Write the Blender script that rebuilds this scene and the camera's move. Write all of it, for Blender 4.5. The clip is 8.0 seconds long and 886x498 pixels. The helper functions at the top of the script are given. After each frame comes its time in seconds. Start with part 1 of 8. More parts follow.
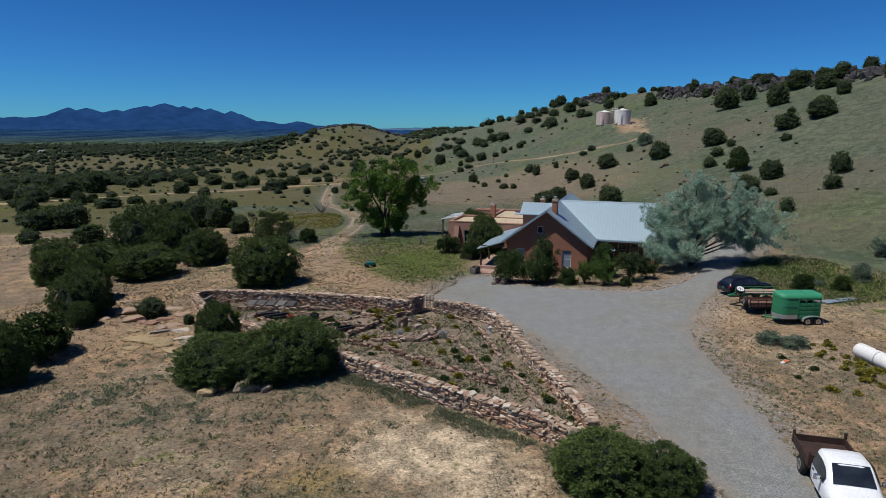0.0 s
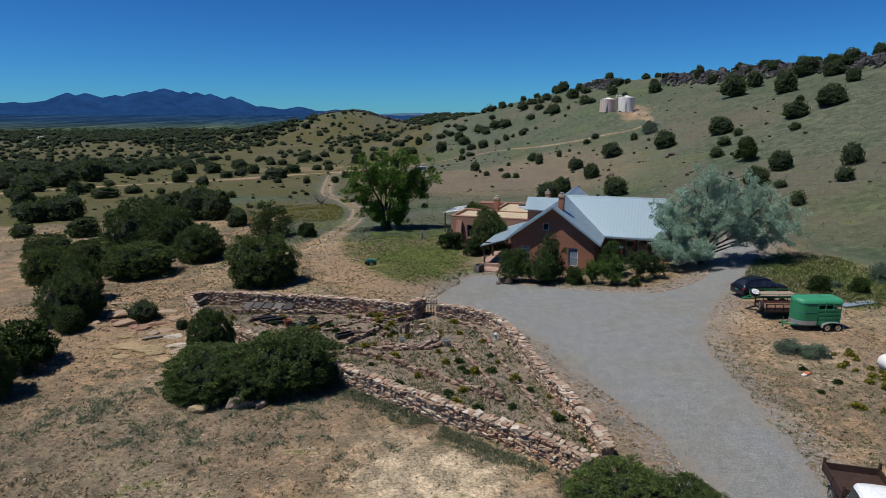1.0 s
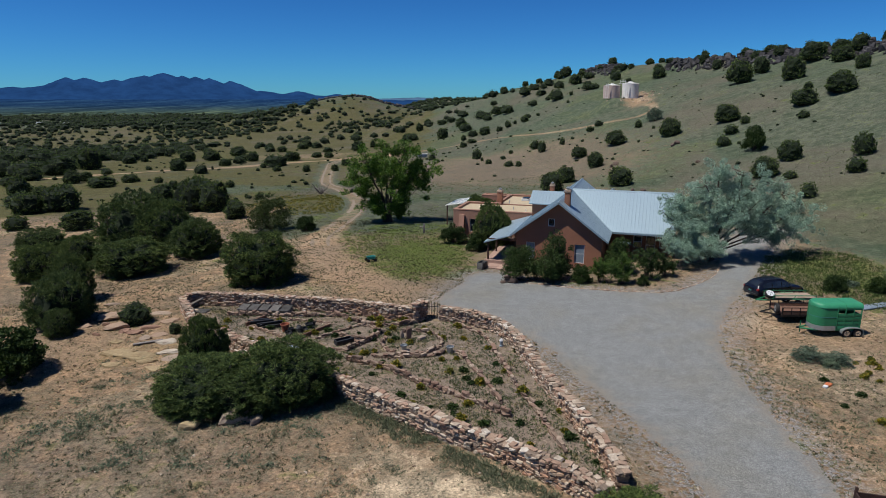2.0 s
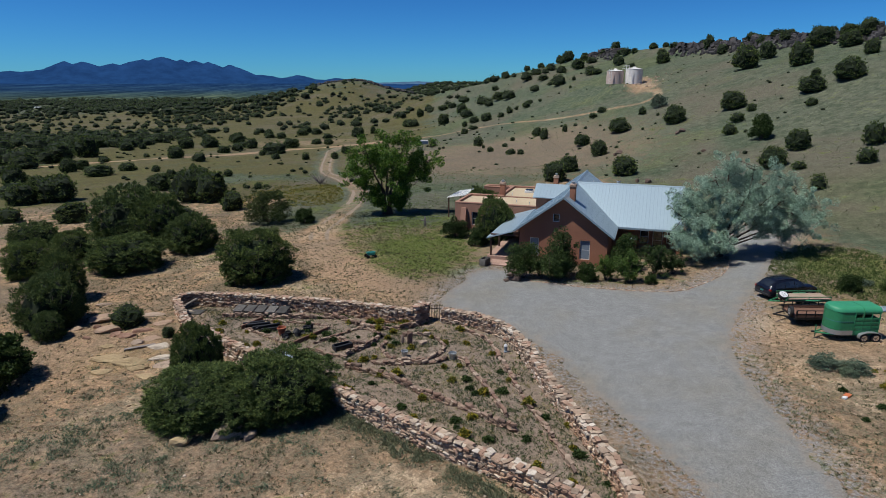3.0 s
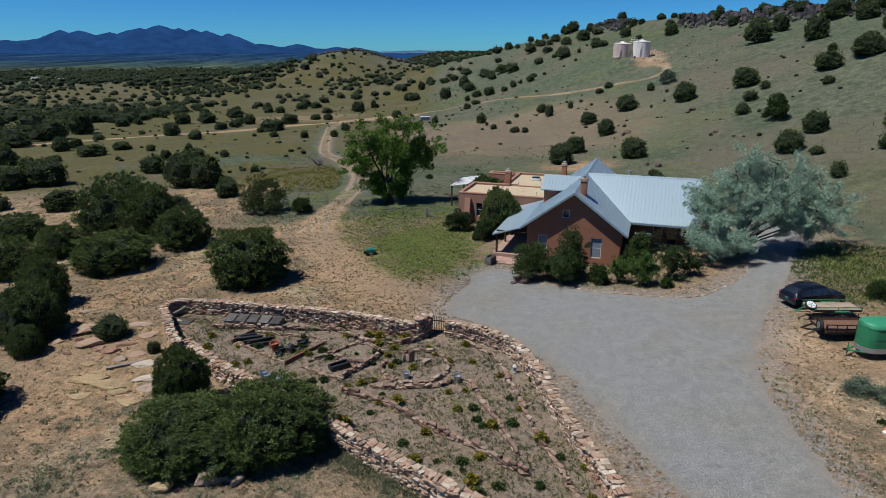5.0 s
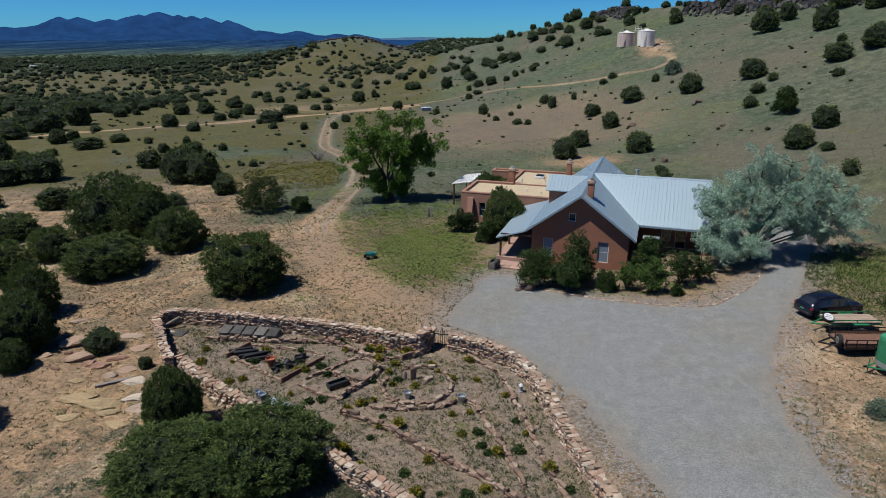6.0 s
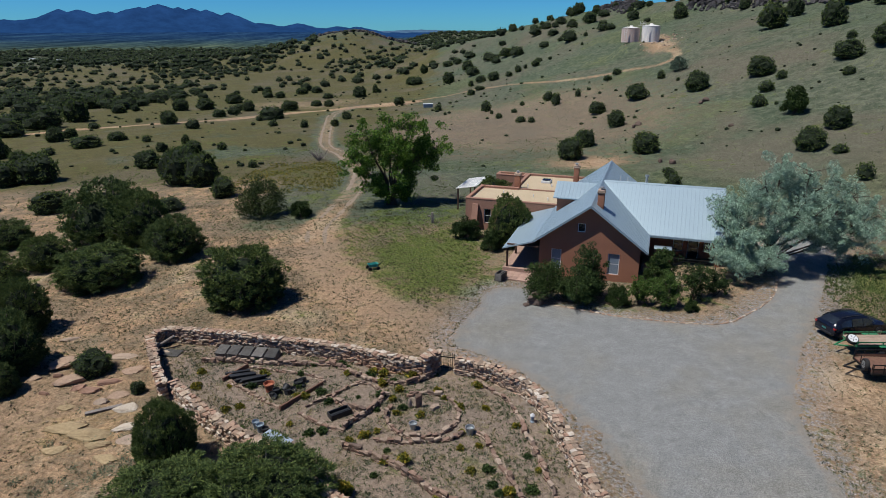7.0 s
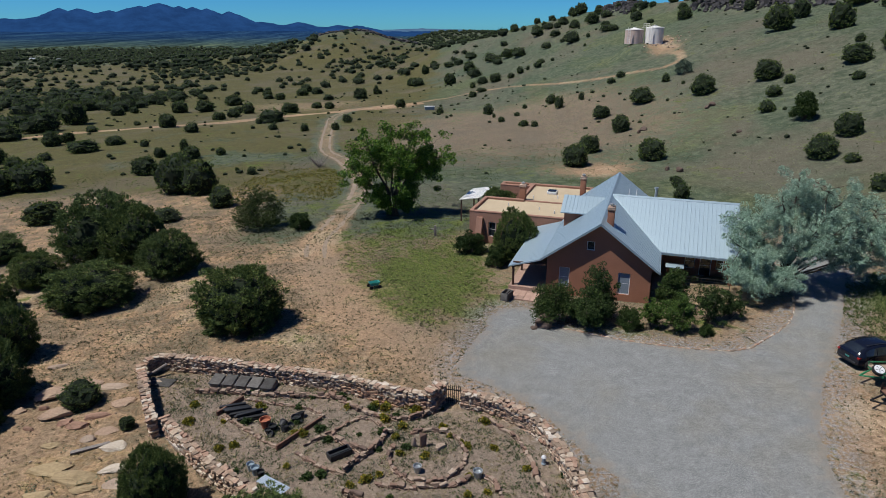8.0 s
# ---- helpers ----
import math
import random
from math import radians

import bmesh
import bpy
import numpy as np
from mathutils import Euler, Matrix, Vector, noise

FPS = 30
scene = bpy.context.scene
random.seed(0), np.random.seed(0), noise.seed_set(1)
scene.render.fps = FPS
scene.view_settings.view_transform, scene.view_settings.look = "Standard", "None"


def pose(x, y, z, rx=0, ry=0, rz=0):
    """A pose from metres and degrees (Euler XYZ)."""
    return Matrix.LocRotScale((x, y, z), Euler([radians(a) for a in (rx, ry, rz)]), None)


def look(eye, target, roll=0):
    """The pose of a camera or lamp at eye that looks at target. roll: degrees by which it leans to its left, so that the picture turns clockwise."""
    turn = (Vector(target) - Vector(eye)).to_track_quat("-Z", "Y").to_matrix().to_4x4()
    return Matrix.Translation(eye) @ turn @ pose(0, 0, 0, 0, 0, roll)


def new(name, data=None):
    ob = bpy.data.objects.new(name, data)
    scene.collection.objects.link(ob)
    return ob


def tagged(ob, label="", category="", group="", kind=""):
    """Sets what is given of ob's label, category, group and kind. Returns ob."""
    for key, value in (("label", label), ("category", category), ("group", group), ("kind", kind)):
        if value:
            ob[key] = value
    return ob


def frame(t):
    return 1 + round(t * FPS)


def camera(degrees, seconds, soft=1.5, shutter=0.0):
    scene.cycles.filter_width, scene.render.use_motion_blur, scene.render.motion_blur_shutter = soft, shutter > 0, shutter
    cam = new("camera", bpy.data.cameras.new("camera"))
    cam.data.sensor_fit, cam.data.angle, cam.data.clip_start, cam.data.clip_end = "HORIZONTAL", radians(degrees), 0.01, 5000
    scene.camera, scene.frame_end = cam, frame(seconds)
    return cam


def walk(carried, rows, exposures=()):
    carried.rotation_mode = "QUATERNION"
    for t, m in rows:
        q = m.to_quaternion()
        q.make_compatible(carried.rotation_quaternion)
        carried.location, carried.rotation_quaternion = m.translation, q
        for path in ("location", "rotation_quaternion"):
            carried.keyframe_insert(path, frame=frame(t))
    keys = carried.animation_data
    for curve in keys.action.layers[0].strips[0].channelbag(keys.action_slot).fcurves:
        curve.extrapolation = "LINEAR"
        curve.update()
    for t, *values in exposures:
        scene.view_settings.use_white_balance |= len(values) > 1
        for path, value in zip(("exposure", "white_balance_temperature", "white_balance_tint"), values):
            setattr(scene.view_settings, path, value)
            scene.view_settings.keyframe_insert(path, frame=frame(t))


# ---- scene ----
cam = camera(71.0, 8.0, soft=0.75)
METRES, EYE, TILT, LEAN, TURN = 16.0, 12.9, -10.8, 0.0, 0.0
ROWS = [
    (0.0, 0.0, 0.0, 0.0, -0.0, 0.0, -0.0),
    (0.5, -0.0043, 0.0567, 0.0347, 0.05, -0.64, -0.0),
    (1.0, -0.0095, 0.113, 0.0682, 0.09, -1.31, 0.0),
    (1.5, -0.0146, 0.1677, 0.0998, 0.13, -1.98, 0.01),
    (3.0, -0.0244, 0.314, 0.187, 0.23, -4.07, 0.05),
    (3.5, -0.0263, 0.3598, 0.2162, 0.26, -4.75, 0.06),
    (4.0, -0.0287, 0.405, 0.2473, 0.31, -5.42, 0.07),
    (4.5, -0.032, 0.4513, 0.2795, 0.34, -6.08, 0.07),
    (6.0, -0.041, 0.604, 0.3839, 0.48, -7.84, 0.08),
    (6.5, -0.0501, 0.6613, 0.42, 0.52, -8.23, 0.07),
    (7.0, -0.0614, 0.7204, 0.4574, 0.56, -8.46, 0.06),
    (7.5, -0.0712, 0.7808, 0.4957, 0.6, -8.56, 0.06),
    (8.0, -0.0776, 0.8405, 0.5341, 0.63, -8.57, 0.06),
]
walk(cam, [(t, pose(0, 0, EYE, TILT, LEAN, TURN) @ pose(METRES * x, METRES * y, METRES * z, 90 + pitch, roll, yaw)) for t, x, y, z, yaw, pitch, roll in ROWS], [(0.0, -0.10), (1.5, -0.05), (3.0, 0.0), (4.5, 0.03), (8.0, 0.02)])

# ---- light ----
SUN_FROM = Vector((-0.93, -0.30, 1.95)).normalized()
sun_data = bpy.data.lights.new("sun", "SUN")
sun_data.energy, sun_data.angle, sun_data.color = 5.0, radians(0.5), (1.0, 0.97, 0.91)
sun = new("sun", sun_data)
sun.matrix_world = look(SUN_FROM * 100, (0, 0, 0))

world = bpy.data.worlds.new("sky")
scene.world = world
world.use_nodes = True
wt = world.node_tree
wt.nodes.clear()
sky = wt.nodes.new("ShaderNodeTexSky")
sky.sky_type, sky.sun_disc = "NISHITA", False
sky.sun_elevation = math.asin(SUN_FROM.z)
sky.sun_rotation = math.atan2(SUN_FROM.x, SUN_FROM.y)
sky.altitude, sky.air_density, sky.dust_density, sky.ozone_density = 2200, 1.0, 0.35, 1.6
bg = wt.nodes.new("ShaderNodeBackground")
bg.inputs["Strength"].default_value = 0.1
wo = wt.nodes.new("ShaderNodeOutputWorld")
deep = wt.nodes.new("ShaderNodeMix")
deep.data_type, deep.blend_type = "RGBA", "MULTIPLY"
deep.inputs["Factor"].default_value = 1.0
deep.inputs[7].default_value = (0.092, 0.286, 0.495, 1)
deepen = wt.nodes.new("ShaderNodeGamma")
deepen.inputs["Gamma"].default_value = 1.3
wt.links.new(sky.outputs[0], deepen.inputs["Color"])
wt.links.new(deepen.outputs[0], deep.inputs[6])
wt.links.new(deep.outputs[2], bg.inputs["Color"])
wt.links.new(bg.outputs[0], wo.inputs["Surface"])


# ---- materials ----
def mat_nodes(name, rough=0.9, metal=0.0, spec=0.3):
    m = bpy.data.materials.new(name)
    m.use_nodes = True
    nt = m.node_tree
    b = nt.nodes["Principled BSDF"]
    b.inputs["Roughness"].default_value, b.inputs["Metallic"].default_value = rough, metal
    b.inputs["Specular IOR Level"].default_value = spec
    return m, nt, b


def node(nt, kind, **inputs):
    n = nt.nodes.new(kind)
    for k, v in inputs.items():
        n.inputs[k.replace("_", " ")].default_value = v
    return n


def noise_tex(nt, scale, detail=4.0, rough=0.6, coord=None, dist=0.0):
    n = node(nt, "ShaderNodeTexNoise", Scale=scale, Detail=detail, Roughness=rough, Distortion=dist)
    if coord is None:
        coord = nt.nodes.new("ShaderNodeTexCoord").outputs["Object"]
    nt.links.new(coord, n.inputs["Vector"])
    return n.outputs["Fac"]


def ramp(nt, fac, stops):
    r = nt.nodes.new("ShaderNodeValToRGB")
    el = r.color_ramp.elements
    while len(el) < len(stops):
        el.new(0.5)
    for e, (p, c) in zip(el, stops):
        e.position, e.color = p, (*c, 1) if len(c) == 3 else c
    nt.links.new(fac, r.inputs["Fac"])
    return r.outputs["Color"]


def mix(nt, fac, a, b, blend="MIX"):
    m = nt.nodes.new("ShaderNodeMix")
    m.data_type, m.blend_type = "RGBA", blend
    for sock, v in ((m.inputs["Factor"], fac), (m.inputs[6], a), (m.inputs[7], b)):
        if hasattr(v, "is_linked"):
            nt.links.new(v, sock)
        else:
            sock.default_value = v if isinstance(v, float) else (*v, 1)
    return m.outputs[2]


def calc(nt, op, a, b=0.0, clamp=False):
    m = nt.nodes.new("ShaderNodeMath")
    m.operation, m.use_clamp = op, clamp
    for sock, v in zip(m.inputs, (a, b)):
        if hasattr(v, "is_linked"):
            nt.links.new(v, sock)
        else:
            sock.default_value = v
    return m.outputs[0]


def bump(nt, b, height, strength=0.5, distance=0.02):
    n = node(nt, "ShaderNodeBump", Strength=strength, Distance=distance)
    nt.links.new(height, n.inputs["Height"])
    nt.links.new(n.outputs[0], b.inputs["Normal"])


def surface(name, light, dark, scale=6.0, fine=60.0, rough=0.9, metal=0.0, spec=0.3, relief=0.3, island=0.0, depth=0.02):
    """A plain surface with stains at one scale and grain at a finer one; island: how far single pieces differ."""
    m, nt, b = mat_nodes(name, rough, metal, spec)
    big = noise_tex(nt, scale, 5)
    small = noise_tex(nt, fine, 3)
    col = mix(nt, calc(nt, "MULTIPLY_ADD", big, 1.6), dark, light)
    col.node.inputs["Factor"].links[0].from_node.inputs[2].default_value = -0.3
    col.node.clamp_factor = True
    grain = ramp(nt, small, [(0.3, (0.72, 0.72, 0.72)), (0.7, (1.15, 1.15, 1.15))])
    col = mix(nt, 0.7, col, grain, "MULTIPLY")
    if island:
        info = nt.nodes.new("ShaderNodeObjectInfo")
        geo = nt.nodes.new("ShaderNodeNewGeometry")
        r = calc(nt, "FRACT", calc(nt, "ADD", info.outputs["Random"], geo.outputs["Random Per Island"]))
        col = mix(nt, 1.0, col, ramp(nt, r, [(0.0, (1 - island,) * 3), (1.0, (1 + island,) * 3)]), "MULTIPLY")
    nt.links.new(col, b.inputs["Base Color"])
    if relief:
        bump(nt, b, small, relief, depth)
    return m


def leaf_mat(name, dark, mid, light, rough=0.75, through_=0.25):
    """Leaves: every leaf or sprig has its own tone, and lets some light through."""
    m, nt, b = mat_nodes(name, rough, 0, 0.25)
    geo = nt.nodes.new("ShaderNodeNewGeometry")
    info = nt.nodes.new("ShaderNodeObjectInfo")
    col = ramp(nt, geo.outputs["Random Per Island"], [(0.0, dark), (0.55, mid), (1.0, light)])
    clump = noise_tex(nt, 1.1, 2)
    col = mix(nt, 1.0, col, ramp(nt, clump, [(0.3, (0.75, 0.78, 0.75)), (0.7, (1.2, 1.18, 1.1))]), "MULTIPLY")
    col = mix(nt, 1.0, col, ramp(nt, info.outputs["Random"], [(0.0, (0.82, 0.85, 0.9)), (1.0, (1.15, 1.12, 1.0))]), "MULTIPLY")
    nt.links.new(col, b.inputs["Base Color"])
    tr = nt.nodes.new("ShaderNodeBsdfTranslucent")
    nt.links.new(col, tr.inputs["Color"])
    ms = node(nt, "ShaderNodeMixShader", Fac=through_)
    nt.links.new(b.outputs[0], ms.inputs[1])
    nt.links.new(tr.outputs[0], ms.inputs[2])
    nt.links.new(ms.outputs[0], nt.nodes["Material Output"].inputs["Surface"])
    return m


def ground_mat():
    """Dry earth: pebbly tan dirt, dry grass and green grass by the cover attribute (red: green grass, green: bare track, blue: hillside sward; alpha: gravel strewn about)."""
    m, nt, b = mat_nodes("dry_earth", 0.95, 0, 0.15)
    pos = nt.nodes.new("ShaderNodeNewGeometry").outputs["Position"]
    att = nt.nodes.new("ShaderNodeAttribute")
    att.attribute_name = "cover"
    sep = nt.nodes.new("ShaderNodeSeparateColor")
    nt.links.new(att.outputs["Color"], sep.inputs[0])
    n_big = noise_tex(nt, 0.11, 5, 0.6, pos)
    n_mid = noise_tex(nt, 0.7, 6, 0.65, pos, 0.3)
    n_fine = noise_tex(nt, 5.0, 6, 0.7, pos)
    n_grit = noise_tex(nt, 19.0, 3, 0.75, pos)
    n_spot = noise_tex(nt, 7.0, 3, 0.65, pos, 0.4)
    n_clump = noise_tex(nt, 1.7, 5, 0.72, pos, 0.3)
    n_wide = noise_tex(nt, 0.022, 4, 0.6, pos, 0.5)
    black, white = (0, 0, 0), (1, 1, 1)
    soil = ramp(nt, n_big, [(0.36, (0.218, 0.165, 0.112)), (0.46, (0.278, 0.194, 0.122)), (0.53, (0.342, 0.227, 0.138)), (0.62, (0.410, 0.315, 0.208))])
    soil = mix(nt, 1.0, soil, ramp(nt, n_mid, [(0.36, (0.78, 0.76, 0.74)), (0.5, (0.97, 0.97, 0.97)), (0.64, (1.12, 1.11, 1.1))]), "MULTIPLY")
    zone = nt.nodes.new("ShaderNodeAttribute")
    zone.attribute_name = "zone"
    zs = nt.nodes.new("ShaderNodeSeparateColor")
    nt.links.new(zone.outputs["Color"], zs.inputs[0])
    wander = calc(nt, "MULTIPLY", calc(nt, "SUBTRACT", n_clump, 0.5), 1.3)
    soil = mix(nt, ramp(nt, calc(nt, "ADD", zs.outputs["Blue"], wander), [(0.3, black), (0.85, white)]), soil, (0.60, 0.475, 0.325))
    soil = mix(nt, ramp(nt, calc(nt, "ADD", zs.outputs["Green"], wander), [(0.3, black), (0.85, (0.85, 0.85, 0.85))]), soil, (0.30, 0.215, 0.085))
    soil = mix(nt, ramp(nt, calc(nt, "ADD", zone.outputs["Alpha"], wander), [(0.3, black), (0.9, (0.8, 0.8, 0.8))]), soil, (0.150, 0.126, 0.100))
    soil = mix(nt, 1.0, soil, ramp(nt, n_fine, [(0.37, (0.58, 0.56, 0.54)), (0.5, (0.98, 0.98, 0.98)), (0.62, (1.25, 1.25, 1.25))]), "MULTIPLY")
    # dead grass and litter, in patches between the bare spots
    litter = ramp(nt, n_fine, [(0.4, (0.075, 0.068, 0.046)), (0.6, (0.20, 0.17, 0.115))])
    where = calc(nt, "MULTIPLY", ramp(nt, n_mid, [(0.44, white), (0.56, black)]), ramp(nt, n_fine, [(0.42, black), (0.54, white)]))
    bare = calc(nt, "SUBTRACT", 1.0, sep.outputs["Green"], True)
    col = mix(nt, calc(nt, "MULTIPLY", where, calc(nt, "MULTIPLY", bare, 0.85)), soil, litter)
    spots = calc(nt, "MULTIPLY", ramp(nt, n_spot, [(0.525, black), (0.575, white)]), calc(nt, "MULTIPLY", ramp(nt, n_mid, [(0.40, white), (0.60, (0.35, 0.35, 0.35))]), 0.8))
    col = mix(nt, calc(nt, "MULTIPLY", spots, calc(nt, "MAXIMUM", bare, 0.45)), col, (0.078, 0.074, 0.048))
    garden = nt.nodes.new("ShaderNodeAttribute")
    garden.attribute_name = "tilled"
    tilth = ramp(nt, n_fine, [(0.36, (0.150, 0.119, 0.095)), (0.64, (0.275, 0.220, 0.176))])
    col = mix(nt, calc(nt, "MULTIPLY", garden.outputs["Fac"], 0.85), col, tilth)
    # hillside sward
    sward = ramp(nt, n_mid, [(0.36, (0.060, 0.076, 0.053)), (0.5, (0.083, 0.098, 0.073)), (0.64, (0.112, 0.124, 0.096))])
    sward = mix(nt, 1.0, sward, ramp(nt, n_wide, [(0.40, (1.05, 1.05, 0.82)), (0.47, (0.94, 1.0, 0.92)), (0.54, (1.01, 1.0, 0.97)), (0.62, (1.14, 1.07, 1.05))]), "MULTIPLY")
    sward = mix(nt, 1.0, sward, ramp(nt, n_big, [(0.4, (0.88, 0.92, 0.86)), (0.6, (1.12, 1.08, 1.08))]), "MULTIPLY")
    sward = mix(nt, 1.0, sward, ramp(nt, n_fine, [(0.38, (0.78, 0.80, 0.78)), (0.62, (1.16, 1.15, 1.12))]), "MULTIPLY")
    sward = mix(nt, 1.0, sward, ramp(nt, n_clump, [(0.37, (0.82, 0.85, 0.84)), (0.63, (1.15, 1.14, 1.12))]), "MULTIPLY")
    bloom = ramp(nt, n_fine, [(0.37, (0.052, 0.047, 0.018)), (0.5, (0.085, 0.075, 0.026)), (0.63, (0.132, 0.110, 0.040))])
    yellow = calc(nt, "ADD", zs.outputs["Red"], calc(nt, "MULTIPLY", calc(nt, "SUBTRACT", n_big, 0.5), 2.6))
    yellow = calc(nt, "ADD", yellow, wander)
    sward = mix(nt, ramp(nt, yellow, [(0.38, black), (0.75, (0.85, 0.85, 0.85))]), sward, bloom)
    sward = mix(nt, 1.0, sward, ramp(nt, n_mid, [(0.38, (0.88, 0.90, 0.88)), (0.5, (1.0, 1.0, 1.0)), (0.62, (1.10, 1.09, 1.08))]), "MULTIPLY")
    worn = noise_tex(nt, 0.034, 6, 0.62, pos, 0.4)
    sward = mix(nt, ramp(nt, worn, [(0.50, black), (0.62, (0.6, 0.6, 0.6))]), sward, ramp(nt, n_fine, [(0.38, (0.090, 0.077, 0.058)), (0.62, (0.160, 0.133, 0.100))]))
    edge = calc(nt, "ADD", sep.outputs["Blue"], calc(nt, "MULTIPLY", calc(nt, "SUBTRACT", n_mid, 0.5), 1.6))
    col = mix(nt, ramp(nt, edge, [(0.35, black), (0.65, white)]), col, sward)
    # green grass
    green = ramp(nt, n_fine, [(0.37, (0.036, 0.058, 0.012)), (0.5, (0.080, 0.108, 0.024)), (0.63, (0.155, 0.16, 0.045))])
    edge = calc(nt, "ADD", sep.outputs["Red"], calc(nt, "MULTIPLY", calc(nt, "SUBTRACT", n_mid, 0.5), 3.0))
    edge = calc(nt, "ADD", edge, calc(nt, "MULTIPLY", calc(nt, "SUBTRACT", n_big, 0.5), 1.6))
    col = mix(nt, ramp(nt, edge, [(0.32, black), (0.68, (0.92, 0.92, 0.92))]), col, green)
    # bare track
    track = mix(nt, 0.5, soil, (0.355, 0.252, 0.168))
    edge = calc(nt, "ADD", sep.outputs["Green"], calc(nt, "MULTIPLY", calc(nt, "SUBTRACT", n_fine, 0.5), 1.4))
    col = mix(nt, ramp(nt, edge, [(0.4, black), (0.95, (0.72, 0.72, 0.72))]), col, track)
    # strewn gravel
    stone = ramp(nt, n_grit, [(0.36, (0.10, 0.098, 0.095)), (0.64, (0.34, 0.33, 0.32))])
    edge = calc(nt, "MULTIPLY", att.outputs["Alpha"], ramp(nt, n_fine, [(0.42, black), (0.56, white)]))
    col = mix(nt, edge, col, stone)
    col = mix(nt, 0.75, col, ramp(nt, n_grit, [(0.37, (0.50, 0.49, 0.48)), (0.63, (1.35, 1.35, 1.35))]), "MULTIPLY")
    nt.links.new(col, b.inputs["Base Color"])
    bump(nt, b, calc(nt, "ADD", n_fine, calc(nt, "MULTIPLY", n_grit, 0.4)), 0.7, 0.12)
    return m


def gravel_mat():
    """Grey crushed stone, dusty in the wheel lanes, with dirt trodden in along the edges (attribute rim: 1 at the edge)."""
    m, nt, b = mat_nodes("grey_gravel", 0.92, 0, 0.2)
    pos = nt.nodes.new("ShaderNodeNewGeometry").outputs["Position"]
    n_big = noise_tex(nt, 0.16, 4, 0.6, pos)
    n_mid = noise_tex(nt, 1.4, 5, 0.65, pos)
    v = node(nt, "ShaderNodeTexVoronoi", Scale=32.0)
    nt.links.new(pos, v.inputs["Vector"])
    tone = nt.nodes.new("ShaderNodeSeparateColor")
    nt.links.new(v.outputs["Color"], tone.inputs[0])
    n_grit = noise_tex(nt, 30.0, 3, 0.8, pos)
    grain = calc(nt, "ADD", calc(nt, "MULTIPLY", tone.outputs[0], 0.45), calc(nt, "MULTIPLY", n_grit, 0.55))
    stones = ramp(nt, grain, [(0.22, (0.110, 0.114, 0.112)), (0.5, (0.200, 0.206, 0.202)), (0.78, (0.345, 0.353, 0.347))])
    dusty = mix(nt, 1.0, stones, (1.0, 0.93, 0.81), "MULTIPLY")
    col = mix(nt, ramp(nt, n_big, [(0.45, (0, 0, 0)), (0.66, (0.75, 0.75, 0.75))]), stones, dusty)
    col = mix(nt, 1.0, col, ramp(nt, n_mid, [(0.3, (0.84, 0.84, 0.84)), (0.7, (1.1, 1.1, 1.1))]), "MULTIPLY")
    rim = nt.nodes.new("ShaderNodeAttribute")
    rim.attribute_name = "rim"
    dirt = ramp(nt, n_grit, [(0.36, (0.150, 0.122, 0.092)), (0.64, (0.310, 0.250, 0.190))])
    edge = calc(nt, "ADD", rim.outputs["Fac"], calc(nt, "MULTIPLY", calc(nt, "SUBTRACT", n_mid, 0.5), 2.4))
    edge = calc(nt, "ADD", edge, calc(nt, "MULTIPLY", calc(nt, "SUBTRACT", n_grit, 0.5), 1.8))
    col = mix(nt, ramp(nt, edge, [(0.5, (0, 0, 0)), (1.2, (0.5, 0.5, 0.5))]), col, dirt)
    nt.links.new(col, b.inputs["Base Color"])
    bump(nt, b, calc(nt, "ADD", v.outputs["Distance"], n_grit), 0.7, 0.03)
    return m


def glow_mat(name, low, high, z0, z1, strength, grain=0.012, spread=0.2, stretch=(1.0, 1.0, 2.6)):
    """Far mountains: a backdrop that glows, with the blue haze put into its colour."""
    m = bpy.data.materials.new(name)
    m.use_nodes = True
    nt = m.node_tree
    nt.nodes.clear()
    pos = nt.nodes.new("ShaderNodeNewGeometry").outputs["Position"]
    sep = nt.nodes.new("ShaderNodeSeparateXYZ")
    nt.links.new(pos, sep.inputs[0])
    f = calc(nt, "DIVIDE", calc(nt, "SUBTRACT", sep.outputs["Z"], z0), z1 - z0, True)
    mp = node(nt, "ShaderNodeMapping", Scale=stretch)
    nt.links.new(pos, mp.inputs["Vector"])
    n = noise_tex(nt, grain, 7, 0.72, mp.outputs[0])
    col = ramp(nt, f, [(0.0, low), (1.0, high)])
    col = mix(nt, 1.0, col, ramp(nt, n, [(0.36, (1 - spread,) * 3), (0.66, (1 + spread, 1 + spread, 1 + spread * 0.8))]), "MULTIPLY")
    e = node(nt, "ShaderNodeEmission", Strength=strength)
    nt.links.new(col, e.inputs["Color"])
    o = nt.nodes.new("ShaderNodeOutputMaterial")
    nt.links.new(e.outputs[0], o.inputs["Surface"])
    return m


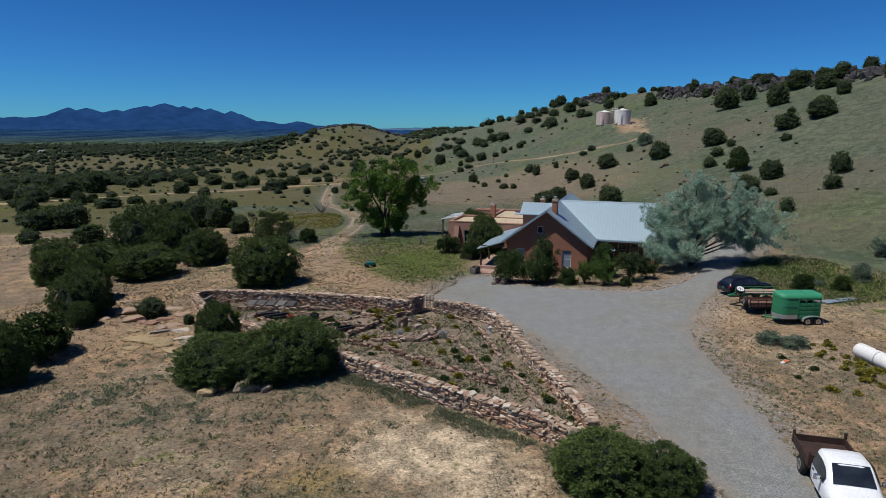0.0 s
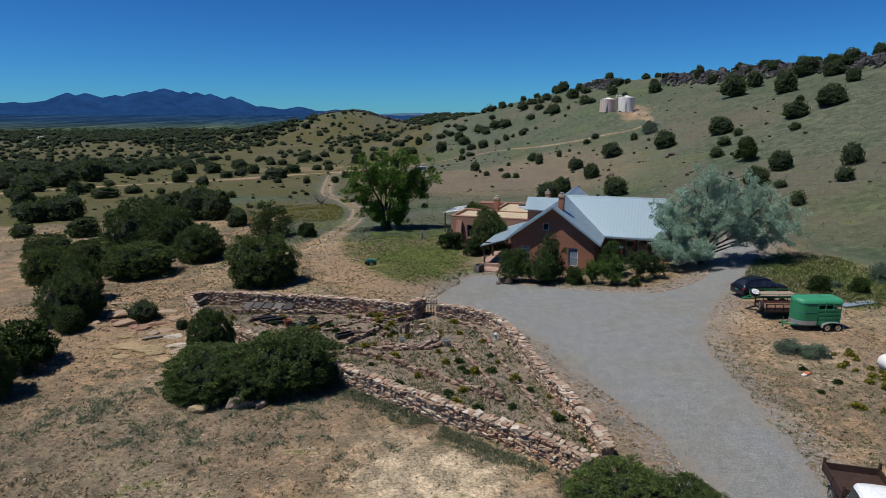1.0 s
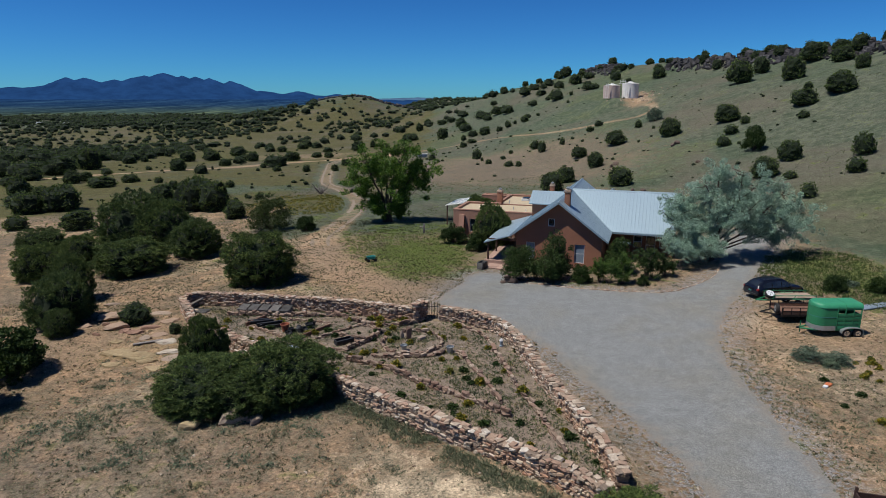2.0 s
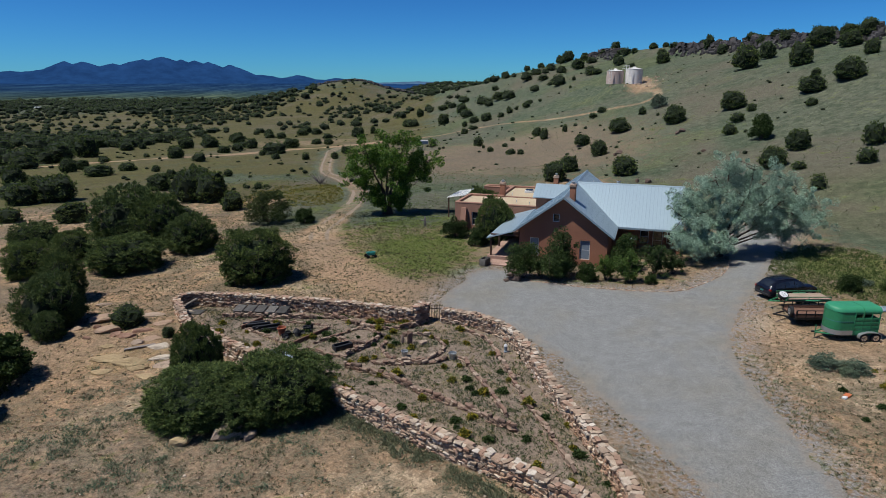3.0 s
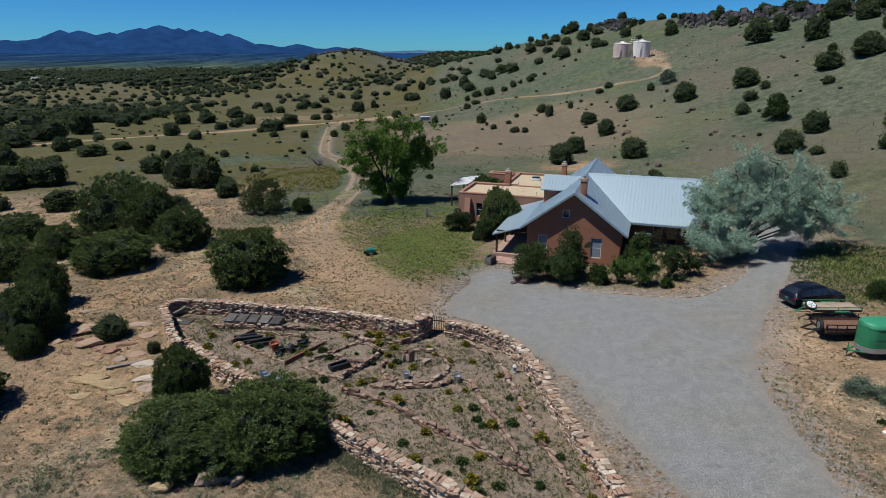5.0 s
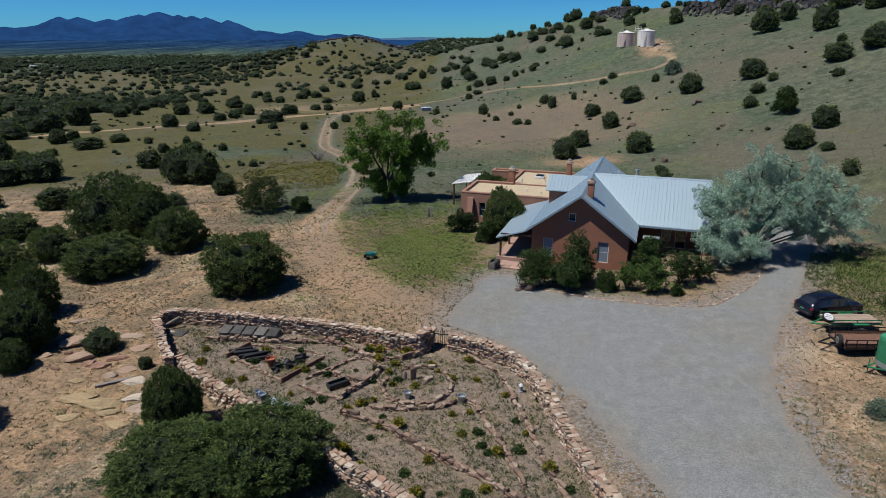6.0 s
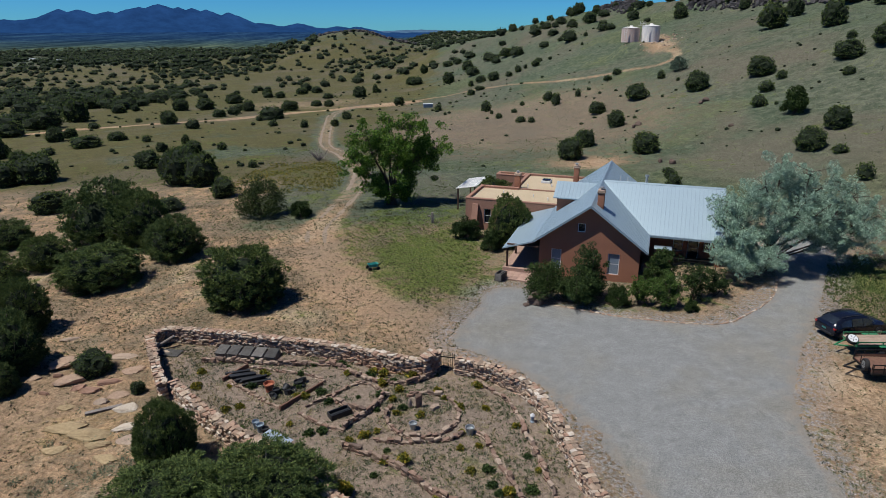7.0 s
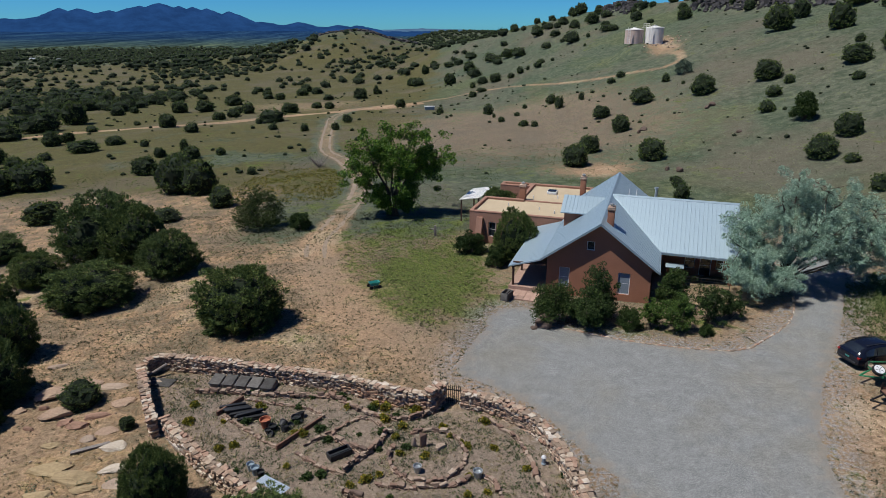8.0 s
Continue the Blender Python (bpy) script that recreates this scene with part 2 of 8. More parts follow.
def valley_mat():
    """The wooded floor of the far valley, with paler fields near its foot: a backdrop that glows, blue haze put into
    its colour.
    """
    m = bpy.data.materials.new("valley_haze_glow")
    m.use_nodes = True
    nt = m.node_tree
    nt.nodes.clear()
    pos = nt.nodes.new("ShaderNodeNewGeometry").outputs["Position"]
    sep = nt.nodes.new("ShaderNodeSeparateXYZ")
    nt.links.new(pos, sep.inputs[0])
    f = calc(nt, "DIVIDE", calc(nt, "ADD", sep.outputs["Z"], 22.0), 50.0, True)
    # haze painted in: the glow turns bluer as the floor rises
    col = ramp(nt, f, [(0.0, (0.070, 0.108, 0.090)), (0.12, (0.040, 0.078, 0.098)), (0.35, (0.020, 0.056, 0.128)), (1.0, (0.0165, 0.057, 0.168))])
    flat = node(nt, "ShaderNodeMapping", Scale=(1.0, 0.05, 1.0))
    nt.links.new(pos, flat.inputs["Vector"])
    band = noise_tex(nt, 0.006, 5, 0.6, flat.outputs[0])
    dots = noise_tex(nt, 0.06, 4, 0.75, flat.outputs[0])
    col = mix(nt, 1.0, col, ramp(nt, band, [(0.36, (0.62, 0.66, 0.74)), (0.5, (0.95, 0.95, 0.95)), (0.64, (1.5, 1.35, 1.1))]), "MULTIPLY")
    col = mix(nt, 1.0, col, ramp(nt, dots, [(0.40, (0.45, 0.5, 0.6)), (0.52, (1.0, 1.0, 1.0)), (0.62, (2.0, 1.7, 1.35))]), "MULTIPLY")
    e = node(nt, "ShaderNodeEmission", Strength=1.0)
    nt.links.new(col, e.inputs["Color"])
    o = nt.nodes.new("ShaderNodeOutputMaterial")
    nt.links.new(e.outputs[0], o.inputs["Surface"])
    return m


M_GROUND, M_GRAVEL = ground_mat(), gravel_mat()
M_JUNIPER = leaf_mat("juniper_sprigs", (0.032, 0.055, 0.019), (0.064, 0.101, 0.031), (0.158, 0.200, 0.058))
M_WILLOW = leaf_mat("olive_willow_leaves", (0.028, 0.046, 0.014), (0.050, 0.075, 0.022), (0.088, 0.115, 0.036))
# near-black green: the bushes' self-shadowing is put into the colour of their cores
M_CORESHADE = surface("juniper_core_shade", (0.014, 0.024, 0.009), (0.010, 0.016, 0.007), 6, 40, 0.95, relief=0.6)
M_BUSH = leaf_mat("shrub_leaves", (0.016, 0.034, 0.009), (0.031, 0.058, 0.015), (0.070, 0.106, 0.028))
M_COTTON = leaf_mat("cottonwood_leaves", (0.028, 0.074, 0.010), (0.078, 0.170, 0.020), (0.185, 0.295, 0.038), 0.5, 0.35)
M_FRESH = leaf_mat("fresh_green_leaves", (0.032, 0.068, 0.013), (0.062, 0.116, 0.022), (0.12, 0.175, 0.04))
M_OLIVE = leaf_mat("silver_leaves", (0.155, 0.245, 0.190), (0.285, 0.415, 0.335), (0.45, 0.58, 0.48), 0.6, 0.25)
M_SAGE = leaf_mat("sage_leaves", (0.10, 0.115, 0.072), (0.165, 0.18, 0.115), (0.25, 0.26, 0.17))
M_WEED = leaf_mat("dark_olive_weeds", (0.045, 0.05, 0.028), (0.085, 0.09, 0.05), (0.15, 0.15, 0.085))
M_SAGEBUSH = leaf_mat("blue_green_sage", (0.070, 0.105, 0.075), (0.12, 0.165, 0.118), (0.19, 0.235, 0.17))
M_DRYGRASS = leaf_mat("dry_grass", (0.20, 0.175, 0.09), (0.32, 0.275, 0.155), (0.46, 0.39, 0.24))
M_GREENGRASS = leaf_mat("green_grass", (0.080, 0.145, 0.030), (0.155, 0.225, 0.055), (0.29, 0.32, 0.11))
M_BANKGRASS = leaf_mat("bank_grass", (0.040, 0.070, 0.020), (0.078, 0.118, 0.038), (0.145, 0.175, 0.068))
M_FLOWER = leaf_mat("yellow_flowers", (0.070, 0.095, 0.018), (0.165, 0.16, 0.026), (0.37, 0.27, 0.03))
M_BARK = surface("bark", (0.11, 0.085, 0.065), (0.04, 0.032, 0.026), 8, 40, 0.95, relief=0.6)
M_GREYBARK = surface("grey_juniper_bark", (0.20, 0.18, 0.16), (0.09, 0.08, 0.07), 8, 40, 0.95, relief=0.5)
M_DEADWOOD = surface("grey_dead_wood", (0.30, 0.27, 0.25), (0.14, 0.12, 0.11), 8, 40, 0.95, relief=0.5)
M_STONE = surface("sandstone", (0.47, 0.37, 0.29), (0.24, 0.155, 0.115), 2.2, 18, 0.93, relief=0.6, island=0.38, depth=0.03)
M_PALESTONE = surface("pale_sandstone", (0.40, 0.32, 0.25), (0.22, 0.155, 0.11), 1.3, 14, 0.93, relief=0.6, island=0.2, depth=0.03)
M_YELLOWSTONE = surface("yellow_sandstone", (0.40, 0.31, 0.18), (0.25, 0.18, 0.10), 1.6, 14, 0.93, relief=0.5, island=0.12, depth=0.03)
M_PINKROCK = surface("pink_sandstone", (0.39, 0.285, 0.205), (0.25, 0.165, 0.115), 1.6, 12, 0.93, relief=0.7, island=0.15, depth=0.04)
M_REDROCK = surface("red_sandstone", (0.36, 0.22, 0.155), (0.22, 0.13, 0.092), 2.0, 12, 0.93, relief=0.7, island=0.15, depth=0.04)
M_WHITEROCK = surface("whitish_sandstone", (0.52, 0.46, 0.38), (0.36, 0.30, 0.23), 1.6, 12, 0.93, relief=0.6, island=0.12, depth=0.04)
M_DARKROCK = surface("dark_brown_rock", (0.17, 0.12, 0.095), (0.07, 0.05, 0.042), 2.5, 14, 0.95, relief=0.7, depth=0.05)
M_LAVA = surface("dark_rimrock", (0.085, 0.080, 0.082), (0.024, 0.023, 0.026), 0.35, 2.2, 0.95, relief=0.7, island=0.35, depth=0.2)
M_ADOBE = surface("adobe_render", (0.295, 0.137, 0.086), (0.225, 0.104, 0.066), 0.7, 22, 0.93, relief=0.25)
M_ADOBEPINK = surface("pink_adobe_render", (0.33, 0.185, 0.135), (0.255, 0.14, 0.10), 0.7, 22, 0.93, relief=0.25)
M_TANROOF = surface("tan_roofing", (0.47, 0.385, 0.265), (0.40, 0.32, 0.215), 0.5, 20, 0.9, relief=0.15)
M_METALROOF = surface("pale_metal_roof", (0.325, 0.420, 0.480), (0.303, 0.397, 0.456), 0.25, 300, 0.38, 0.25, 0.5, relief=0.0)
M_SEAM = surface("roof_seam_metal", (0.275, 0.360, 0.415), (0.250, 0.330, 0.385), 0.5, 300, 0.42, 0.35, 0.5, relief=0.0)
M_TIMBER = surface("dark_timber", (0.10, 0.055, 0.038), (0.05, 0.028, 0.02), 5, 40, 0.8, relief=0.3)
M_GREYTIMBER = surface("weathered_timber", (0.26, 0.235, 0.215), (0.13, 0.115, 0.105), 5, 40, 0.9, relief=0.4)
M_BROWNTIMBER = surface("brown_boards", (0.20, 0.11, 0.075), (0.11, 0.06, 0.042), 5, 40, 0.85, relief=0.3)
M_BRICK = surface("brick_paving", (0.40, 0.27, 0.215), (0.28, 0.18, 0.14), 4, 30, 0.9, relief=0.3, island=0.2)
M_WINFRAME = surface("white_window_frame", (0.66, 0.67, 0.68), (0.55, 0.56, 0.57), 4, 30, 0.5, relief=0.05)
M_BLIND = surface("blue_grey_blind", (0.20, 0.255, 0.31), (0.15, 0.19, 0.24), 4, 30, 0.4, relief=0.0)
M_IRON = surface("black_iron", (0.035, 0.033, 0.032), (0.02, 0.019, 0.019), 6, 40, 0.55, 0.6, relief=0.1)
M_RUST = surface("rusty_steel", (0.085, 0.045, 0.034), (0.028, 0.022, 0.021), 3, 30, 0.85, 0.3, relief=0.3)
M_GALV = surface("galvanised_steel", (0.46, 0.49, 0.51), (0.33, 0.36, 0.38), 3, 25, 0.38, 0.7, relief=0.05)
M_BLACKPLASTIC = surface("black_plastic", (0.03, 0.032, 0.035), (0.016, 0.017, 0.019), 6, 40, 0.5, relief=0.1)
M_RUBBER = surface("tyre_rubber", (0.028, 0.027, 0.027), (0.016, 0.016, 0.016), 8, 50, 0.85, relief=0.2)
M_GREENPAINT = surface("green_paint", (0.030, 0.195, 0.088), (0.022, 0.145, 0.066), 1.6, 30, 0.45, relief=0.03)
M_GREENROOF = surface("sunfaded_green_paint", (0.045, 0.275, 0.145), (0.034, 0.215, 0.110), 1.6, 30, 0.45, relief=0.03)
M_NAVY = surface("navy_car_paint", (0.010, 0.013, 0.024), (0.007, 0.009, 0.017), 2, 20, 0.18, 0.2, 0.6, relief=0.0)
M_WHITEPAINT = surface("white_car_paint", (0.78, 0.79, 0.80), (0.72, 0.73, 0.74), 2, 20, 0.25, 0.0, 0.5, relief=0.0)
M_WHITETANK = surface("white_tank_paint", (0.74, 0.73, 0.71), (0.62, 0.60, 0.57), 0.8, 15, 0.55, relief=0.05)
M_PINKTANK = surface("pinkish_tank_paint", (0.55, 0.43, 0.38), (0.46, 0.35, 0.31), 0.8, 15, 0.6, relief=0.05)
M_CHROME = surface("chrome", (0.65, 0.66, 0.68), (0.55, 0.56, 0.58), 4, 30, 0.2, 0.9, relief=0.0)
M_REDPLASTIC = surface("red_lamp_plastic", (0.34, 0.02, 0.018), (0.25, 0.015, 0.014), 6, 30, 0.3, relief=0.0)
M_TERRACOTTA = surface("terracotta", (0.36, 0.13, 0.075), (0.26, 0.09, 0.05), 6, 40, 0.9, relief=0.2)
M_ORANGE = surface("orange_plastic", (0.55, 0.17, 0.07), (0.45, 0.13, 0.05), 6, 40, 0.6, relief=0.1)
M_BLUEGREY = surface("blue_grey_sheet", (0.28, 0.34, 0.40), (0.20, 0.25, 0.30), 3, 25, 0.5, 0.3, relief=0.05)
M_TEALPAINT = surface("bright_teal_paint", (0.06, 0.36, 0.32), (0.04, 0.27, 0.24), 4, 30, 0.45, relief=0.05)
M_TEAL = surface("teal_paint", (0.05, 0.19, 0.17), (0.03, 0.13, 0.12), 4, 30, 0.5, relief=0.1)


def glass_mat():
    m, nt, b = mat_nodes("window_glass", 0.06, 0.0, 0.8)
    n = noise_tex(nt, 1.5, 2)
    nt.links.new(ramp(nt, n, [(0.3, (0.010, 0.013, 0.017)), (0.7, (0.025, 0.032, 0.04))]), b.inputs["Base Color"])
    return m


M_GLASS = glass_mat()
# backdrops without real air before them: haze blue is painted into their glow
M_MOUNT = glow_mat("mountains_haze_glow", (0.0165, 0.060, 0.180), (0.0175, 0.060, 0.190), -20, 180, 1.0, 0.010, 0.22, (1.0, 1.0, 1.6))
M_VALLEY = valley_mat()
M_FARRIDGE = glow_mat("pale_ridge_haze_glow", (0.085, 0.165, 0.29), (0.085, 0.175, 0.32), -20, 140, 1.0)


# ---- builders ----
def mesh_of(name, bm):
    me = bpy.data.meshes.new(name)
    bmesh.ops.recalc_face_normals(bm, faces=bm.faces[:])
    bm.to_mesh(me)
    bm.free()
    return me


def smooth(me, angle=35):
    me.polygons.foreach_set("use_smooth", [True] * len(me.polygons))
    me.set_sharp_from_angle(angle=radians(angle))
    return me


def thing(name, label, category, at=(0, 0, 0), turn=0.0, group="", kind=""):
    e = new(name)
    e.matrix_basis = pose(*at, 0, 0, turn)
    e.empty_display_size = 0.3
    return tagged(e, label, category, group, kind)


def part(name, bm, material, parent, label="", soft=True):
    me = mesh_of(name, bm)
    me.materials.append(material)
    if soft:
        smooth(me)
    o = new(name, me)
    o.parent = parent
    if label:
        o["label"] = label
    return o


def piece(name, me, parent, m):
    """One of many alike pieces, on a shared mesh."""
    o = new(name, me)
    o.parent = parent
    o.matrix_basis = m
    return o


def box(bm, lo, hi, bevel=0.0, m=None):
    c = [(a + b) / 2 for a, b in zip(lo, hi)]
    s = [abs(b - a) for a, b in zip(lo, hi)]
    r = bmesh.ops.create_cube(bm, size=1, matrix=Matrix.LocRotScale(c, None, s))
    vs = r["verts"]
    if bevel:
        es = list({e for v in vs for e in v.link_edges})
        g = bmesh.ops.bevel(bm, geom=es, offset=bevel, segments=2, affect="EDGES", profile=0.5)
        vs = list({v for f in g["faces"] for v in f.verts} | {v for v in vs if v.is_valid})
    if m is not None:
        bmesh.ops.transform(bm, matrix=m, verts=vs)
    return bm


def B(lo, hi, bevel=0.0, m=None):
    return box(bmesh.new(), lo, hi, bevel, m)


def tube(bm, a, b, r0, r1=None, n=8):
    a, b = Vector(a), Vector(b)
    r1 = r0 if r1 is None else r1
    d = b - a
    m = Matrix.Translation((a + b) / 2) @ d.to_track_quat("Z", "Y").to_matrix().to_4x4()
    bmesh.ops.create_cone(bm, cap_ends=True, segments=n, radius1=r0, radius2=r1, depth=d.length, matrix=m)
    return bm


def loft(bm, rings, caps=True):
    rows = [[bm.verts.new(p) for p in ring] for ring in rings]
    n = len(rows[0])
    for a, b in zip(rows, rows[1:]):
        for i in range(n):
            bm.faces.new((a[i], a[(i + 1) % n], b[(i + 1) % n], b[i]))
    if caps:
        bm.faces.new(rows[0][::-1])
        bm.faces.new(rows[-1])
    return bm


def lathe(bm, profile, n=24, m=None):
    """Turn a profile of (radius, height) round z."""
    rings = [[Vector((r * math.cos(2 * math.pi * i / n), r * math.sin(2 * math.pi * i / n), z)) for i in range(n)] for r, z in profile]
    if m is not None:
        rings = [[m @ p for p in ring] for ring in rings]
    return loft(bm, rings)


def prism(bm, outline, lo, hi, axis="y"):
    """An outline of (a, b) pairs pushed along an axis from lo to hi."""
    def at(a, b, c):
        return (a, c, b) if axis == "y" else (c, a, b) if axis == "x" else (a, b, c)
    return loft(bm, [[at(a, b, lo) for a, b in outline], [at(a, b, hi) for a, b in outline]])


# ---- the lie of the land ----
def ease(a, b, t):
    t = np.clip((t - a) / (b - a), 0, 1)
    return t * t * (3 - 2 * t)


def rim_x(y):
    """Where the rim of the mesa runs, as x over y."""
    return np.interp(y, (-400, 0, 60, 165, 205, 321, 419, 520, 700), (190, 148, 138, 113, 105, 75, 31, -10, -60))


def below_rim(x, y):
    return sum(rim_x(y + d) for d in (-18, -6, 6, 18)) / 4 - x


def knoll(x):
    """The height of the far knoll along its crest, as it runs from west to east."""
    return sum(np.interp(x + d, (-430, -229, -188, -157, -137, -101, -80, -60, -34, 40, 150, 300), (0, 13, 20, 27, 32.5, 33.5, 26, 20.5, 14.5, 12, 10, 0)) for d in (-10, -4, 4, 10)) / 4


def land(x, y):
    """The broad height of the ground: a plain that falls gently ahead, a mesa's slope to the right, a far knoll."""
    x, y = np.asarray(x, float), np.asarray(y, float)
    z = np.where(y < 400, -0.022 * np.maximum(0, y - 45), -7.8 - 0.008 * np.clip(y - 400, 0, 1200))
    z = z - 0.03 * np.clip(-x - 6, 0, 250)
    s = below_rim(x, y)
    rise = sum(np.interp(s + d, (-400, -60, -12, 0, 4, 15, 37, 50, 61, 70, 80, 93, 105, 125, 150),
                         (18, 28, 31, 32, 28, 25.6, 20.5, 15.2, 11.4, 8.4, 5.9, 2.2, 0.7, 0.08, 0)) for d in (-3, -1, 1, 3)) / 4
    z = z + rise * np.interp(y, (-400, 200, 320, 419, 480, 560, 640), (1, 1, 1.13, 0.85, 0.42, 0.12, 0))
    # the far knoll, with a low saddle between it and the mesa, and the wooded ridge behind
    z = z + knoll(x) * np.exp(-((y - 785) / np.where(y < 785, 150, 110)) ** 2)
    z = z + 31 * np.exp(-(np.abs((x - 35) / 135) ** 4 + ((y - 1280) / 200) ** 2))
    z = z - 0.4 * np.exp(-(((x - 9) / 11) ** 4 + ((y - 62) / 11) ** 4))
    # the levelled pad of the water tanks
    pad = np.exp(-(((x - 57.5) / 7) ** 4 + ((y - 211) / 7) ** 4))
    return z * (1 - pad) + 14.9 * pad


def bumps(x, y):
    far = min(1.0, max(0.0, (math.hypot(x, y) - 70) / 120))
    z = 0.05 * noise.noise((x / 3.1, y / 3.1, 1.7)) + 0.025 * noise.noise((x / 0.9, y / 0.9, 5.1))
    return z * (1 - 0.5 * far) + far * (0.55 * noise.noise((x / 26, y / 26, 3.3)) + 0.2 * noise.noise((x / 7, y / 7, 8.8)))


def ground_z(x, y):
    return float(land(x, y)) + bumps(x, y)


def near_path(x, y, pts, width):
    """How far points lie on a path of that half width: 1 on it, 0 away from it."""
    best = np.full(np.shape(x), 1e9)
    for (ax, ay), (bx, by) in zip(pts, pts[1:]):
        dx, dy = bx - ax, by - ay
        t = np.clip(((x - ax) * dx + (y - ay) * dy) / (dx * dx + dy * dy), 0, 1)
        best = np.minimum(best, np.hypot(x - ax - t * dx, y - ay - t * dy))
    return best


def round_path(pts, n=6):
    """The path with its corners rounded (Catmull-Rom)."""
    out = []
    for i in range(len(pts) - 1):
        p0, p1, p2, p3 = (np.array(pts[min(max(j, 0), len(pts) - 1)], float) for j in (i - 1, i, i + 1, i + 2))
        for k in range(n):
            t = k / n
            out.append(tuple(float(c) for c in 0.5 * (2 * p1 + (p2 - p0) * t + (2 * p0 - 5 * p1 + 4 * p2 - p3) * t * t + (3 * p1 - p0 - 3 * p2 + p3) * t ** 3)))
    return out + [tuple(map(float, pts[-1]))]


TRACK = round_path([(1, 45.5), (-4.8, 51), (-8.6, 56), (-12.2, 63.5), (-14.2, 72), (-13.8, 79), (-13.1, 91), (-14, 102), (-16.5, 110), (-19.4, 119), (-24.8, 132), (-29.7, 161), (-33.5, 190), (-31.5, 211), (-25, 216)])
VALLEY_ROAD = round_path([(-150, 150), (-108, 161), (-96, 173), (-75, 180), (-56, 192), (-41.6, 205), (-27, 213), (-18.6, 217), (-12, 219)])
TANK_ROAD = round_path([(-18.6, 217), (-4.6, 228), (9.3, 233), (25.5, 212.5), (38.7, 194), (50, 182), (56.5, 180), (60, 189), (59, 203)])
DRIVE_EDGE = round_path([(10.4, 6), (10.3, 14), (10.1, 20.7), (9.6, 24), (8.6, 28.6), (7.2, 33), (5.8, 37.5), (4.0, 41.6), (2, 44.2), (-0.6, 46.5), (-0.2, 49), (0.8, 51.8), (1.9, 55.6), (3.6, 56.8),
                         (5.0, 55.9), (6.6, 53.1), (9.9, 51.2), (13.1, 50.0), (16.7, 49.4), (18.7, 50.7), (22.0, 53.6), (24.2, 57.3), (25.8, 61.5), (28.5, 66), (33, 71),
                         (35, 69), (31.5, 63.5), (29, 58.9), (25.5, 53.5), (22, 48.5), (18.6, 43.7), (16.4, 39.5), (15.4, 35.8), (14.9, 29.9), (14.4, 25), (13.7, 20.7), (13.2, 14), (13.2, 6)])


GARDEN = [(-18.6, 46.8), (-15.7, 41.2), (-9.2, 35.9), (-4, 31.4), (2, 26.6), (5.6, 23.6), (6.2, 25), (5.5, 30), (4.2, 36.5), (3.2, 40.2), (0.8, 42.4), (-2.2, 42.9), (-7.2, 44.6), (-14, 46.6)]


def patchy(x, y, scale=4.0, off=0.0, seed=0.0):
    return noise.noise((x / scale, y / scale, seed)) + 0.5 * noise.noise((x / scale * 3, y / scale * 3, seed + 3)) + off


def inside(x, y, ring):
    hit = False
    for (ax, ay), (bx, by) in zip(ring, ring[1:] + ring[:1]):
        if (ay > y) != (by > y) and x < (bx - ax) * (y - ay) / (by - ay) + ax:
            hit = not hit
    return hit


def lines(fine0, fine1, mid0, mid1, end0, end1, fine=0.5, mid=1.5, grow=1.1):
    c = list(np.arange(fine0, fine1, fine)) + list(np.arange(fine1, mid1, mid))
    s = mid
    while c[-1] < end1:
        s *= grow
        c.append(c[-1] + s)
    low, s = [], fine
    v = fine0
    while v > end0:
        s = mid if v > mid0 else s * grow
        v -= s
        low.append(v)
    return np.array(low[::-1] + c)


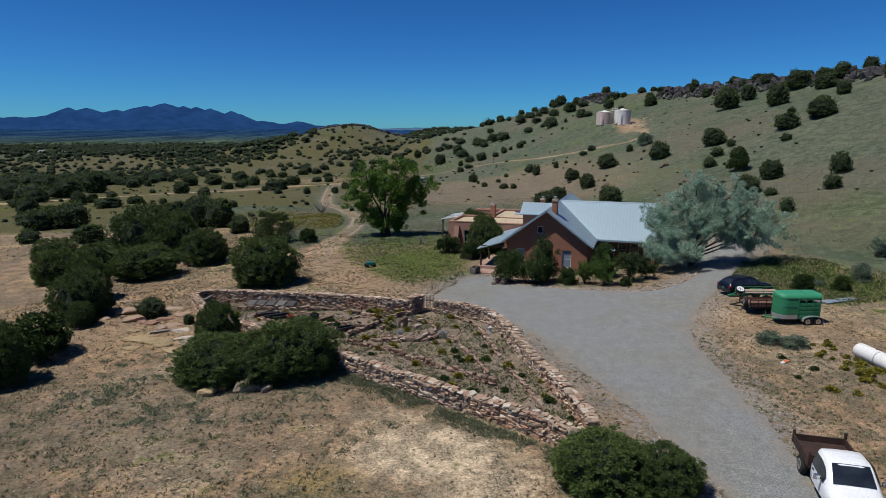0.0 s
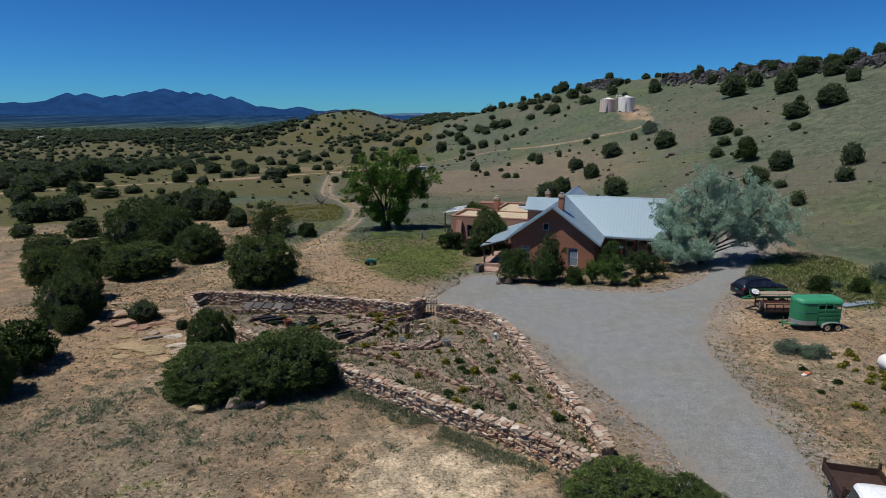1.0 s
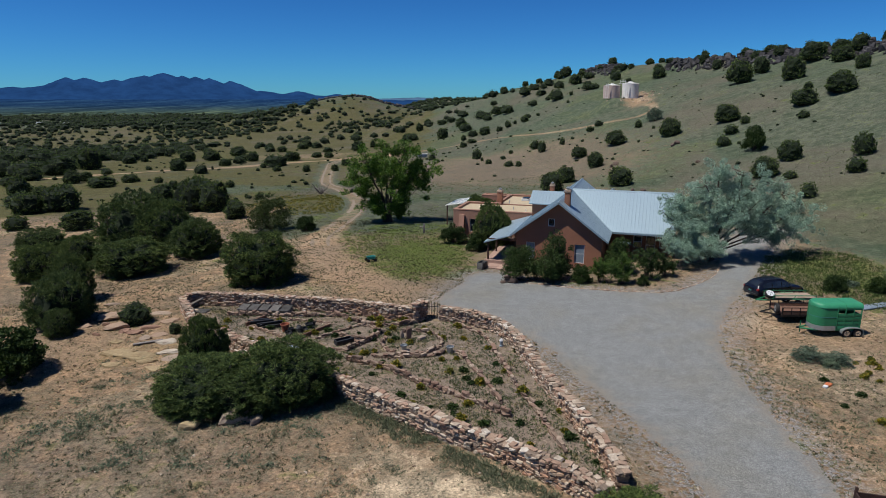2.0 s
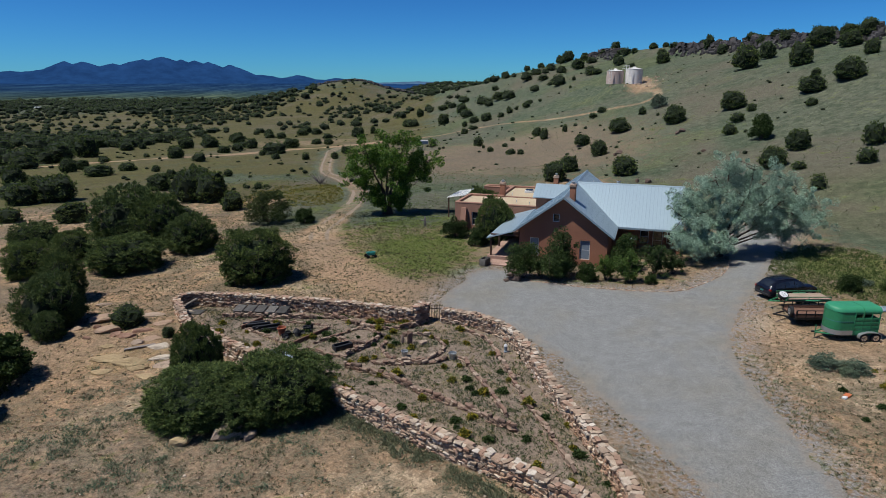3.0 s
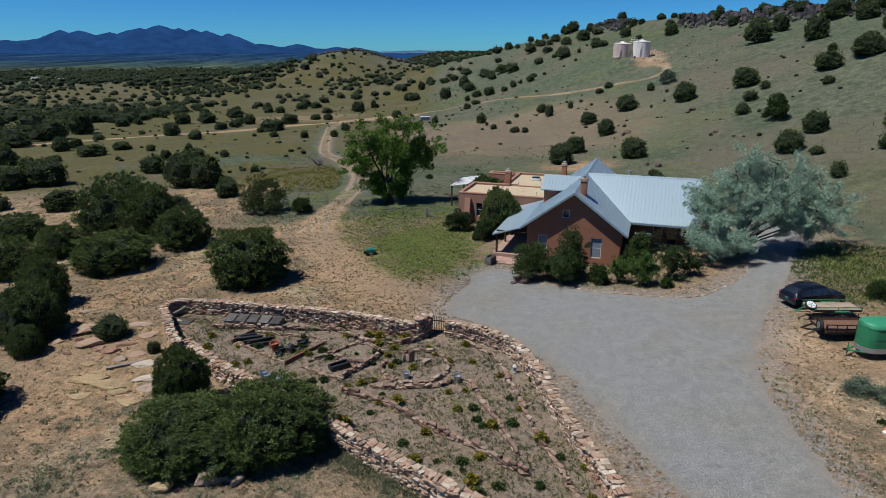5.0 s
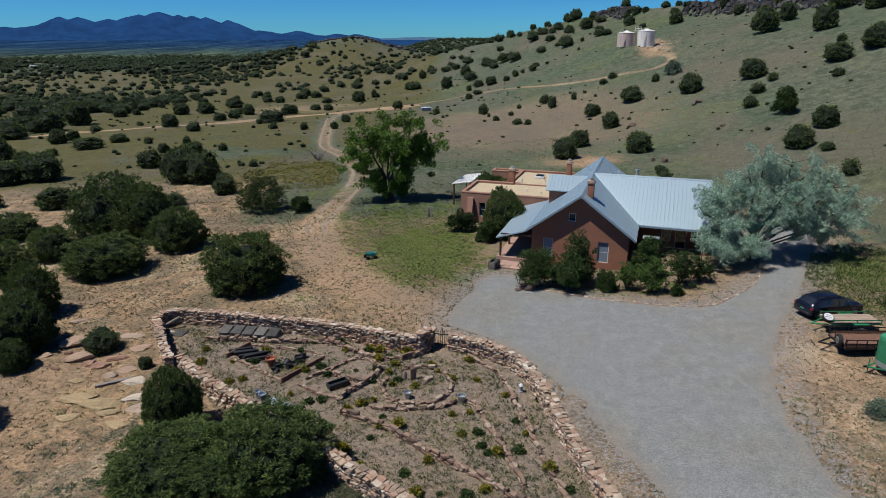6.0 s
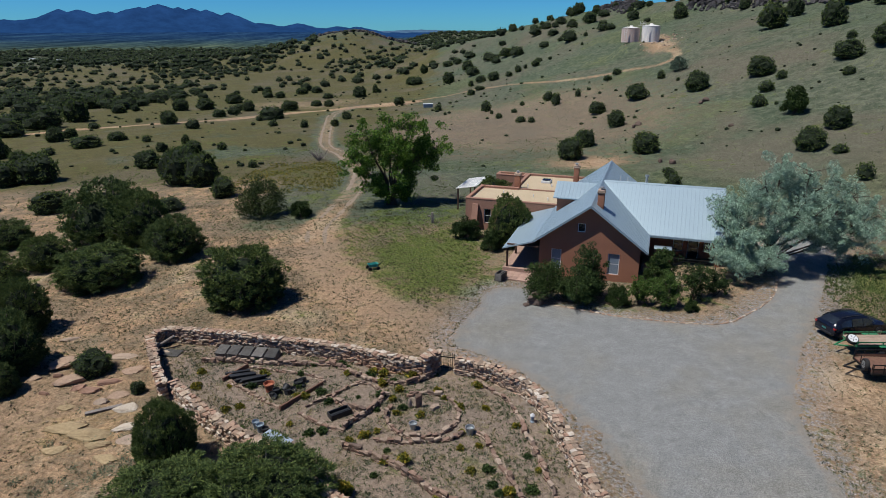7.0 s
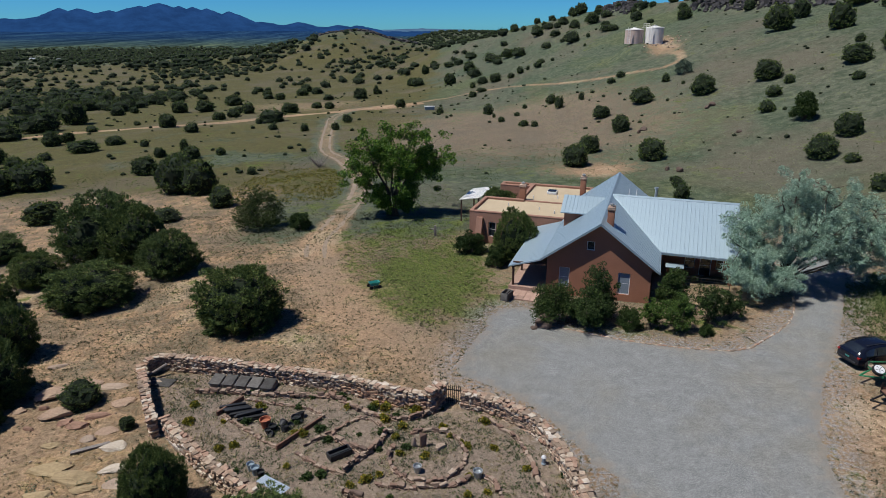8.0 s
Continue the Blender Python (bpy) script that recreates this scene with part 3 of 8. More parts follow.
def build_ground():
    xs = lines(-32, 34, -130, 125, -4500, 4500)
    ys = lines(10, 92, -8, 330, -900, 4700, grow=1.045)
    X, Y = np.meshgrid(xs, ys)
    Z = land(X, Y)
    Z += np.array([bumps(a, b) for a, b in zip(X.ravel(), Y.ravel())]).reshape(X.shape)
    # the bed that the gravel fills
    rows, cols = np.nonzero((X > -1) & (X < 36) & (Y > 5) & (Y < 72))
    gap = near_path(X, Y, DRIVE_EDGE, 1)
    for i, j in zip(rows, cols):
        if gap[i, j] > 0.75 and inside(X[i, j], Y[i, j], DRIVE_EDGE):
            Z[i, j] -= 0.07
    nx, ny = len(xs), len(ys)
    verts = np.stack([X.ravel(), Y.ravel(), Z.ravel()], 1)
    i = (np.arange(ny - 1)[:, None] * nx + np.arange(nx - 1)[None, :]).ravel()
    faces = np.stack([i, i + 1, i + nx + 1, i + nx], 1)
    me = bpy.data.meshes.new("ground")
    me.from_pydata(verts.tolist(), [], faces.tolist())
    me.polygons.foreach_set("use_smooth", [True] * len(me.polygons))
    me.materials.append(M_GROUND)

    def blob(cx, cy, rx, ry, p=2):
        return np.exp(-(np.abs((X - cx) / rx) ** p + np.abs((Y - cy) / ry) ** p))

    s = below_rim(X, Y)
    green = np.maximum.reduce([0.95 * blob(-3.0, 62, 5.5, 10, 2.5), 0.7 * blob(-7, 73, 4, 6), 0.45 * blob(-5.5, 70, 8, 15, 4), 0.8 * blob(31.5, 51.5, 5, 7.5, 3), 0.8 * blob(30, 58, 3.5, 4, 3), 0.75 * blob(-1.2, 76, 2.4, 5), 0.9 * blob(-0.6, 66.5, 3, 4), 0.55 * blob(-17.5, 86, 4, 5), 0.6 * blob(11, 53.2, 8, 1.8), 0.45 * blob(0, 76, 5, 5), 0.10 * ease(96, 112, Y) * ease(5, -25, X) * ease(420, 260, Y)])
    sward = np.maximum.reduce([ease(64, 82, Y) * (1 - 0.9 * ease(-20, -28, X) * ease(108, 92, Y - 0.10 * (X + 25))), ease(108, 96, s), 0.42 * ease(48, 60, Y) * ease(-14, -8, X)])
    sward *= 1 - 0.8 * np.maximum(blob(14, 152, 34, 42, 3), 0.7 * blob(-50, 232, 30, 26, 3))
    wheel = near_path(X, Y, TRACK, 1)
    track = (0.45 + 0.35 * ease(88, 70, Y)) * ease(2.6, 1.0, wheel) + 0.5 * ease(5.5, 1.5, wheel) * ease(80, 56, Y)
    track = np.maximum(track, 1.25 * ease(3.4, 1.5, near_path(X, Y, VALLEY_ROAD, 1)))
    track = np.maximum(track, 0.6 * ease(2.0, 0.8, near_path(X, Y, TANK_ROAD, 1)))
    track = np.maximum.reduce([track, 0.7 * blob(60, 205, 5, 12, 3), 0.9 * blob(-20, 213, 9, 5, 2), 0.8 * blob(63, 213, 4, 9), 0.8 * blob(20, 105, 7, 5, 2), 0.75 * blob(19.5, 41, 3, 5), 0.9 * blob(0.3, 72.5, 1.1, 3), 0.6 * blob(-6.5, 60.2, 2.6, 1.6), 0.8 * blob(24, 36, 4, 4), 0.7 * blob(-22, 40, 5, 6), 0.7 * blob(-35, 75, 8, 3), 0.75 * blob(-30, 51, 6, 3)])
    sward *= 1 - np.clip(track, 0, 1)
    edge = near_path(X, Y, DRIVE_EDGE, 1)
    strew = 1.0 * ease(2.6, 0.2, edge)
    col = np.stack([green, track, sward, strew], -1).reshape(-1, 4).astype(np.float32)
    a = me.attributes.new("cover", "FLOAT_COLOR", "POINT")
    a.data.foreach_set("color", col.ravel())
    bloom = np.maximum(0.95 * blob(-22, 101, 9, 9.5, 3), 0.95 * ease(80, 102, Y) * ease(4, -16, X) * ease(900, 600, Y))
    bloom *= 1 - 0.9 * np.maximum(blob(-34, 124, 16, 6, 3), ease(4, 1.5, wheel))
    ochre = np.maximum(blob(-4.7, 21.0, 2.2, 1.7), 0.55 * blob(-19, 38.5, 4, 3))
    pale = np.maximum.reduce([1.25 * blob(-0.6, 23.4, 3.6, 2.6), 0.85 * blob(1.4, 21.2, 3.2, 2.6), 0.6 * blob(-2.5, 26.2, 3.5, 1.6)])
    pale = np.maximum.reduce([pale, 0.5 * blob(20, 35, 5, 5), 0.45 * blob(19.5, 42, 3, 4)])
    brown = np.maximum.reduce([0.95 * blob(14, 152, 36, 44, 3), 0.75 * blob(-14, 27, 10, 7, 3), 0.4 * blob(-24, 36, 6, 5), 0.4 * blob(-7, 28.5, 5, 2)])
    zone = np.stack([bloom, ochre, pale, brown], -1).reshape(-1, 4).astype(np.float32)
    a = me.attributes.new("zone", "FLOAT_COLOR", "POINT")
    a.data.foreach_set("color", zone.ravel())
    beds = np.zeros(X.size, np.float32)
    for j in np.nonzero((np.abs(X.ravel() + 6) < 14) & (np.abs(Y.ravel() - 35) < 13))[0]:
        beds[j] = float(inside(X.ravel()[j], Y.ravel()[j], GARDEN))
    a = me.attributes.new("tilled", "FLOAT", "POINT")
    a.data.foreach_set("value", beds)
    return tagged(new("ground", me), "dry tan earth with sparse grass, rising to a mesa slope", "ground", kind="structure")


build_ground()


def build_drive():
    from mathutils.geometry import delaunay_2d_cdt
    ring = []
    pts = DRIVE_EDGE + DRIVE_EDGE[:1]
    for (ax, ay), (bx, by) in zip(pts, pts[1:]):
        n = max(1, int(math.hypot(bx - ax, by - ay) / 0.22))
        for k in range(n):
            x, y = ax + (bx - ax) * k / n, ay + (by - ay) * k / n
            w = 0.40 * noise.noise((x * 0.6, y * 0.6, 0)) + 0.3 * noise.noise((x * 2.3, y * 2.3, 4))
            ring.append((x + w, y + 0.7 * w))
    grid = [(x, y) for x in np.arange(0, 36, 0.6) for y in np.arange(6, 72, 0.6) if inside(x, y, ring)]
    vs = [Vector(p) for p in ring + grid]
    n = len(ring)
    out = delaunay_2d_cdt(vs, [(i, (i + 1) % n) for i in range(n)], [], 1, 1e-4)
    me = bpy.data.meshes.new("driveway")
    me.from_pydata([(v.x, v.y, ground_z(v.x, v.y) + 0.016) for v in out[0]], [], [tuple(f) for f in out[2]])
    me.polygons.foreach_set("use_smooth", [True] * len(me.polygons))
    me.materials.append(M_GRAVEL)
    at = np.array([(q.x, q.y) for q in out[0]])
    rim = 1 - np.clip(near_path(at[:, 0], at[:, 1], DRIVE_EDGE + DRIVE_EDGE[:1], 1) / 1.3, 0, 1)
    me.attributes.new("rim", "FLOAT", "POINT").data.foreach_set("value", rim.astype(np.float32))
    return tagged(new("driveway", me), "grey gravel driveway widening before the house", "driveway", kind="structure")


build_drive()


def build_ruts():
    """The two wheel ruts of the dirt track."""
    bm = bmesh.new()
    path = [p for p in round_path(TRACK, 4) if p[1] > 66]
    for off in (-0.85, 0.85):
        last = None
        for i in range(len(path) - 1):
            (ax, ay), (bx, by) = path[i], path[i + 1]
            n = Vector((by - ay, ax - bx)).normalized()
            w = 0.24 + 0.22 * noise.noise((ax * 0.5, ay * 0.5, off))
            o = off + 0.12 * noise.noise((ax * 0.2, ay * 0.2, 9 + off))
            lift = 0.018 if ay < 90 else 0.05
            row = [bm.verts.new((ax + n.x * k, ay + n.y * k, ground_z(ax + n.x * k, ay + n.y * k) + lift)) for k in (o - w, o, o + w)]
            if last and noise.noise((ax * 0.35, ay * 0.35, off * 5)) < 0.22 + 0.002 * (ay - 90):
                bm.faces.new((last[0], last[1], row[1], row[0]))
                bm.faces.new((last[1], last[2], row[2], row[1]))
            last = row
    me = mesh_of("wheel_ruts", bm)
    me.materials.append(surface("rutted_dirt", (0.30, 0.235, 0.175), (0.19, 0.15, 0.11), 0.9, 9, 0.95, relief=0.5, depth=0.05))
    tagged(new("wheel_ruts", me), "two pale wheel ruts of a dirt track through the meadow", "track", kind="structure")


build_ruts()


def build_mountains():
    """Two ranges far behind the valley, as ridges of many summits."""
    def crest(az, tops):
        return max(h * max(0.0, 1 - abs(az - a) / w) ** p for a, h, w, p in tops)

    near = [(-30.5, 0.0300, 2.6, 0.55), (-29.3, 0.0308, 3.0, 0.6), (-27.2, 0.0285, 3.5, 0.6), (-25.0, 0.0345, 4.5, 0.6), (-23.6, 0.0380, 5.5, 0.75), (-22.2, 0.0345, 2.6, 0.5), (-21.2, 0.0335, 3.0, 0.6), (-20.1, 0.0315, 3.4, 0.7), (-18.4, 0.0280, 3.2, 0.75),
            (-31.5, 0.0200, 6.0, 0.6), (-34.0, 0.0170, 8.0, 0.8), (-16.0, 0.0140, 4.0, 0.8), (-12.85, 0.0140, 2.6, 0.8), (-9.6, 0.0090, 2.4, 0.6), (-8.0, 0.0088, 2.2, 0.8), (-22, 0.013, 15, 0.5)]
    far = [(-36.5, 0.018, 12, 0.7), (-4.2, 0.0030, 4, 0.6), (-2.4, 0.0040, 4.5, 0.6), (0.0, 0.0026, 4, 0.6), (6, 0.001, 14, 0.5), (-50, 0.02, 25, 0.8)]
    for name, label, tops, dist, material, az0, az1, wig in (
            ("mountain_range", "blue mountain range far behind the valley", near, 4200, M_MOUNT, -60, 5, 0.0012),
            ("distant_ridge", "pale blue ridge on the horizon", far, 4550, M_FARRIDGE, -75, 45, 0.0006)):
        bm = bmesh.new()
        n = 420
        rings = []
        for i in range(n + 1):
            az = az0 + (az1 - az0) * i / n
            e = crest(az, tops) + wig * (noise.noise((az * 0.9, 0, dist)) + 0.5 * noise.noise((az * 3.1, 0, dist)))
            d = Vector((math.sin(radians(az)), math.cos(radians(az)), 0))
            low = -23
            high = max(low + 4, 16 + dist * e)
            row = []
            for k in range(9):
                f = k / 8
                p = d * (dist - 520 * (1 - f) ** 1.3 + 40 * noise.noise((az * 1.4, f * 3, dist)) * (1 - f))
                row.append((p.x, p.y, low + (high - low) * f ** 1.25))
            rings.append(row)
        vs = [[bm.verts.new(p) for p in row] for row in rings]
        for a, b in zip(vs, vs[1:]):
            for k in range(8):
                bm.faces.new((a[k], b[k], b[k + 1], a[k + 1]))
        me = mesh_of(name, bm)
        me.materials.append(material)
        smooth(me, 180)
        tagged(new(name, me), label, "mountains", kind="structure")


build_mountains()


def build_far_valley():
    """The floor of the far valley, glowing with painted-in blue haze, from 1.5 km outwards."""
    bm = bmesh.new()
    rows = []
    for k in range(15):
        d = 1850 + 2000 * (k / 14) ** 1.4
        row = []
        for i in range(161):
            az = radians(-62 + 90 * i / 160)
            x, y = d * math.sin(az), d * math.cos(az)
            up = (k / 14) ** 1.5 * (12 + 32 * float(ease(-5, -13, math.degrees(az))))
            row.append(bm.verts.new((x, y, float(land(x, y)) + 1.2 + up + 1.5 * noise.noise((x / 160, y / 160, 2)))))
        rows.append(row)
    for a, b in zip(rows, rows[1:]):
        for i in range(160):
            bm.faces.new((a[i], a[i + 1], b[i + 1], b[i]))
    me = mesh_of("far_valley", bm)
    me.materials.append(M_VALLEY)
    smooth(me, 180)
    tagged(new("far_valley", me), "dark wooded valley floor with blue haze in its colour", "valley", kind="structure")


build_far_valley()


# ---- the house ----
def wall_panel(outline, holes, depth):
    """A wall in the x-z plane from an outline and rectangular holes (x0, z0, x1, z1), with thickness towards +y."""
    from mathutils.geometry import delaunay_2d_cdt
    pts, edges = [], []
    for loop in [outline] + [[(a, b), (c, b), (c, d), (a, d)] for a, b, c, d in holes]:
        k = len(pts)
        pts += [Vector(p) for p in loop]
        edges += [(k + i, k + (i + 1) % len(loop)) for i in range(len(loop))]
    vs, _, fs, *_ = delaunay_2d_cdt(pts, edges, [], 1, 1e-5)
    bm = bmesh.new()
    bv = [bm.verts.new((v.x, 0, v.y)) for v in vs]
    for f in fs:
        c = sum((vs[i] for i in f), Vector((0, 0))) / len(f)
        if not any(a < c.x < e and b < c.y < d for a, b, e, d in holes):
            bm.faces.new([bv[i] for i in f])
    g = bmesh.ops.extrude_face_region(bm, geom=bm.faces[:])
    bmesh.ops.translate(bm, vec=(0, depth, 0), verts=[v for v in g["geom"] if isinstance(v, bmesh.types.BMVert)])
    return bm


def moved(bm, m):
    bmesh.ops.transform(bm, matrix=m, verts=bm.verts[:])
    return bm


UNIT = bpy.data.meshes.new("seam")
_b = bmesh.new()
bmesh.ops.create_cube(_b, size=1)
_b.to_mesh(UNIT)
_b.free()
UNIT.materials.append(M_SEAM)


def roof_slope(parent, corners, down, name="roof", spacing=0.32, thick=0.11, label="", material=None):
    """A sheet-metal slope with standing seams that run down it."""
    cs = [Vector(c) for c in corners]
    bm = bmesh.new()
    f = bm.faces.new([bm.verts.new(c) for c in cs])
    f.normal_update()
    if f.normal.z < 0:
        f.normal_flip()
    normal = f.normal.copy()
    g = bmesh.ops.extrude_face_region(bm, geom=[f])
    bmesh.ops.translate(bm, vec=(0, 0, -thick), verts=[v for v in g["geom"] if isinstance(v, bmesh.types.BMVert)])
    slope = part(name, bm, material or M_METALROOF, parent, label, soft=False)
    down = Vector(down).normalized()
    across = normal.cross(down).normalized()
    o = cs[0]
    flat = [((c - o).dot(across), (c - o).dot(down)) for c in cs]
    a0, a1 = min(a for a, _ in flat), max(a for a, _ in flat)
    k = math.ceil((a0 + 0.02) / spacing)
    turn = Matrix((across, down, normal)).transposed().to_4x4()
    rise = 0.016 if abs(down.x) > 0.5 else 0.042
    while k * spacing < a1 - 0.02:
        a = k * spacing
        cuts = []
        for (pa, pb), (qa, qb) in zip(flat, flat[1:] + flat[:1]):
            if (pa <= a) != (qa <= a):
                cuts.append(pb + (qb - pb) * (a - pa) / (qa - pa))
        cuts.sort()
        for b0, b1 in zip(cuts[::2], cuts[1::2]):
            if b1 - b0 > 0.15:
                c = o + across * a + down * ((b0 + b1) / 2) + normal * rise * 0.4
                piece("seam", UNIT, slope, Matrix.Translation(c) @ turn @ Matrix.Diagonal((0.03, b1 - b0 - 0.01, rise, 1)))
        k += 1
    return slope


def window(parent, x0, z0, x1, z1, y, name="window", rails=1, posts=0, lit="", blind=False):
    """A sash window set back in its opening; it faces -y."""
    e = part(name, B((x0 - 0.06, y - 0.015, z0 - 0.09), (x1 + 0.06, y + 0.12, z0 - 0.02), 0.01), M_WINFRAME, parent, lit)
    bm = bmesh.new()
    t = 0.06
    for lo, hi in (((x0, z0), (x0 + t, z1)), ((x1 - t, z0), (x1, z1)), ((x0 + t, z0), (x1 - t, z0 + t)), ((x0 + t, z1 - t), (x1 - t, z1))):
        box(bm, (lo[0], y + 0.05, lo[1]), (hi[0], y + 0.11, hi[1]))
    for k in range(rails):
        z = z0 + (z1 - z0) * (k + 1) / (rails + 1)
        box(bm, (x0 + t, y + 0.055, z - 0.02), (x1 - t, y + 0.10, z + 0.02))
    for k in range(posts):
        x = x0 + (x1 - x0) * (k + 1) / (posts + 1)
        box(bm, (x - 0.015, y + 0.055, z0 + t), (x + 0.015, y + 0.10, z1 - t))
    part("frame", bm, M_WINFRAME, e, soft=False)
    part("pane", B((x0 + t * 0.6, y + 0.075, z0 + t * 0.6), (x1 - t * 0.6, y + 0.083, z1 - t * 0.6)), M_GLASS, e, soft=False)
    if blind:
        part("blind", B((x0 + t + 0.01, y + 0.062, z0 + t + 0.01), (x1 - t - 0.01, y + 0.072, z1 - t - 0.01), 0.003), M_BLIND, e, "pale blue-grey window blind", soft=False)
    return e


def chimney(parent, x, y, z0, z1, w, d, cap=True, name="chimney"):
    bm = B((x - w / 2, y - d / 2, z0), (x + w / 2, y + d / 2, z1 - 0.16), 0.03)
    c = part(name, bm, M_ADOBE, parent)
    bm = B((x - w / 2 - 0.05, y - d / 2 - 0.05, z1 - 0.26), (x + w / 2 + 0.05, y + d / 2 + 0.05, z1 - 0.13), 0.02)
    box(bm, (x - w / 2 - 0.02, y - d / 2 - 0.02, z1 - 0.13), (x + w / 2 + 0.02, y + d / 2 + 0.02, z1), 0.02)
    part("corbel", bm, M_STONE, c, "stone courses at the top")
    if cap:
        bm = lathe(bmesh.new(), [(0.1, z1), (0.1, z1 + 0.14), (0.2, z1 + 0.15), (0.2, z1 + 0.19), (0.04, z1 + 0.27)], 12, Matrix.Translation((x, y, 0)))
        part("cap", bm, M_GALV, c, "galvanised metal cap")
    return c


def build_house():
    h = thing("house", "brown adobe house with a pale metal gable roof and a porch", "house", (9.914, 58.557, 0), -18.49)
    # walls of the gabled block; the front one faces the drive
    gable = [(-3.85, -0.8), (3.85, -0.8), (3.85, 2.5), (0, 5.38), (-3.85, 2.5)]
    front = part("wall", wall_panel(gable, [(-0.95, 3.2, -0.36, 3.92), (1.5, -0.02, 2.38, 1.7), (-2.9, 0.0, -2.1, 1.65)], 0.32), M_ADOBE, h, "red-brown rendered gable wall", soft=False)
    window(front, -0.95, 3.2, -0.36, 3.92, 0.06, rails=0)
    window(front, 1.5, -0.02, 2.38, 1.7, 0.06, blind=True)
    window(front, -2.9, 0.0, -2.1, 1.65, 0.06, blind=True)
    part("wall", moved(wall_panel(gable, [], 0.32), pose(0, 17.2, 0)), M_ADOBE, h, soft=False)
    left = part("wall", moved(wall_panel([(-16.88, -0.8), (-0.32, -0.8), (-0.32, 2.5), (-16.88, 2.5)], [(-5.2, -0.3, -4.2, 1.75), (-2.6, 0.2, -1.5, 1.5), (-8.6, 0.2, -7.5, 1.5)], 0.32), pose(-3.85, 0, 0, 0, 0, -90)), M_ADOBE, h, soft=False)
    door = part("door", B((-3.75, 4.22, -0.3), (-3.68, 5.18, 1.74), 0.01), M_TIMBER, left, "dark timber door")
    part("handle", tube(bmesh.new(), (-3.80, 5.0, 0.6), (-3.80, 5.0, 0.75), 0.015), M_IRON, door)
    for y0, y1 in ((1.5, 2.6), (7.5, 8.6)):
        w = part("window", B((-3.92, y0 - 0.05, 0.12), (-3.8, y1 + 0.05, 0.19), 0.01), M_WINFRAME, left)
        bm = bmesh.new()
        for a, b in (((y0, 0.2), (y0 + 0.06, 1.5)), ((y1 - 0.06, 0.2), (y1, 1.5)), ((y0 + 0.06, 0.2), (y1 - 0.06, 0.26)), ((y0 + 0.06, 1.44), (y1 - 0.06, 1.5)), ((y0 + 0.06, 0.83), (y1 - 0.06, 0.87))):
            box(bm, (-3.78, a[0], a[1]), (-3.73, b[0], b[1]))
        part("frame", bm, M_WINFRAME, w, soft=False)
        part("pane", B((-3.765, y0 + 0.04, 0.24), (-3.757, y1 - 0.04, 1.46)), M_GLASS, w, soft=False)
    part("wall", B((3.53, 0.32, -0.8), (3.85, 6.6, 2.5)), M_ADOBE, h, soft=False)
    part("wall", B((3.53, 12.6, -0.8), (3.85, 17.2, 2.5)), M_ADOBE, h, soft=False)
    # the wing to the right
    wing = part("wall", moved(wall_panel([(3.85, -0.8), (9.6, -0.8), (9.6, 2.35), (3.85, 2.35)], [(6.35, 0.3, 7.15, 1.5), (7.5, -0.3, 8.4, 1.55), (8.75, 0.4, 9.3, 1.5)], 0.32), pose(0, 6.6, 0)), M_ADOBE, h, "shaded wall of the side wing", soft=False)
    window(wing, 6.35, 0.3, 7.15, 1.5, 6.66)
    window(wing, 7.5, -0.3, 8.4, 1.55, 6.66)
    window(wing, 8.75, 0.4, 9.3, 1.5, 6.66)
    side = [(4.6, -0.8), (12.6, -0.8), (12.6, 2.35), (8.6, 5.3), (4.6, 2.35)]
    part("wall", moved(wall_panel(side, [], 0.32), pose(9.92, 0, 0, 0, 0, 90)), M_ADOBE, h, soft=False)
    part("wall", B((3.85, 12.28, -0.8), (9.6, 12.6, 2.35)), M_ADOBE, h, soft=False)
    # roofs
    k = 0.75
    def r(u, v, base=5.53):
        return (u, v, base - k * abs(u))
    def q(u, v):
        return (u, v, 5.53 - k * abs(v - 8.6))
    roof_slope(h, [r(0, -0.55), r(0, 8.6), r(4.4, 4.2), r(4.4, -0.55)], (1, 0, -k), label="pale blue-grey metal roof slope")
    roof_slope(h, [r(0, 8.6), r(0, 17.8), r(4.4, 17.8), r(4.4, 13.0)], (1, 0, -k))
    roof_slope(h, [r(0, -0.55), r(-4.3, -0.55), r(-4.3, 17.8), r(0, 17.8)], (-1, 0, -k))
    roof_slope(h, [q(0, 8.6), q(4.4, 4.2), q(10.0, 4.2), q(10.0, 8.6)], (0, -1, -k))
    roof_slope(h, [q(0, 8.6), q(4.4, 13.0), q(10.0, 13.0), q(10.0, 8.6)], (0, 1, -k))
    zk = 5.53 - k * 4.3
    roof_slope(h, [(-4.32, -0.6, zk - 0.03), (-6.75, -0.6, 1.50), (-6.75, 10.05, 1.50), (-4.32, 10.05, zk - 0.03)], (-2.43, 0, 1.5 - zk), name="porch_roof")
    # ridge caps and valley flashings
    for name, a, b in (("ridge_cap", (0, -0.56, 5.55), (0, 17.8, 5.55)), ("ridge_cap", (0.1, 8.6, 5.55), (10.02, 8.6, 5.55))):
        bm = bmesh.new()
        d = (Vector(b) - Vector(a)).normalized()
        s = d.cross(Vector((0, 0, 1)))
        prof = [(-0.16, -0.11), (0, 0.012), (0.16, -0.11), (0.16, -0.125), (0, -0.01), (-0.16, -0.125)]
        loft(bm, [[Vector(p) + s * x + Vector((0, 0, z)) for x, z in prof] for p in (a, b)])
        part(name, bm, M_SEAM, h, soft=False)
    part("valley_flashing", tube(bmesh.new(), (0.1, 8.5, 5.45), (4.4, 4.2, 2.225), 0.05, n=6), M_SEAM, h)
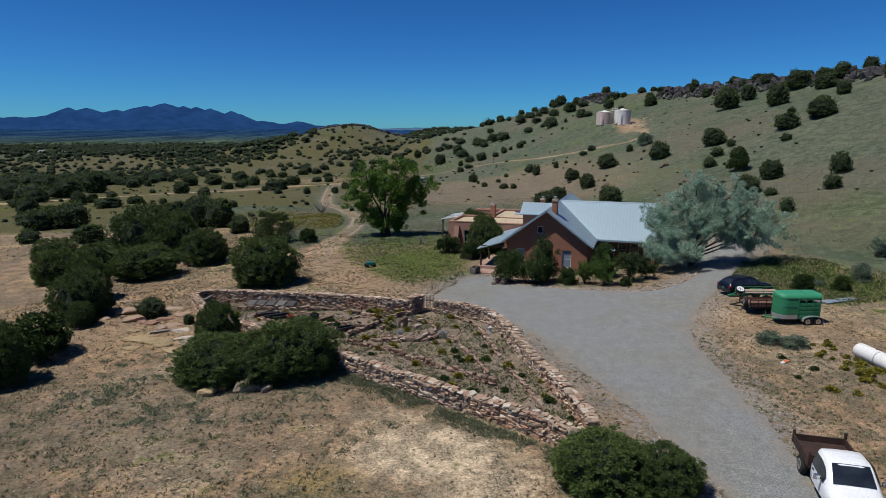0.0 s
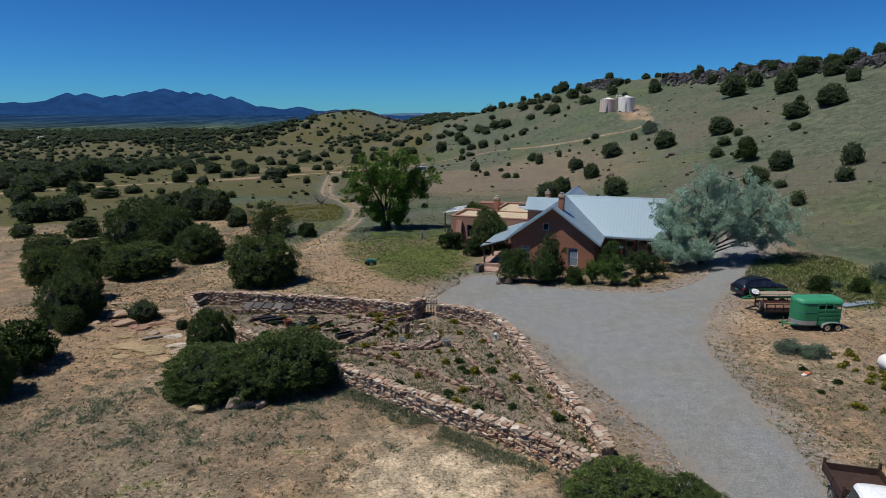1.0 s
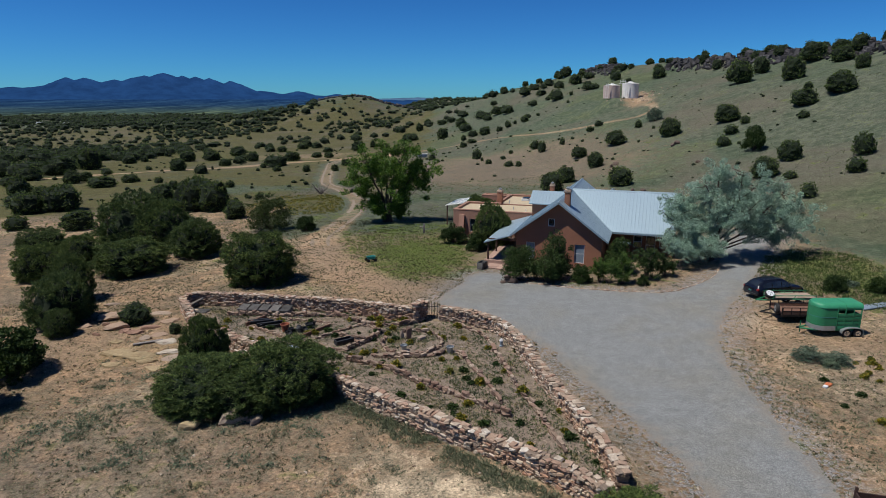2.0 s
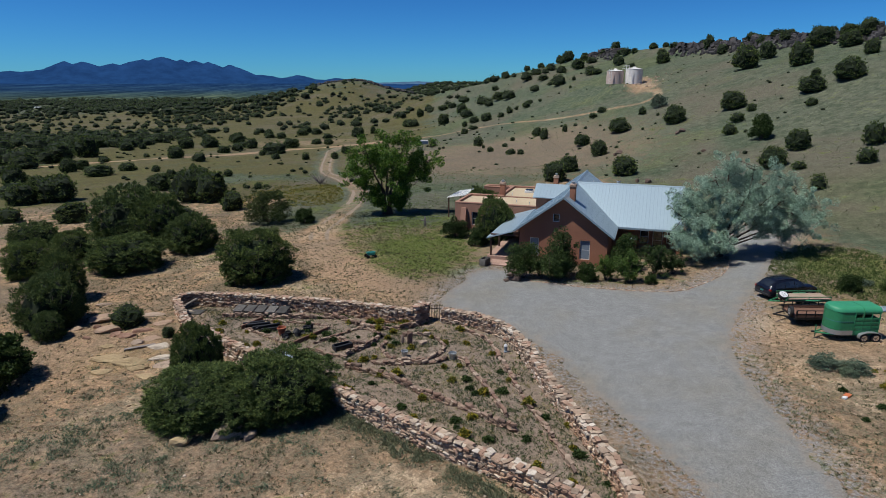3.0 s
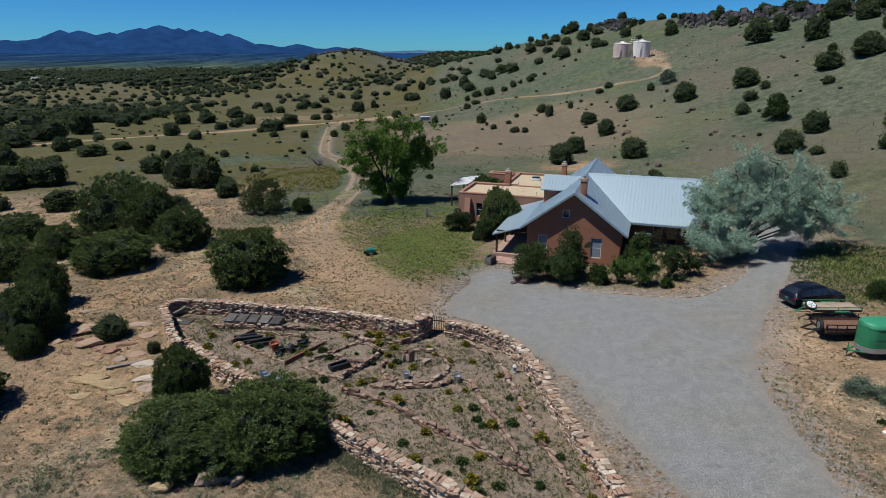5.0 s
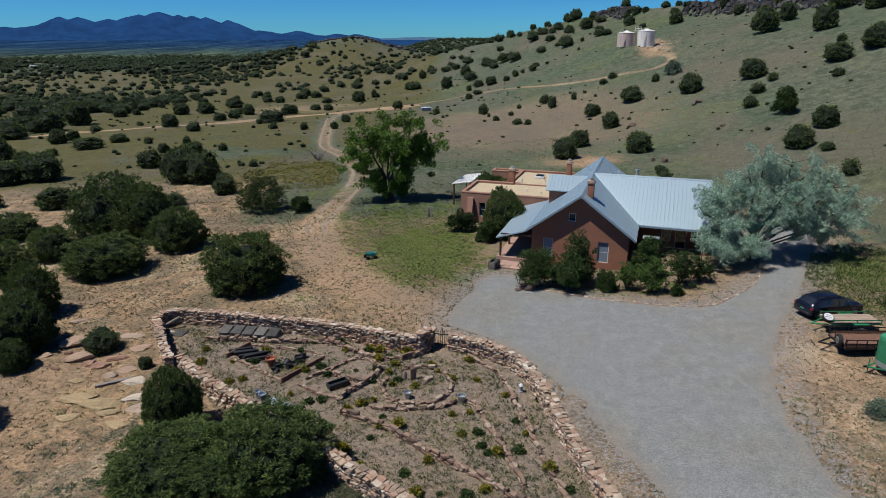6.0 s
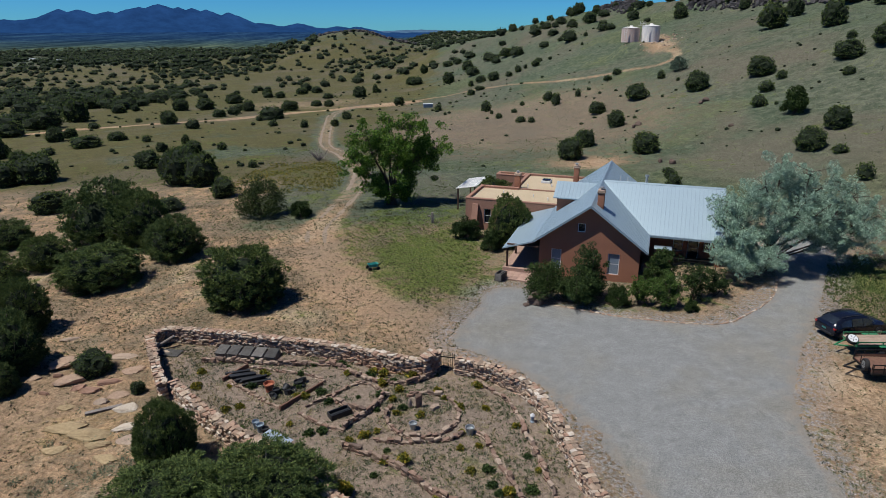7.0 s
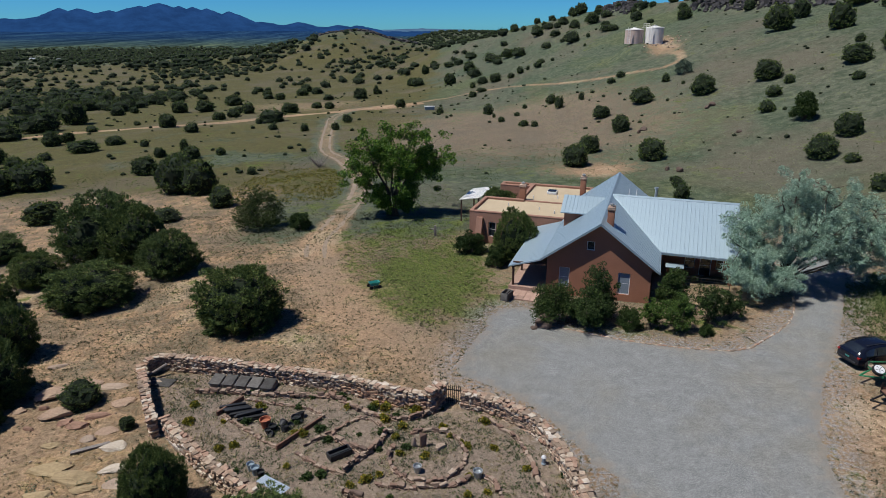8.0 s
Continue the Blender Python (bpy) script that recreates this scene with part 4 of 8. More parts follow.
    # rake and eave boards
    for a, b in (((0, -0.57, 5.47), (4.42, -0.57, 2.16)), ((0, -0.57, 5.47), (-4.32, -0.57, 2.24)), ((4.43, -0.55, 2.13), (4.43, 4.2, 2.13)), ((4.4, 4.17, 2.13), (10.0, 4.17, 2.13)), ((10.03, 4.2, 2.17), (10.03, 8.6, 5.46)), ((10.03, 8.6, 5.46), (10.03, 13.0, 2.17))):
        a, b = Vector(a), Vector(b)
        d = b - a
        m = Matrix.Translation((a + b) / 2) @ d.to_track_quat("X", "Z").to_matrix().to_4x4()
        part("fascia", B((-d.length / 2, -0.018, -0.09), (d.length / 2, 0.018, 0.07), 0.0, m), M_SEAM, h, soft=False)
    # cross gable on the other slope
    bm = B((-3.7, 6.9, 2.4), (-1.2, 10.1, 4.15))
    dormer = part("dormer", bm, M_ADOBE, h, "brown dormer with its own metal roof", soft=False)
    part("gable", moved(wall_panel([(6.9, 4.15), (10.1, 4.15), (8.5, 5.0)], [], 0.3), pose(-3.4, 0, 0, 0, 0, 90)), M_ADOBE, dormer, soft=False)
    kd = 0.56
    roof_slope(dormer, [(-4.0, 8.5, 5.2), (-0.42, 8.5, 5.2), (-1.8, 6.6, 5.2 - kd * 1.9), (-4.0, 6.6, 5.2 - kd * 1.9)], (0, -1, -kd), name="dormer_roof", thick=0.09)
    roof_slope(dormer, [(-4.0, 8.5, 5.2), (-0.42, 8.5, 5.2), (-1.8, 10.4, 5.2 - kd * 1.9), (-4.0, 10.4, 5.2 - kd * 1.9)], (0, 1, -kd), name="dormer_roof", thick=0.09)
    chimney(h, 0.55, 1.15, 4.6, 6.45, 0.5, 0.62)
    for x, y in ((1.3, 12.0), (1.9, 13.8)):
        part("vent_pipe", tube(bmesh.new(), (x, y, 5.53 - k * x - 0.1), (x, y, 5.53 - k * x + 0.7), 0.045, n=10), M_WINFRAME, h)
    part("flue_pipe", tube(tube(bmesh.new(), (3.6, 15.6, 2.6), (3.6, 15.6, 4.6), 0.13, n=12), (3.6, 15.6, 4.6), (3.6, 15.6, 4.75), 0.2, 0.2, n=12), M_GALV, h, "galvanised flue with a cap")
    # porch: slab, posts, beam
    porch = part("porch_floor", B((-6.75, -0.35, -0.75), (-3.86, 10.0, -0.26), 0.02), M_BRICK, h, "brick-paved porch floor", soft=False)
    for v in (-0.1, 3.2, 6.5, 9.7):
        bm = B((-6.53, v - 0.08, -0.26), (-6.37, v + 0.08, 1.28), 0.015)
        box(bm, (-6.52, v - 0.3, 1.28), (-6.38, v + 0.3, 1.38), 0.015)
        part("post", bm, M_TIMBER, h)
    part("beam", B((-6.52, -0.5, 1.38), (-6.38, 10.0, 1.47), 0.01), M_TIMBER, h)
    part("beam", B((-6.4, -0.48, 1.40), (-3.9, -0.36, 1.52), 0.01, pose(0, 0, 0.34, 0, 0, 0)), M_TIMBER, h)
    # awning and rail before the wing
    awn = part("awning", B((4.85, 3.55, 1.24), (6.2, 4.6, 1.3), 0.01, Matrix.Translation((0, 0, 0)) @ Matrix.Rotation(0, 4, "X")), M_METALROOF, h, "small pale metal awning")
    for x in (4.95, 6.1):
        part("post", tube(tube(bmesh.new(), (x, 3.62, -0.43), (x, 3.62, 1.25), 0.04), (x, 4.5, -0.43), (x, 4.5, 1.25), 0.04), M_TIMBER, awn)
    rail = part("railing", tube(bmesh.new(), (6.4, 3.14, 0.82), (9.6, 3.14, 0.82), 0.03), M_IRON, h, "thin dark metal railing")
    for x in (6.45, 7.5, 8.5, 9.55):
        part("baluster", tube(bmesh.new(), (x, 3.14, -0.7), (x, 3.14, 0.82), 0.025), M_IRON, rail)
    for z in (0.15, 0.38, 0.60):
        part("rail", tube(bmesh.new(), (6.4, 3.14, z), (9.6, 3.14, z), 0.014), M_IRON, rail)
    part("deck", B((4.0, 3.0, -0.8), (9.6, 6.58, -0.42), 0.01), M_BRICK, h, "low brick terrace")

    # flat-roofed adobe rooms beside it
    a = thing("adobe_wing", "pink-brown adobe rooms with flat tan roofs and rounded parapets", "building", (9.914, 58.557, 0), -18.49)

    def flat_block(u0, u1, v0, v1, z, holes=(), skip=""):
        t = 0.3
        f = part("wall", moved(wall_panel([(u0, -1.3), (u1, -1.3), (u1, z), (u0, z)], list(holes), t), pose(0, v0, 0)), M_ADOBEPINK, a, soft=False)
        for w in holes:
            window(f, *w, v0 + 0.08)
        low = {k: z - 0.3 if k in skip else z for k in "lrb"}
        part("wall", B((u0, v1 - t, -1.3), (u1, v1, low["b"])), M_ADOBEPINK, a, soft=False)
        part("wall", B((u0, v0 + t, -1.3), (u0 + t, v1 - t, low["l"])), M_ADOBEPINK, a, soft=False)
        part("wall", B((u1 - t, v0 + t, -1.3), (u1, v1 - t, low["r"])), M_ADOBEPINK, a, soft=False)
        part("flat_roof", B((u0 + t if "l" not in skip else u0, v0 + t if "f" not in skip else v0, z - 0.4), (u1 - t if "r" not in skip else u1, v1 - t if "b" not in skip else v1, z - 0.10)), M_TANROOF, a, "tan flat roof", soft=False)
        bm = bmesh.new()
        for key, lo, hi in (("f", (u0 - 0.03, v0 - 0.03), (u1 + 0.03, v0 + t + 0.02)), ("b", (u0 - 0.03, v1 - t - 0.02), (u1 + 0.03, v1 + 0.03)), ("l", (u0 - 0.03, v0 + t + 0.02), (u0 + t + 0.02, v1 - t - 0.02)), ("r", (u1 - t - 0.02, v0 + t + 0.02), (u1 + 0.03, v1 - t - 0.02))):
            if key in skip:
                continue
            box(bm, (lo[0], lo[1], z - 0.02), (hi[0], hi[1], z + 0.16), 0.07)
        part("parapet", bm, M_ADOBEPINK, a, "rounded parapet")

    flat_block(-13.2, -9.05, 10.3, 16.0, 2.34, [(-11.3, 0.0, -10.6, 1.45)], "r")
    flat_block(-9.05, -3.9, 10.3, 16.0, 2.343, [(-8.2, 0.0, -7.3, 1.3)], "lb")
    flat_block(-9.6, -2.9, 16.0, 23.2, 2.347, (), "f")
    flat_block(-13.0, -9.6, 21.7, 23.2, 2.35)
    bm = bmesh.new()
    loft(bm, [[(x, y, z) for x, y in ((-12.45, 10.3), (-11.85, 10.3), (-11.85, d), (-12.45, d))] for z, d in ((-1.3, 9.3), (0.6, 9.75), (1.9, 10.1))])
    part("buttress", bm, M_ADOBEPINK, a, "sloping buttress")
    chimney(a, -9.3, 16.3, 2.0, 3.95, 0.6, 0.6)
    chimney(a, -3.6, 19.2, 2.0, 4.55, 0.55, 0.55)
    sk = part("skylight", B((-7.4, 19.6, 2.25), (-6.4, 20.6, 2.52), 0.02), M_WINFRAME, a)
    part("dome", B((-7.32, 19.68, 2.52), (-6.48, 20.52, 2.62), 0.03), M_GLASS, sk)
    for x, y in ((-8.4, 17.3), (-6.0, 18.2), (-5.2, 16.9), (-7.0, 13.2), (-5.4, 12.4), (-10.2, 13.8)):
        z = 2.1 if y > 16 else 2.05
        part("vent_pipe", tube(bmesh.new(), (x, y, z - 0.4), (x, y, z + 0.5), 0.05, n=8), M_WINFRAME, a)

    c = thing("carport", "small open shelter with a white metal roof beside the adobe", "shelter", (9.914, 58.557, 0), -18.49)
    roof_slope(c, [(-16.2, 16.4, 1.75), (-16.2, 21.6, 1.75), (-13.9, 21.6, 2.15), (-13.9, 16.4, 2.15)], (-2.3, 0, -0.4), thick=0.06, material=M_WHITETANK)
    for x, y in ((-16.0, 16.6), (-16.0, 21.4), (-14.1, 16.6), (-14.1, 21.4)):
        part("post", B((x - 0.07, y - 0.07, -1.4), (x + 0.07, y + 0.07, 1.68 + 0.17 * (x + 16.2))), M_TIMBER, c, soft=False)


build_house()


# ---- trees and shrubs ----
def rng_of(seed):
    return np.random.default_rng(seed)


def leaf_cloud(centres, radii, per, size, rng, long=1.6, lift=0.35, squash=(1, 1, 0.9), wide=0.5, core=0.0):
    """Sprigs on the skins of many lumps: two small triangles each, turned at random but mostly outwards."""
    centres, radii = np.asarray(centres, float), np.asarray(radii, float)
    n = len(centres) * per
    c = np.repeat(centres, per, 0)
    r = np.repeat(radii, per)
    d = rng.normal(size=(n, 3))
    d /= np.linalg.norm(d, axis=1)[:, None]
    p = c + d * (r * rng.uniform(0.62, 1.12, n))[:, None] * np.array(squash)
    axis = d * 0.8 + rng.normal(size=(n, 3)) * 0.65 + np.array([0, 0, lift])
    axis /= np.linalg.norm(axis, axis=1)[:, None]
    side = np.cross(axis, rng.normal(size=(n, 3)))
    side /= np.linalg.norm(side, axis=1)[:, None] + 1e-9
    up = np.cross(side, axis)
    s = size * rng.uniform(0.6, 1.35, n)[:, None]
    a = p - axis * s * long * 0.35
    tip = p + axis * s * long * 0.65
    l = p + side * s * wide + up * s * 0.12
    q = p - side * s * wide + up * s * 0.12
    v = np.stack([a, l, tip, q], 1).reshape(-1, 3)
    i = np.arange(n) * 4
    f = np.concatenate([np.stack([i, i + 1, i + 2], 1), np.stack([i, i + 2, i + 3], 1)])
    if core:
        # the dense heart of each lump
        oct_v = np.array([(1, 0, 0), (-1, 0, 0), (0, 1, 0), (0, -1, 0), (0, 0, 1), (0, 0, -1)], float)
        oct_f = np.array([(0, 2, 4), (2, 1, 4), (1, 3, 4), (3, 0, 4), (2, 0, 5), (1, 2, 5), (3, 1, 5), (0, 3, 5)])
        cv = (centres[:, None, :] + oct_v[None] * (radii * core)[:, None, None]).reshape(-1, 3)
        cf = (oct_f[None] + (np.arange(len(centres)) * 6)[:, None, None]).reshape(-1, 3) + len(v)
        v, f = np.concatenate([v, cv]), np.concatenate([f, cf])
    return v, f


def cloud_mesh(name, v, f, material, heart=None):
    """A mesh from arrays; heart: which faces form the core that carries a bush's inner shade in its colour."""
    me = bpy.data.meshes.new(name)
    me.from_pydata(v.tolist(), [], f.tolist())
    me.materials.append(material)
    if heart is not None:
        me.materials.append(M_CORESHADE)
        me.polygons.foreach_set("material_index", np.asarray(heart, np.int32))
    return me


def limb(bm, pts, r0, r1, n=7):
    """A tapered, bent limb through the points."""
    pts = [Vector(p) for p in pts]
    rings = []
    for i, p in enumerate(pts):
        d = (pts[min(i + 1, len(pts) - 1)] - pts[max(i - 1, 0)]).normalized()
        s = d.orthogonal().normalized()
        t = d.cross(s)
        r = r0 + (r1 - r0) * i / (len(pts) - 1)
        rings.append([p + (s * math.cos(2 * math.pi * k / n) + t * math.sin(2 * math.pi * k / n)) * r for k in range(n)])
    return loft(bm, rings)


def bush_lumps(seed, count, top=1.0, skirt=0.12, lump=0.2):
    """Lumps that fill a dome one wide and one high, uneven in outline."""
    rng = rng_of(seed)
    cs, rs = [], []
    ph = rng.uniform(0, 6.28, 6)
    while len(cs) < count:
        az = rng.uniform(0, 2 * math.pi)
        u = rng.uniform(0, 1)
        el = math.asin(u ** 0.8)
        wob = 1 + 0.16 * math.sin(2 * az + ph[0]) + 0.10 * math.sin(3 * az + ph[1]) + 0.07 * math.sin(5 * az + ph[2])
        topw = 1 + 0.10 * math.sin(3 * az + ph[3])
        rr = rng.uniform(0.62, 1.0)
        r = lump * rng.uniform(0.6, 1.15)
        rad = (0.5 - r * 0.55) * rr * wob
        side = math.cos(el) ** 0.7
        x, y = rad * math.cos(az) * side, rad * math.sin(az) * side
        z = skirt + (top - skirt - r * 0.8) * rr * math.sin(el) * topw
        cs.append((x, y, max(z, r * 0.5)))
        rs.append(r)
    return np.array(cs), np.array(rs)


def dome_points(d, seed, rough=0.2):
    """The skin of a lumpy dome one wide and one high, in the directions d (rows of unit vectors)."""
    out = np.empty_like(d)
    for i, (x, y, z) in enumerate(d):
        r = 1 + rough * noise.noise((x * 1.5, y * 1.5, z * 1.5 + seed * 3.7)) + 0.6 * rough * noise.noise((x * 3.6, y * 3.6, z * 3.6 + seed)) + 0.35 * rough * noise.noise((x * 8, y * 8, z * 8 + seed))
        r += 0.9 * rough * (abs(noise.noise((x * 2.6, y * 2.6, z * 2.6 + seed * 1.3))) - 0.25) + 0.5 * rough * (abs(noise.noise((x * 6, y * 6, z * 6 + seed))) - 0.2)
        flat = math.hypot(x, y)
        k = (1.0 if z > 0 else 1 - 0.10 * z * z) * flat ** (-0.25 if z > 0 else -0.25 + 0.6 * z) if flat > 1e-3 else 1.0
        out[i] = (0.5 * r * x * k, 0.5 * r * y * k, 0.36 + (0.62 if z > 0 else 0.34) * z * r)
    return out


def dome_core(seed, fine, rough, shrink):
    bm = bmesh.new()
    bmesh.ops.create_icosphere(bm, subdivisions=fine, radius=1)
    d = np.array([v.co.normalized() for v in bm.verts])
    f = np.array([[v.index for v in q.verts] for q in bm.faces])
    bm.free()
    v = dome_points(d, seed, rough)
    mid = np.array([0, 0, 0.36])
    return (v - mid) * shrink + mid, f


def sprigs(seed, count, fan, length, width, rough, spread=0.55):
    """Fans of upright pointed sprigs that clothe a dome."""
    rng = rng_of(seed + 900)
    d = rng.normal(size=(count, 3))
    d /= np.linalg.norm(d, axis=1)[:, None]
    d[:, 2] = np.where(d[:, 2] < -0.86, -d[:, 2], d[:, 2])
    p = dome_points(d, seed, rough)
    mid = np.array([0, 0, 0.36])
    p = mid + (p - mid) * rng.uniform(0.9, 1.0, count)[:, None]
    c, d = np.repeat(p, fan, 0), np.repeat(d, fan, 0)
    n = len(c)
    axis = d * 0.75 + np.array([0, 0, 0.55]) + rng.normal(size=(n, 3)) * spread
    axis /= np.linalg.norm(axis, axis=1)[:, None]
    side = np.cross(axis, rng.normal(size=(n, 3)))
    side /= np.linalg.norm(side, axis=1)[:, None] + 1e-9
    c = c + rng.normal(size=(n, 3)) * length * 0.25
    s = rng.uniform(0.6, 1.3, n)[:, None]
    v = np.stack([c - side * width * s, c + axis * length * s, c + side * width * s], 1).reshape(-1, 3)
    return v, np.arange(n * 3).reshape(-1, 3)


def join_clouds(*clouds):
    vs, fs, k = [], [], 0
    for v, f in clouds:
        vs.append(v)
        fs.append(f + k)
        k += len(v)
    return np.concatenate(vs), np.concatenate(fs)


def trunk_mesh(rng, spread=0.28, high=0.55):
    bm = bmesh.new()
    for k in range(5):
        az = k * 1.257 + rng.uniform(0, 0.6)
        e = np.array([spread * math.cos(az), spread * math.sin(az), high])
        limb(bm, [(0.02 * math.cos(az), 0.02 * math.sin(az), -0.04), tuple(e * 0.45 + rng.normal(size=3) * 0.02), tuple(e)], 0.035, 0.01, 6)
    wood = mesh_of("trunk", bm)
    wood.materials.append(M_BARK)
    return smooth(wood)


def make_juniper(seed, count, fan, length, width, fine, rough=0.24, shrink=0.9):
    """Meshes for a dense rounded juniper one wide and one high: crown and trunk."""
    skin, core = sprigs(seed, count, fan, length, width, rough), dome_core(seed, fine, rough, shrink)
    v, f = join_clouds(skin, core)
    span = np.ptp(v[:, :2], axis=0).mean()
    v = (v - [*(v[:, :2].max(0) + v[:, :2].min(0)) / 2, 0]) / [span, span, v[:, 2].max()]
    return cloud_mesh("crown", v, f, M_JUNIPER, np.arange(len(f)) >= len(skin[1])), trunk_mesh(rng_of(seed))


def make_tufted(seed, bunches, per, length, width, rough=0.20, shrink=0.70, spread=0.032):
    """Meshes for a near juniper one wide and one high: bunches of short sprigs with gaps between, over grey stems and a
    dark heart with shade in its colour.
    """
    rng = rng_of(seed + 500)
    d = rng.normal(size=(bunches, 3))
    d /= np.linalg.norm(d, axis=1)[:, None]
    d[:, 2] = np.where(d[:, 2] < -0.85, -d[:, 2], d[:, 2])
    p = dome_points(d, seed, rough)
    mid = np.array([0, 0, 0.36])
    p = mid + (p - mid) * rng.uniform(0.83, 1.02, bunches)[:, None]
    c, d = np.repeat(p, per, 0), np.repeat(d, per, 0)
    big = np.repeat(rng.uniform(0.6, 1.4, bunches), per)[:, None]
    n = len(c)
    off = rng.normal(size=(n, 3))
    off *= (spread * big * rng.uniform(0.3, 1.0, (n, 1)) ** 0.5) / np.linalg.norm(off, axis=1)[:, None]
    c = c + off * np.array([1, 1, 1.15])
    axis = off / spread * 0.9 + d * 0.35 + np.array([0, 0, 0.5]) + rng.normal(size=(n, 3)) * 0.35
    axis /= np.linalg.norm(axis, axis=1)[:, None]
    side = np.cross(axis, rng.normal(size=(n, 3)))
    side /= np.linalg.norm(side, axis=1)[:, None] + 1e-9
    q = rng.uniform(0.6, 1.3, n)[:, None]
    skin = np.stack([c - side * width * q, c + axis * length * q, c + side * width * q], 1).reshape(-1, 3), np.arange(n * 3).reshape(-1, 3)
    v, f = join_clouds(skin, dome_core(seed, 3, rough, shrink))
    span = np.ptp(v[:, :2], axis=0).mean()
    shift, size = np.array([*(v[:, :2].max(0) + v[:, :2].min(0)) / 2, 0]), np.array([span, span, v[:, 2].max()])
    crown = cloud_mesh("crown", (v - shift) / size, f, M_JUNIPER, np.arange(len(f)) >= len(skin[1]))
    bm = bmesh.new()
    for k in rng.choice(bunches, 90, replace=False):
        tip = (p[k] - shift) / size
        limb(bm, [tuple(tip * [0.1, 0.1, 0.1]), tuple(tip * [0.55, 0.55, 0.45] + rng.normal(size=3) * 0.02), tuple(tip * 0.97)], 0.014, 0.003, 4)
    wood = mesh_of("trunk", bm)
    wood.materials.append(M_GREYBARK)
    return crown, smooth(wood)


def make_bush(seed, lumps, per, size, material, lump=0.2, trunk=True, wide=0.5, core=0.0, long=1.6):
    """Meshes for a leafy bush one wide and one high: crown and trunk."""
    rng = rng_of(seed + 100)
    cs, rs = bush_lumps(seed, lumps, lump=lump)
    v, f = leaf_cloud(cs, rs, per, size, rng, wide=wide, core=core, long=long, lift=0.8)
    return cloud_mesh("crown", v, f, material), trunk_mesh(rng) if trunk else None


def plant(kind, meshes, x, y, w, h, label, category, turn=0.0, group="", sink=0.05):
    e = new(kind)
    e.matrix_basis = Matrix.LocRotScale((x, y, ground_z(x, y) - sink), Euler((0, 0, turn)), (w, w, h))
    tagged(e, label, category, group)
    for nm, me in zip(("crown", "trunk"), meshes):
        if me:
            o = new(nm, me)
            o.parent = e
    return e


HUGE = [make_tufted(q, 950, 56, 0.030, 0.0056) for q in (5, 6, 7)]
BIG = [make_tufted(q, 760, 36, 0.034, 0.0078) for q in (1, 2, 3, 4)]
MID = [make_juniper(q, 420, 6, 0.060, 0.015, 3, 0.26, 0.92) for q in (11, 12, 13, 14, 15)]
SMALL = [make_juniper(q, 130, 6, 0.09, 0.028, 2, 0.24, 0.90) for q in (21, 22, 23, 24)]
SHRUB = [make_bush(s, 85, 80, 0.036, M_BUSH, lump=0.13) for s in (31, 32, 33)]
SAGEB = [make_bush(s, 40, 60, 0.05, M_SAGEBUSH, lump=0.16, wide=0.35) for s in (41, 42)]

turns = random.Random(5)

# junipers in the yard
YARD = [(-15.9, 53.7, 6.6, 4.6), (-33.8, 69.8, 9.0, 6.6), (-30.0, 68.5, 6.5, 5.6), (-25.4, 64.8, 6.0, 3.9), (-28.9, 58.2, 7.2, 3.3), (-44.2, 69.8, 5.6, 2.7), (-36.2, 56.9, 4.8, 3.4), (-35.8, 62.9, 5.1, 3.1),
        (-29.0, 49.4, 3.8, 4.0), (-26.7, 44.2, 4.6, 3.9), (-25.3, 41.8, 2.2, 1.9), (-38.5, 97.4, 6.4, 5.7), (-35.2, 96.5, 5.2, 4.9), (-29.4, 88.6, 3.5, 2.9), (-50.1, 112.4, 4.4, 3.3), (-43.5, 104.3, 2.9, 2.5),
        (-12.0, 31.9, 5.7, 2.5), (-8.2, 32.2, 5.8, 3.0), (-10.0, 31.1, 4.2, 2.1), (-13.5, 35.6, 3.0, 3.4), (-23.8, 31.5, 3.6, 3.6), (5.9, 20.9, 4.3, 2.2), (8.0, 20.4, 3.0, 1.9)]
for i, (x, y, w, h) in enumerate(YARD):
    plant("juniper", HUGE[i % 3] if y < 36 else BIG[i % 4] if y < 85 else MID[i % 5], x, y, w, h, "dark green rounded juniper growing on bare tan ground", "juniper", turns.uniform(0, 6.28), "junipers in the yard")
for i, (x, y, w, h) in enumerate([(-21.4, 43.9, 2.3, 1.5), (-17.7, 41.6, 0.9, 0.8), (-55, 128.6, 2.4, 2.0), (-53.9, 137.1, 2.1, 2.4), (-47.7, 125.7, 3.5, 2.6)]):
    plant("juniper", MID[i % 5], x, y, w, h, "small dark green juniper on bare ground", "juniper", turns.uniform(0, 6.28), "junipers in the yard")
WILLOW = make_bush(34, 85, 80, 0.030, M_WILLOW, lump=0.13, wide=0.3)
plant("willow_shrub", WILLOW, -21.9, 79.2, 6.4, 4.4, "broad olive-green shrub beside the dirt track", "shrub", 0.4)
plant("willow_shrub", SHRUB[1], -17.1, 77.6, 2.7, 2.0, "small olive-green shrub beside the dirt track", "shrub", 1.4)
for x, y, w, h in ((-24.2, 35.6, 3.8, 3.0),):
    plant("sparse_shrub", SHRUB[0], x, y, w, h, "open dark green shrub on bare ground", "shrub", 0.9)

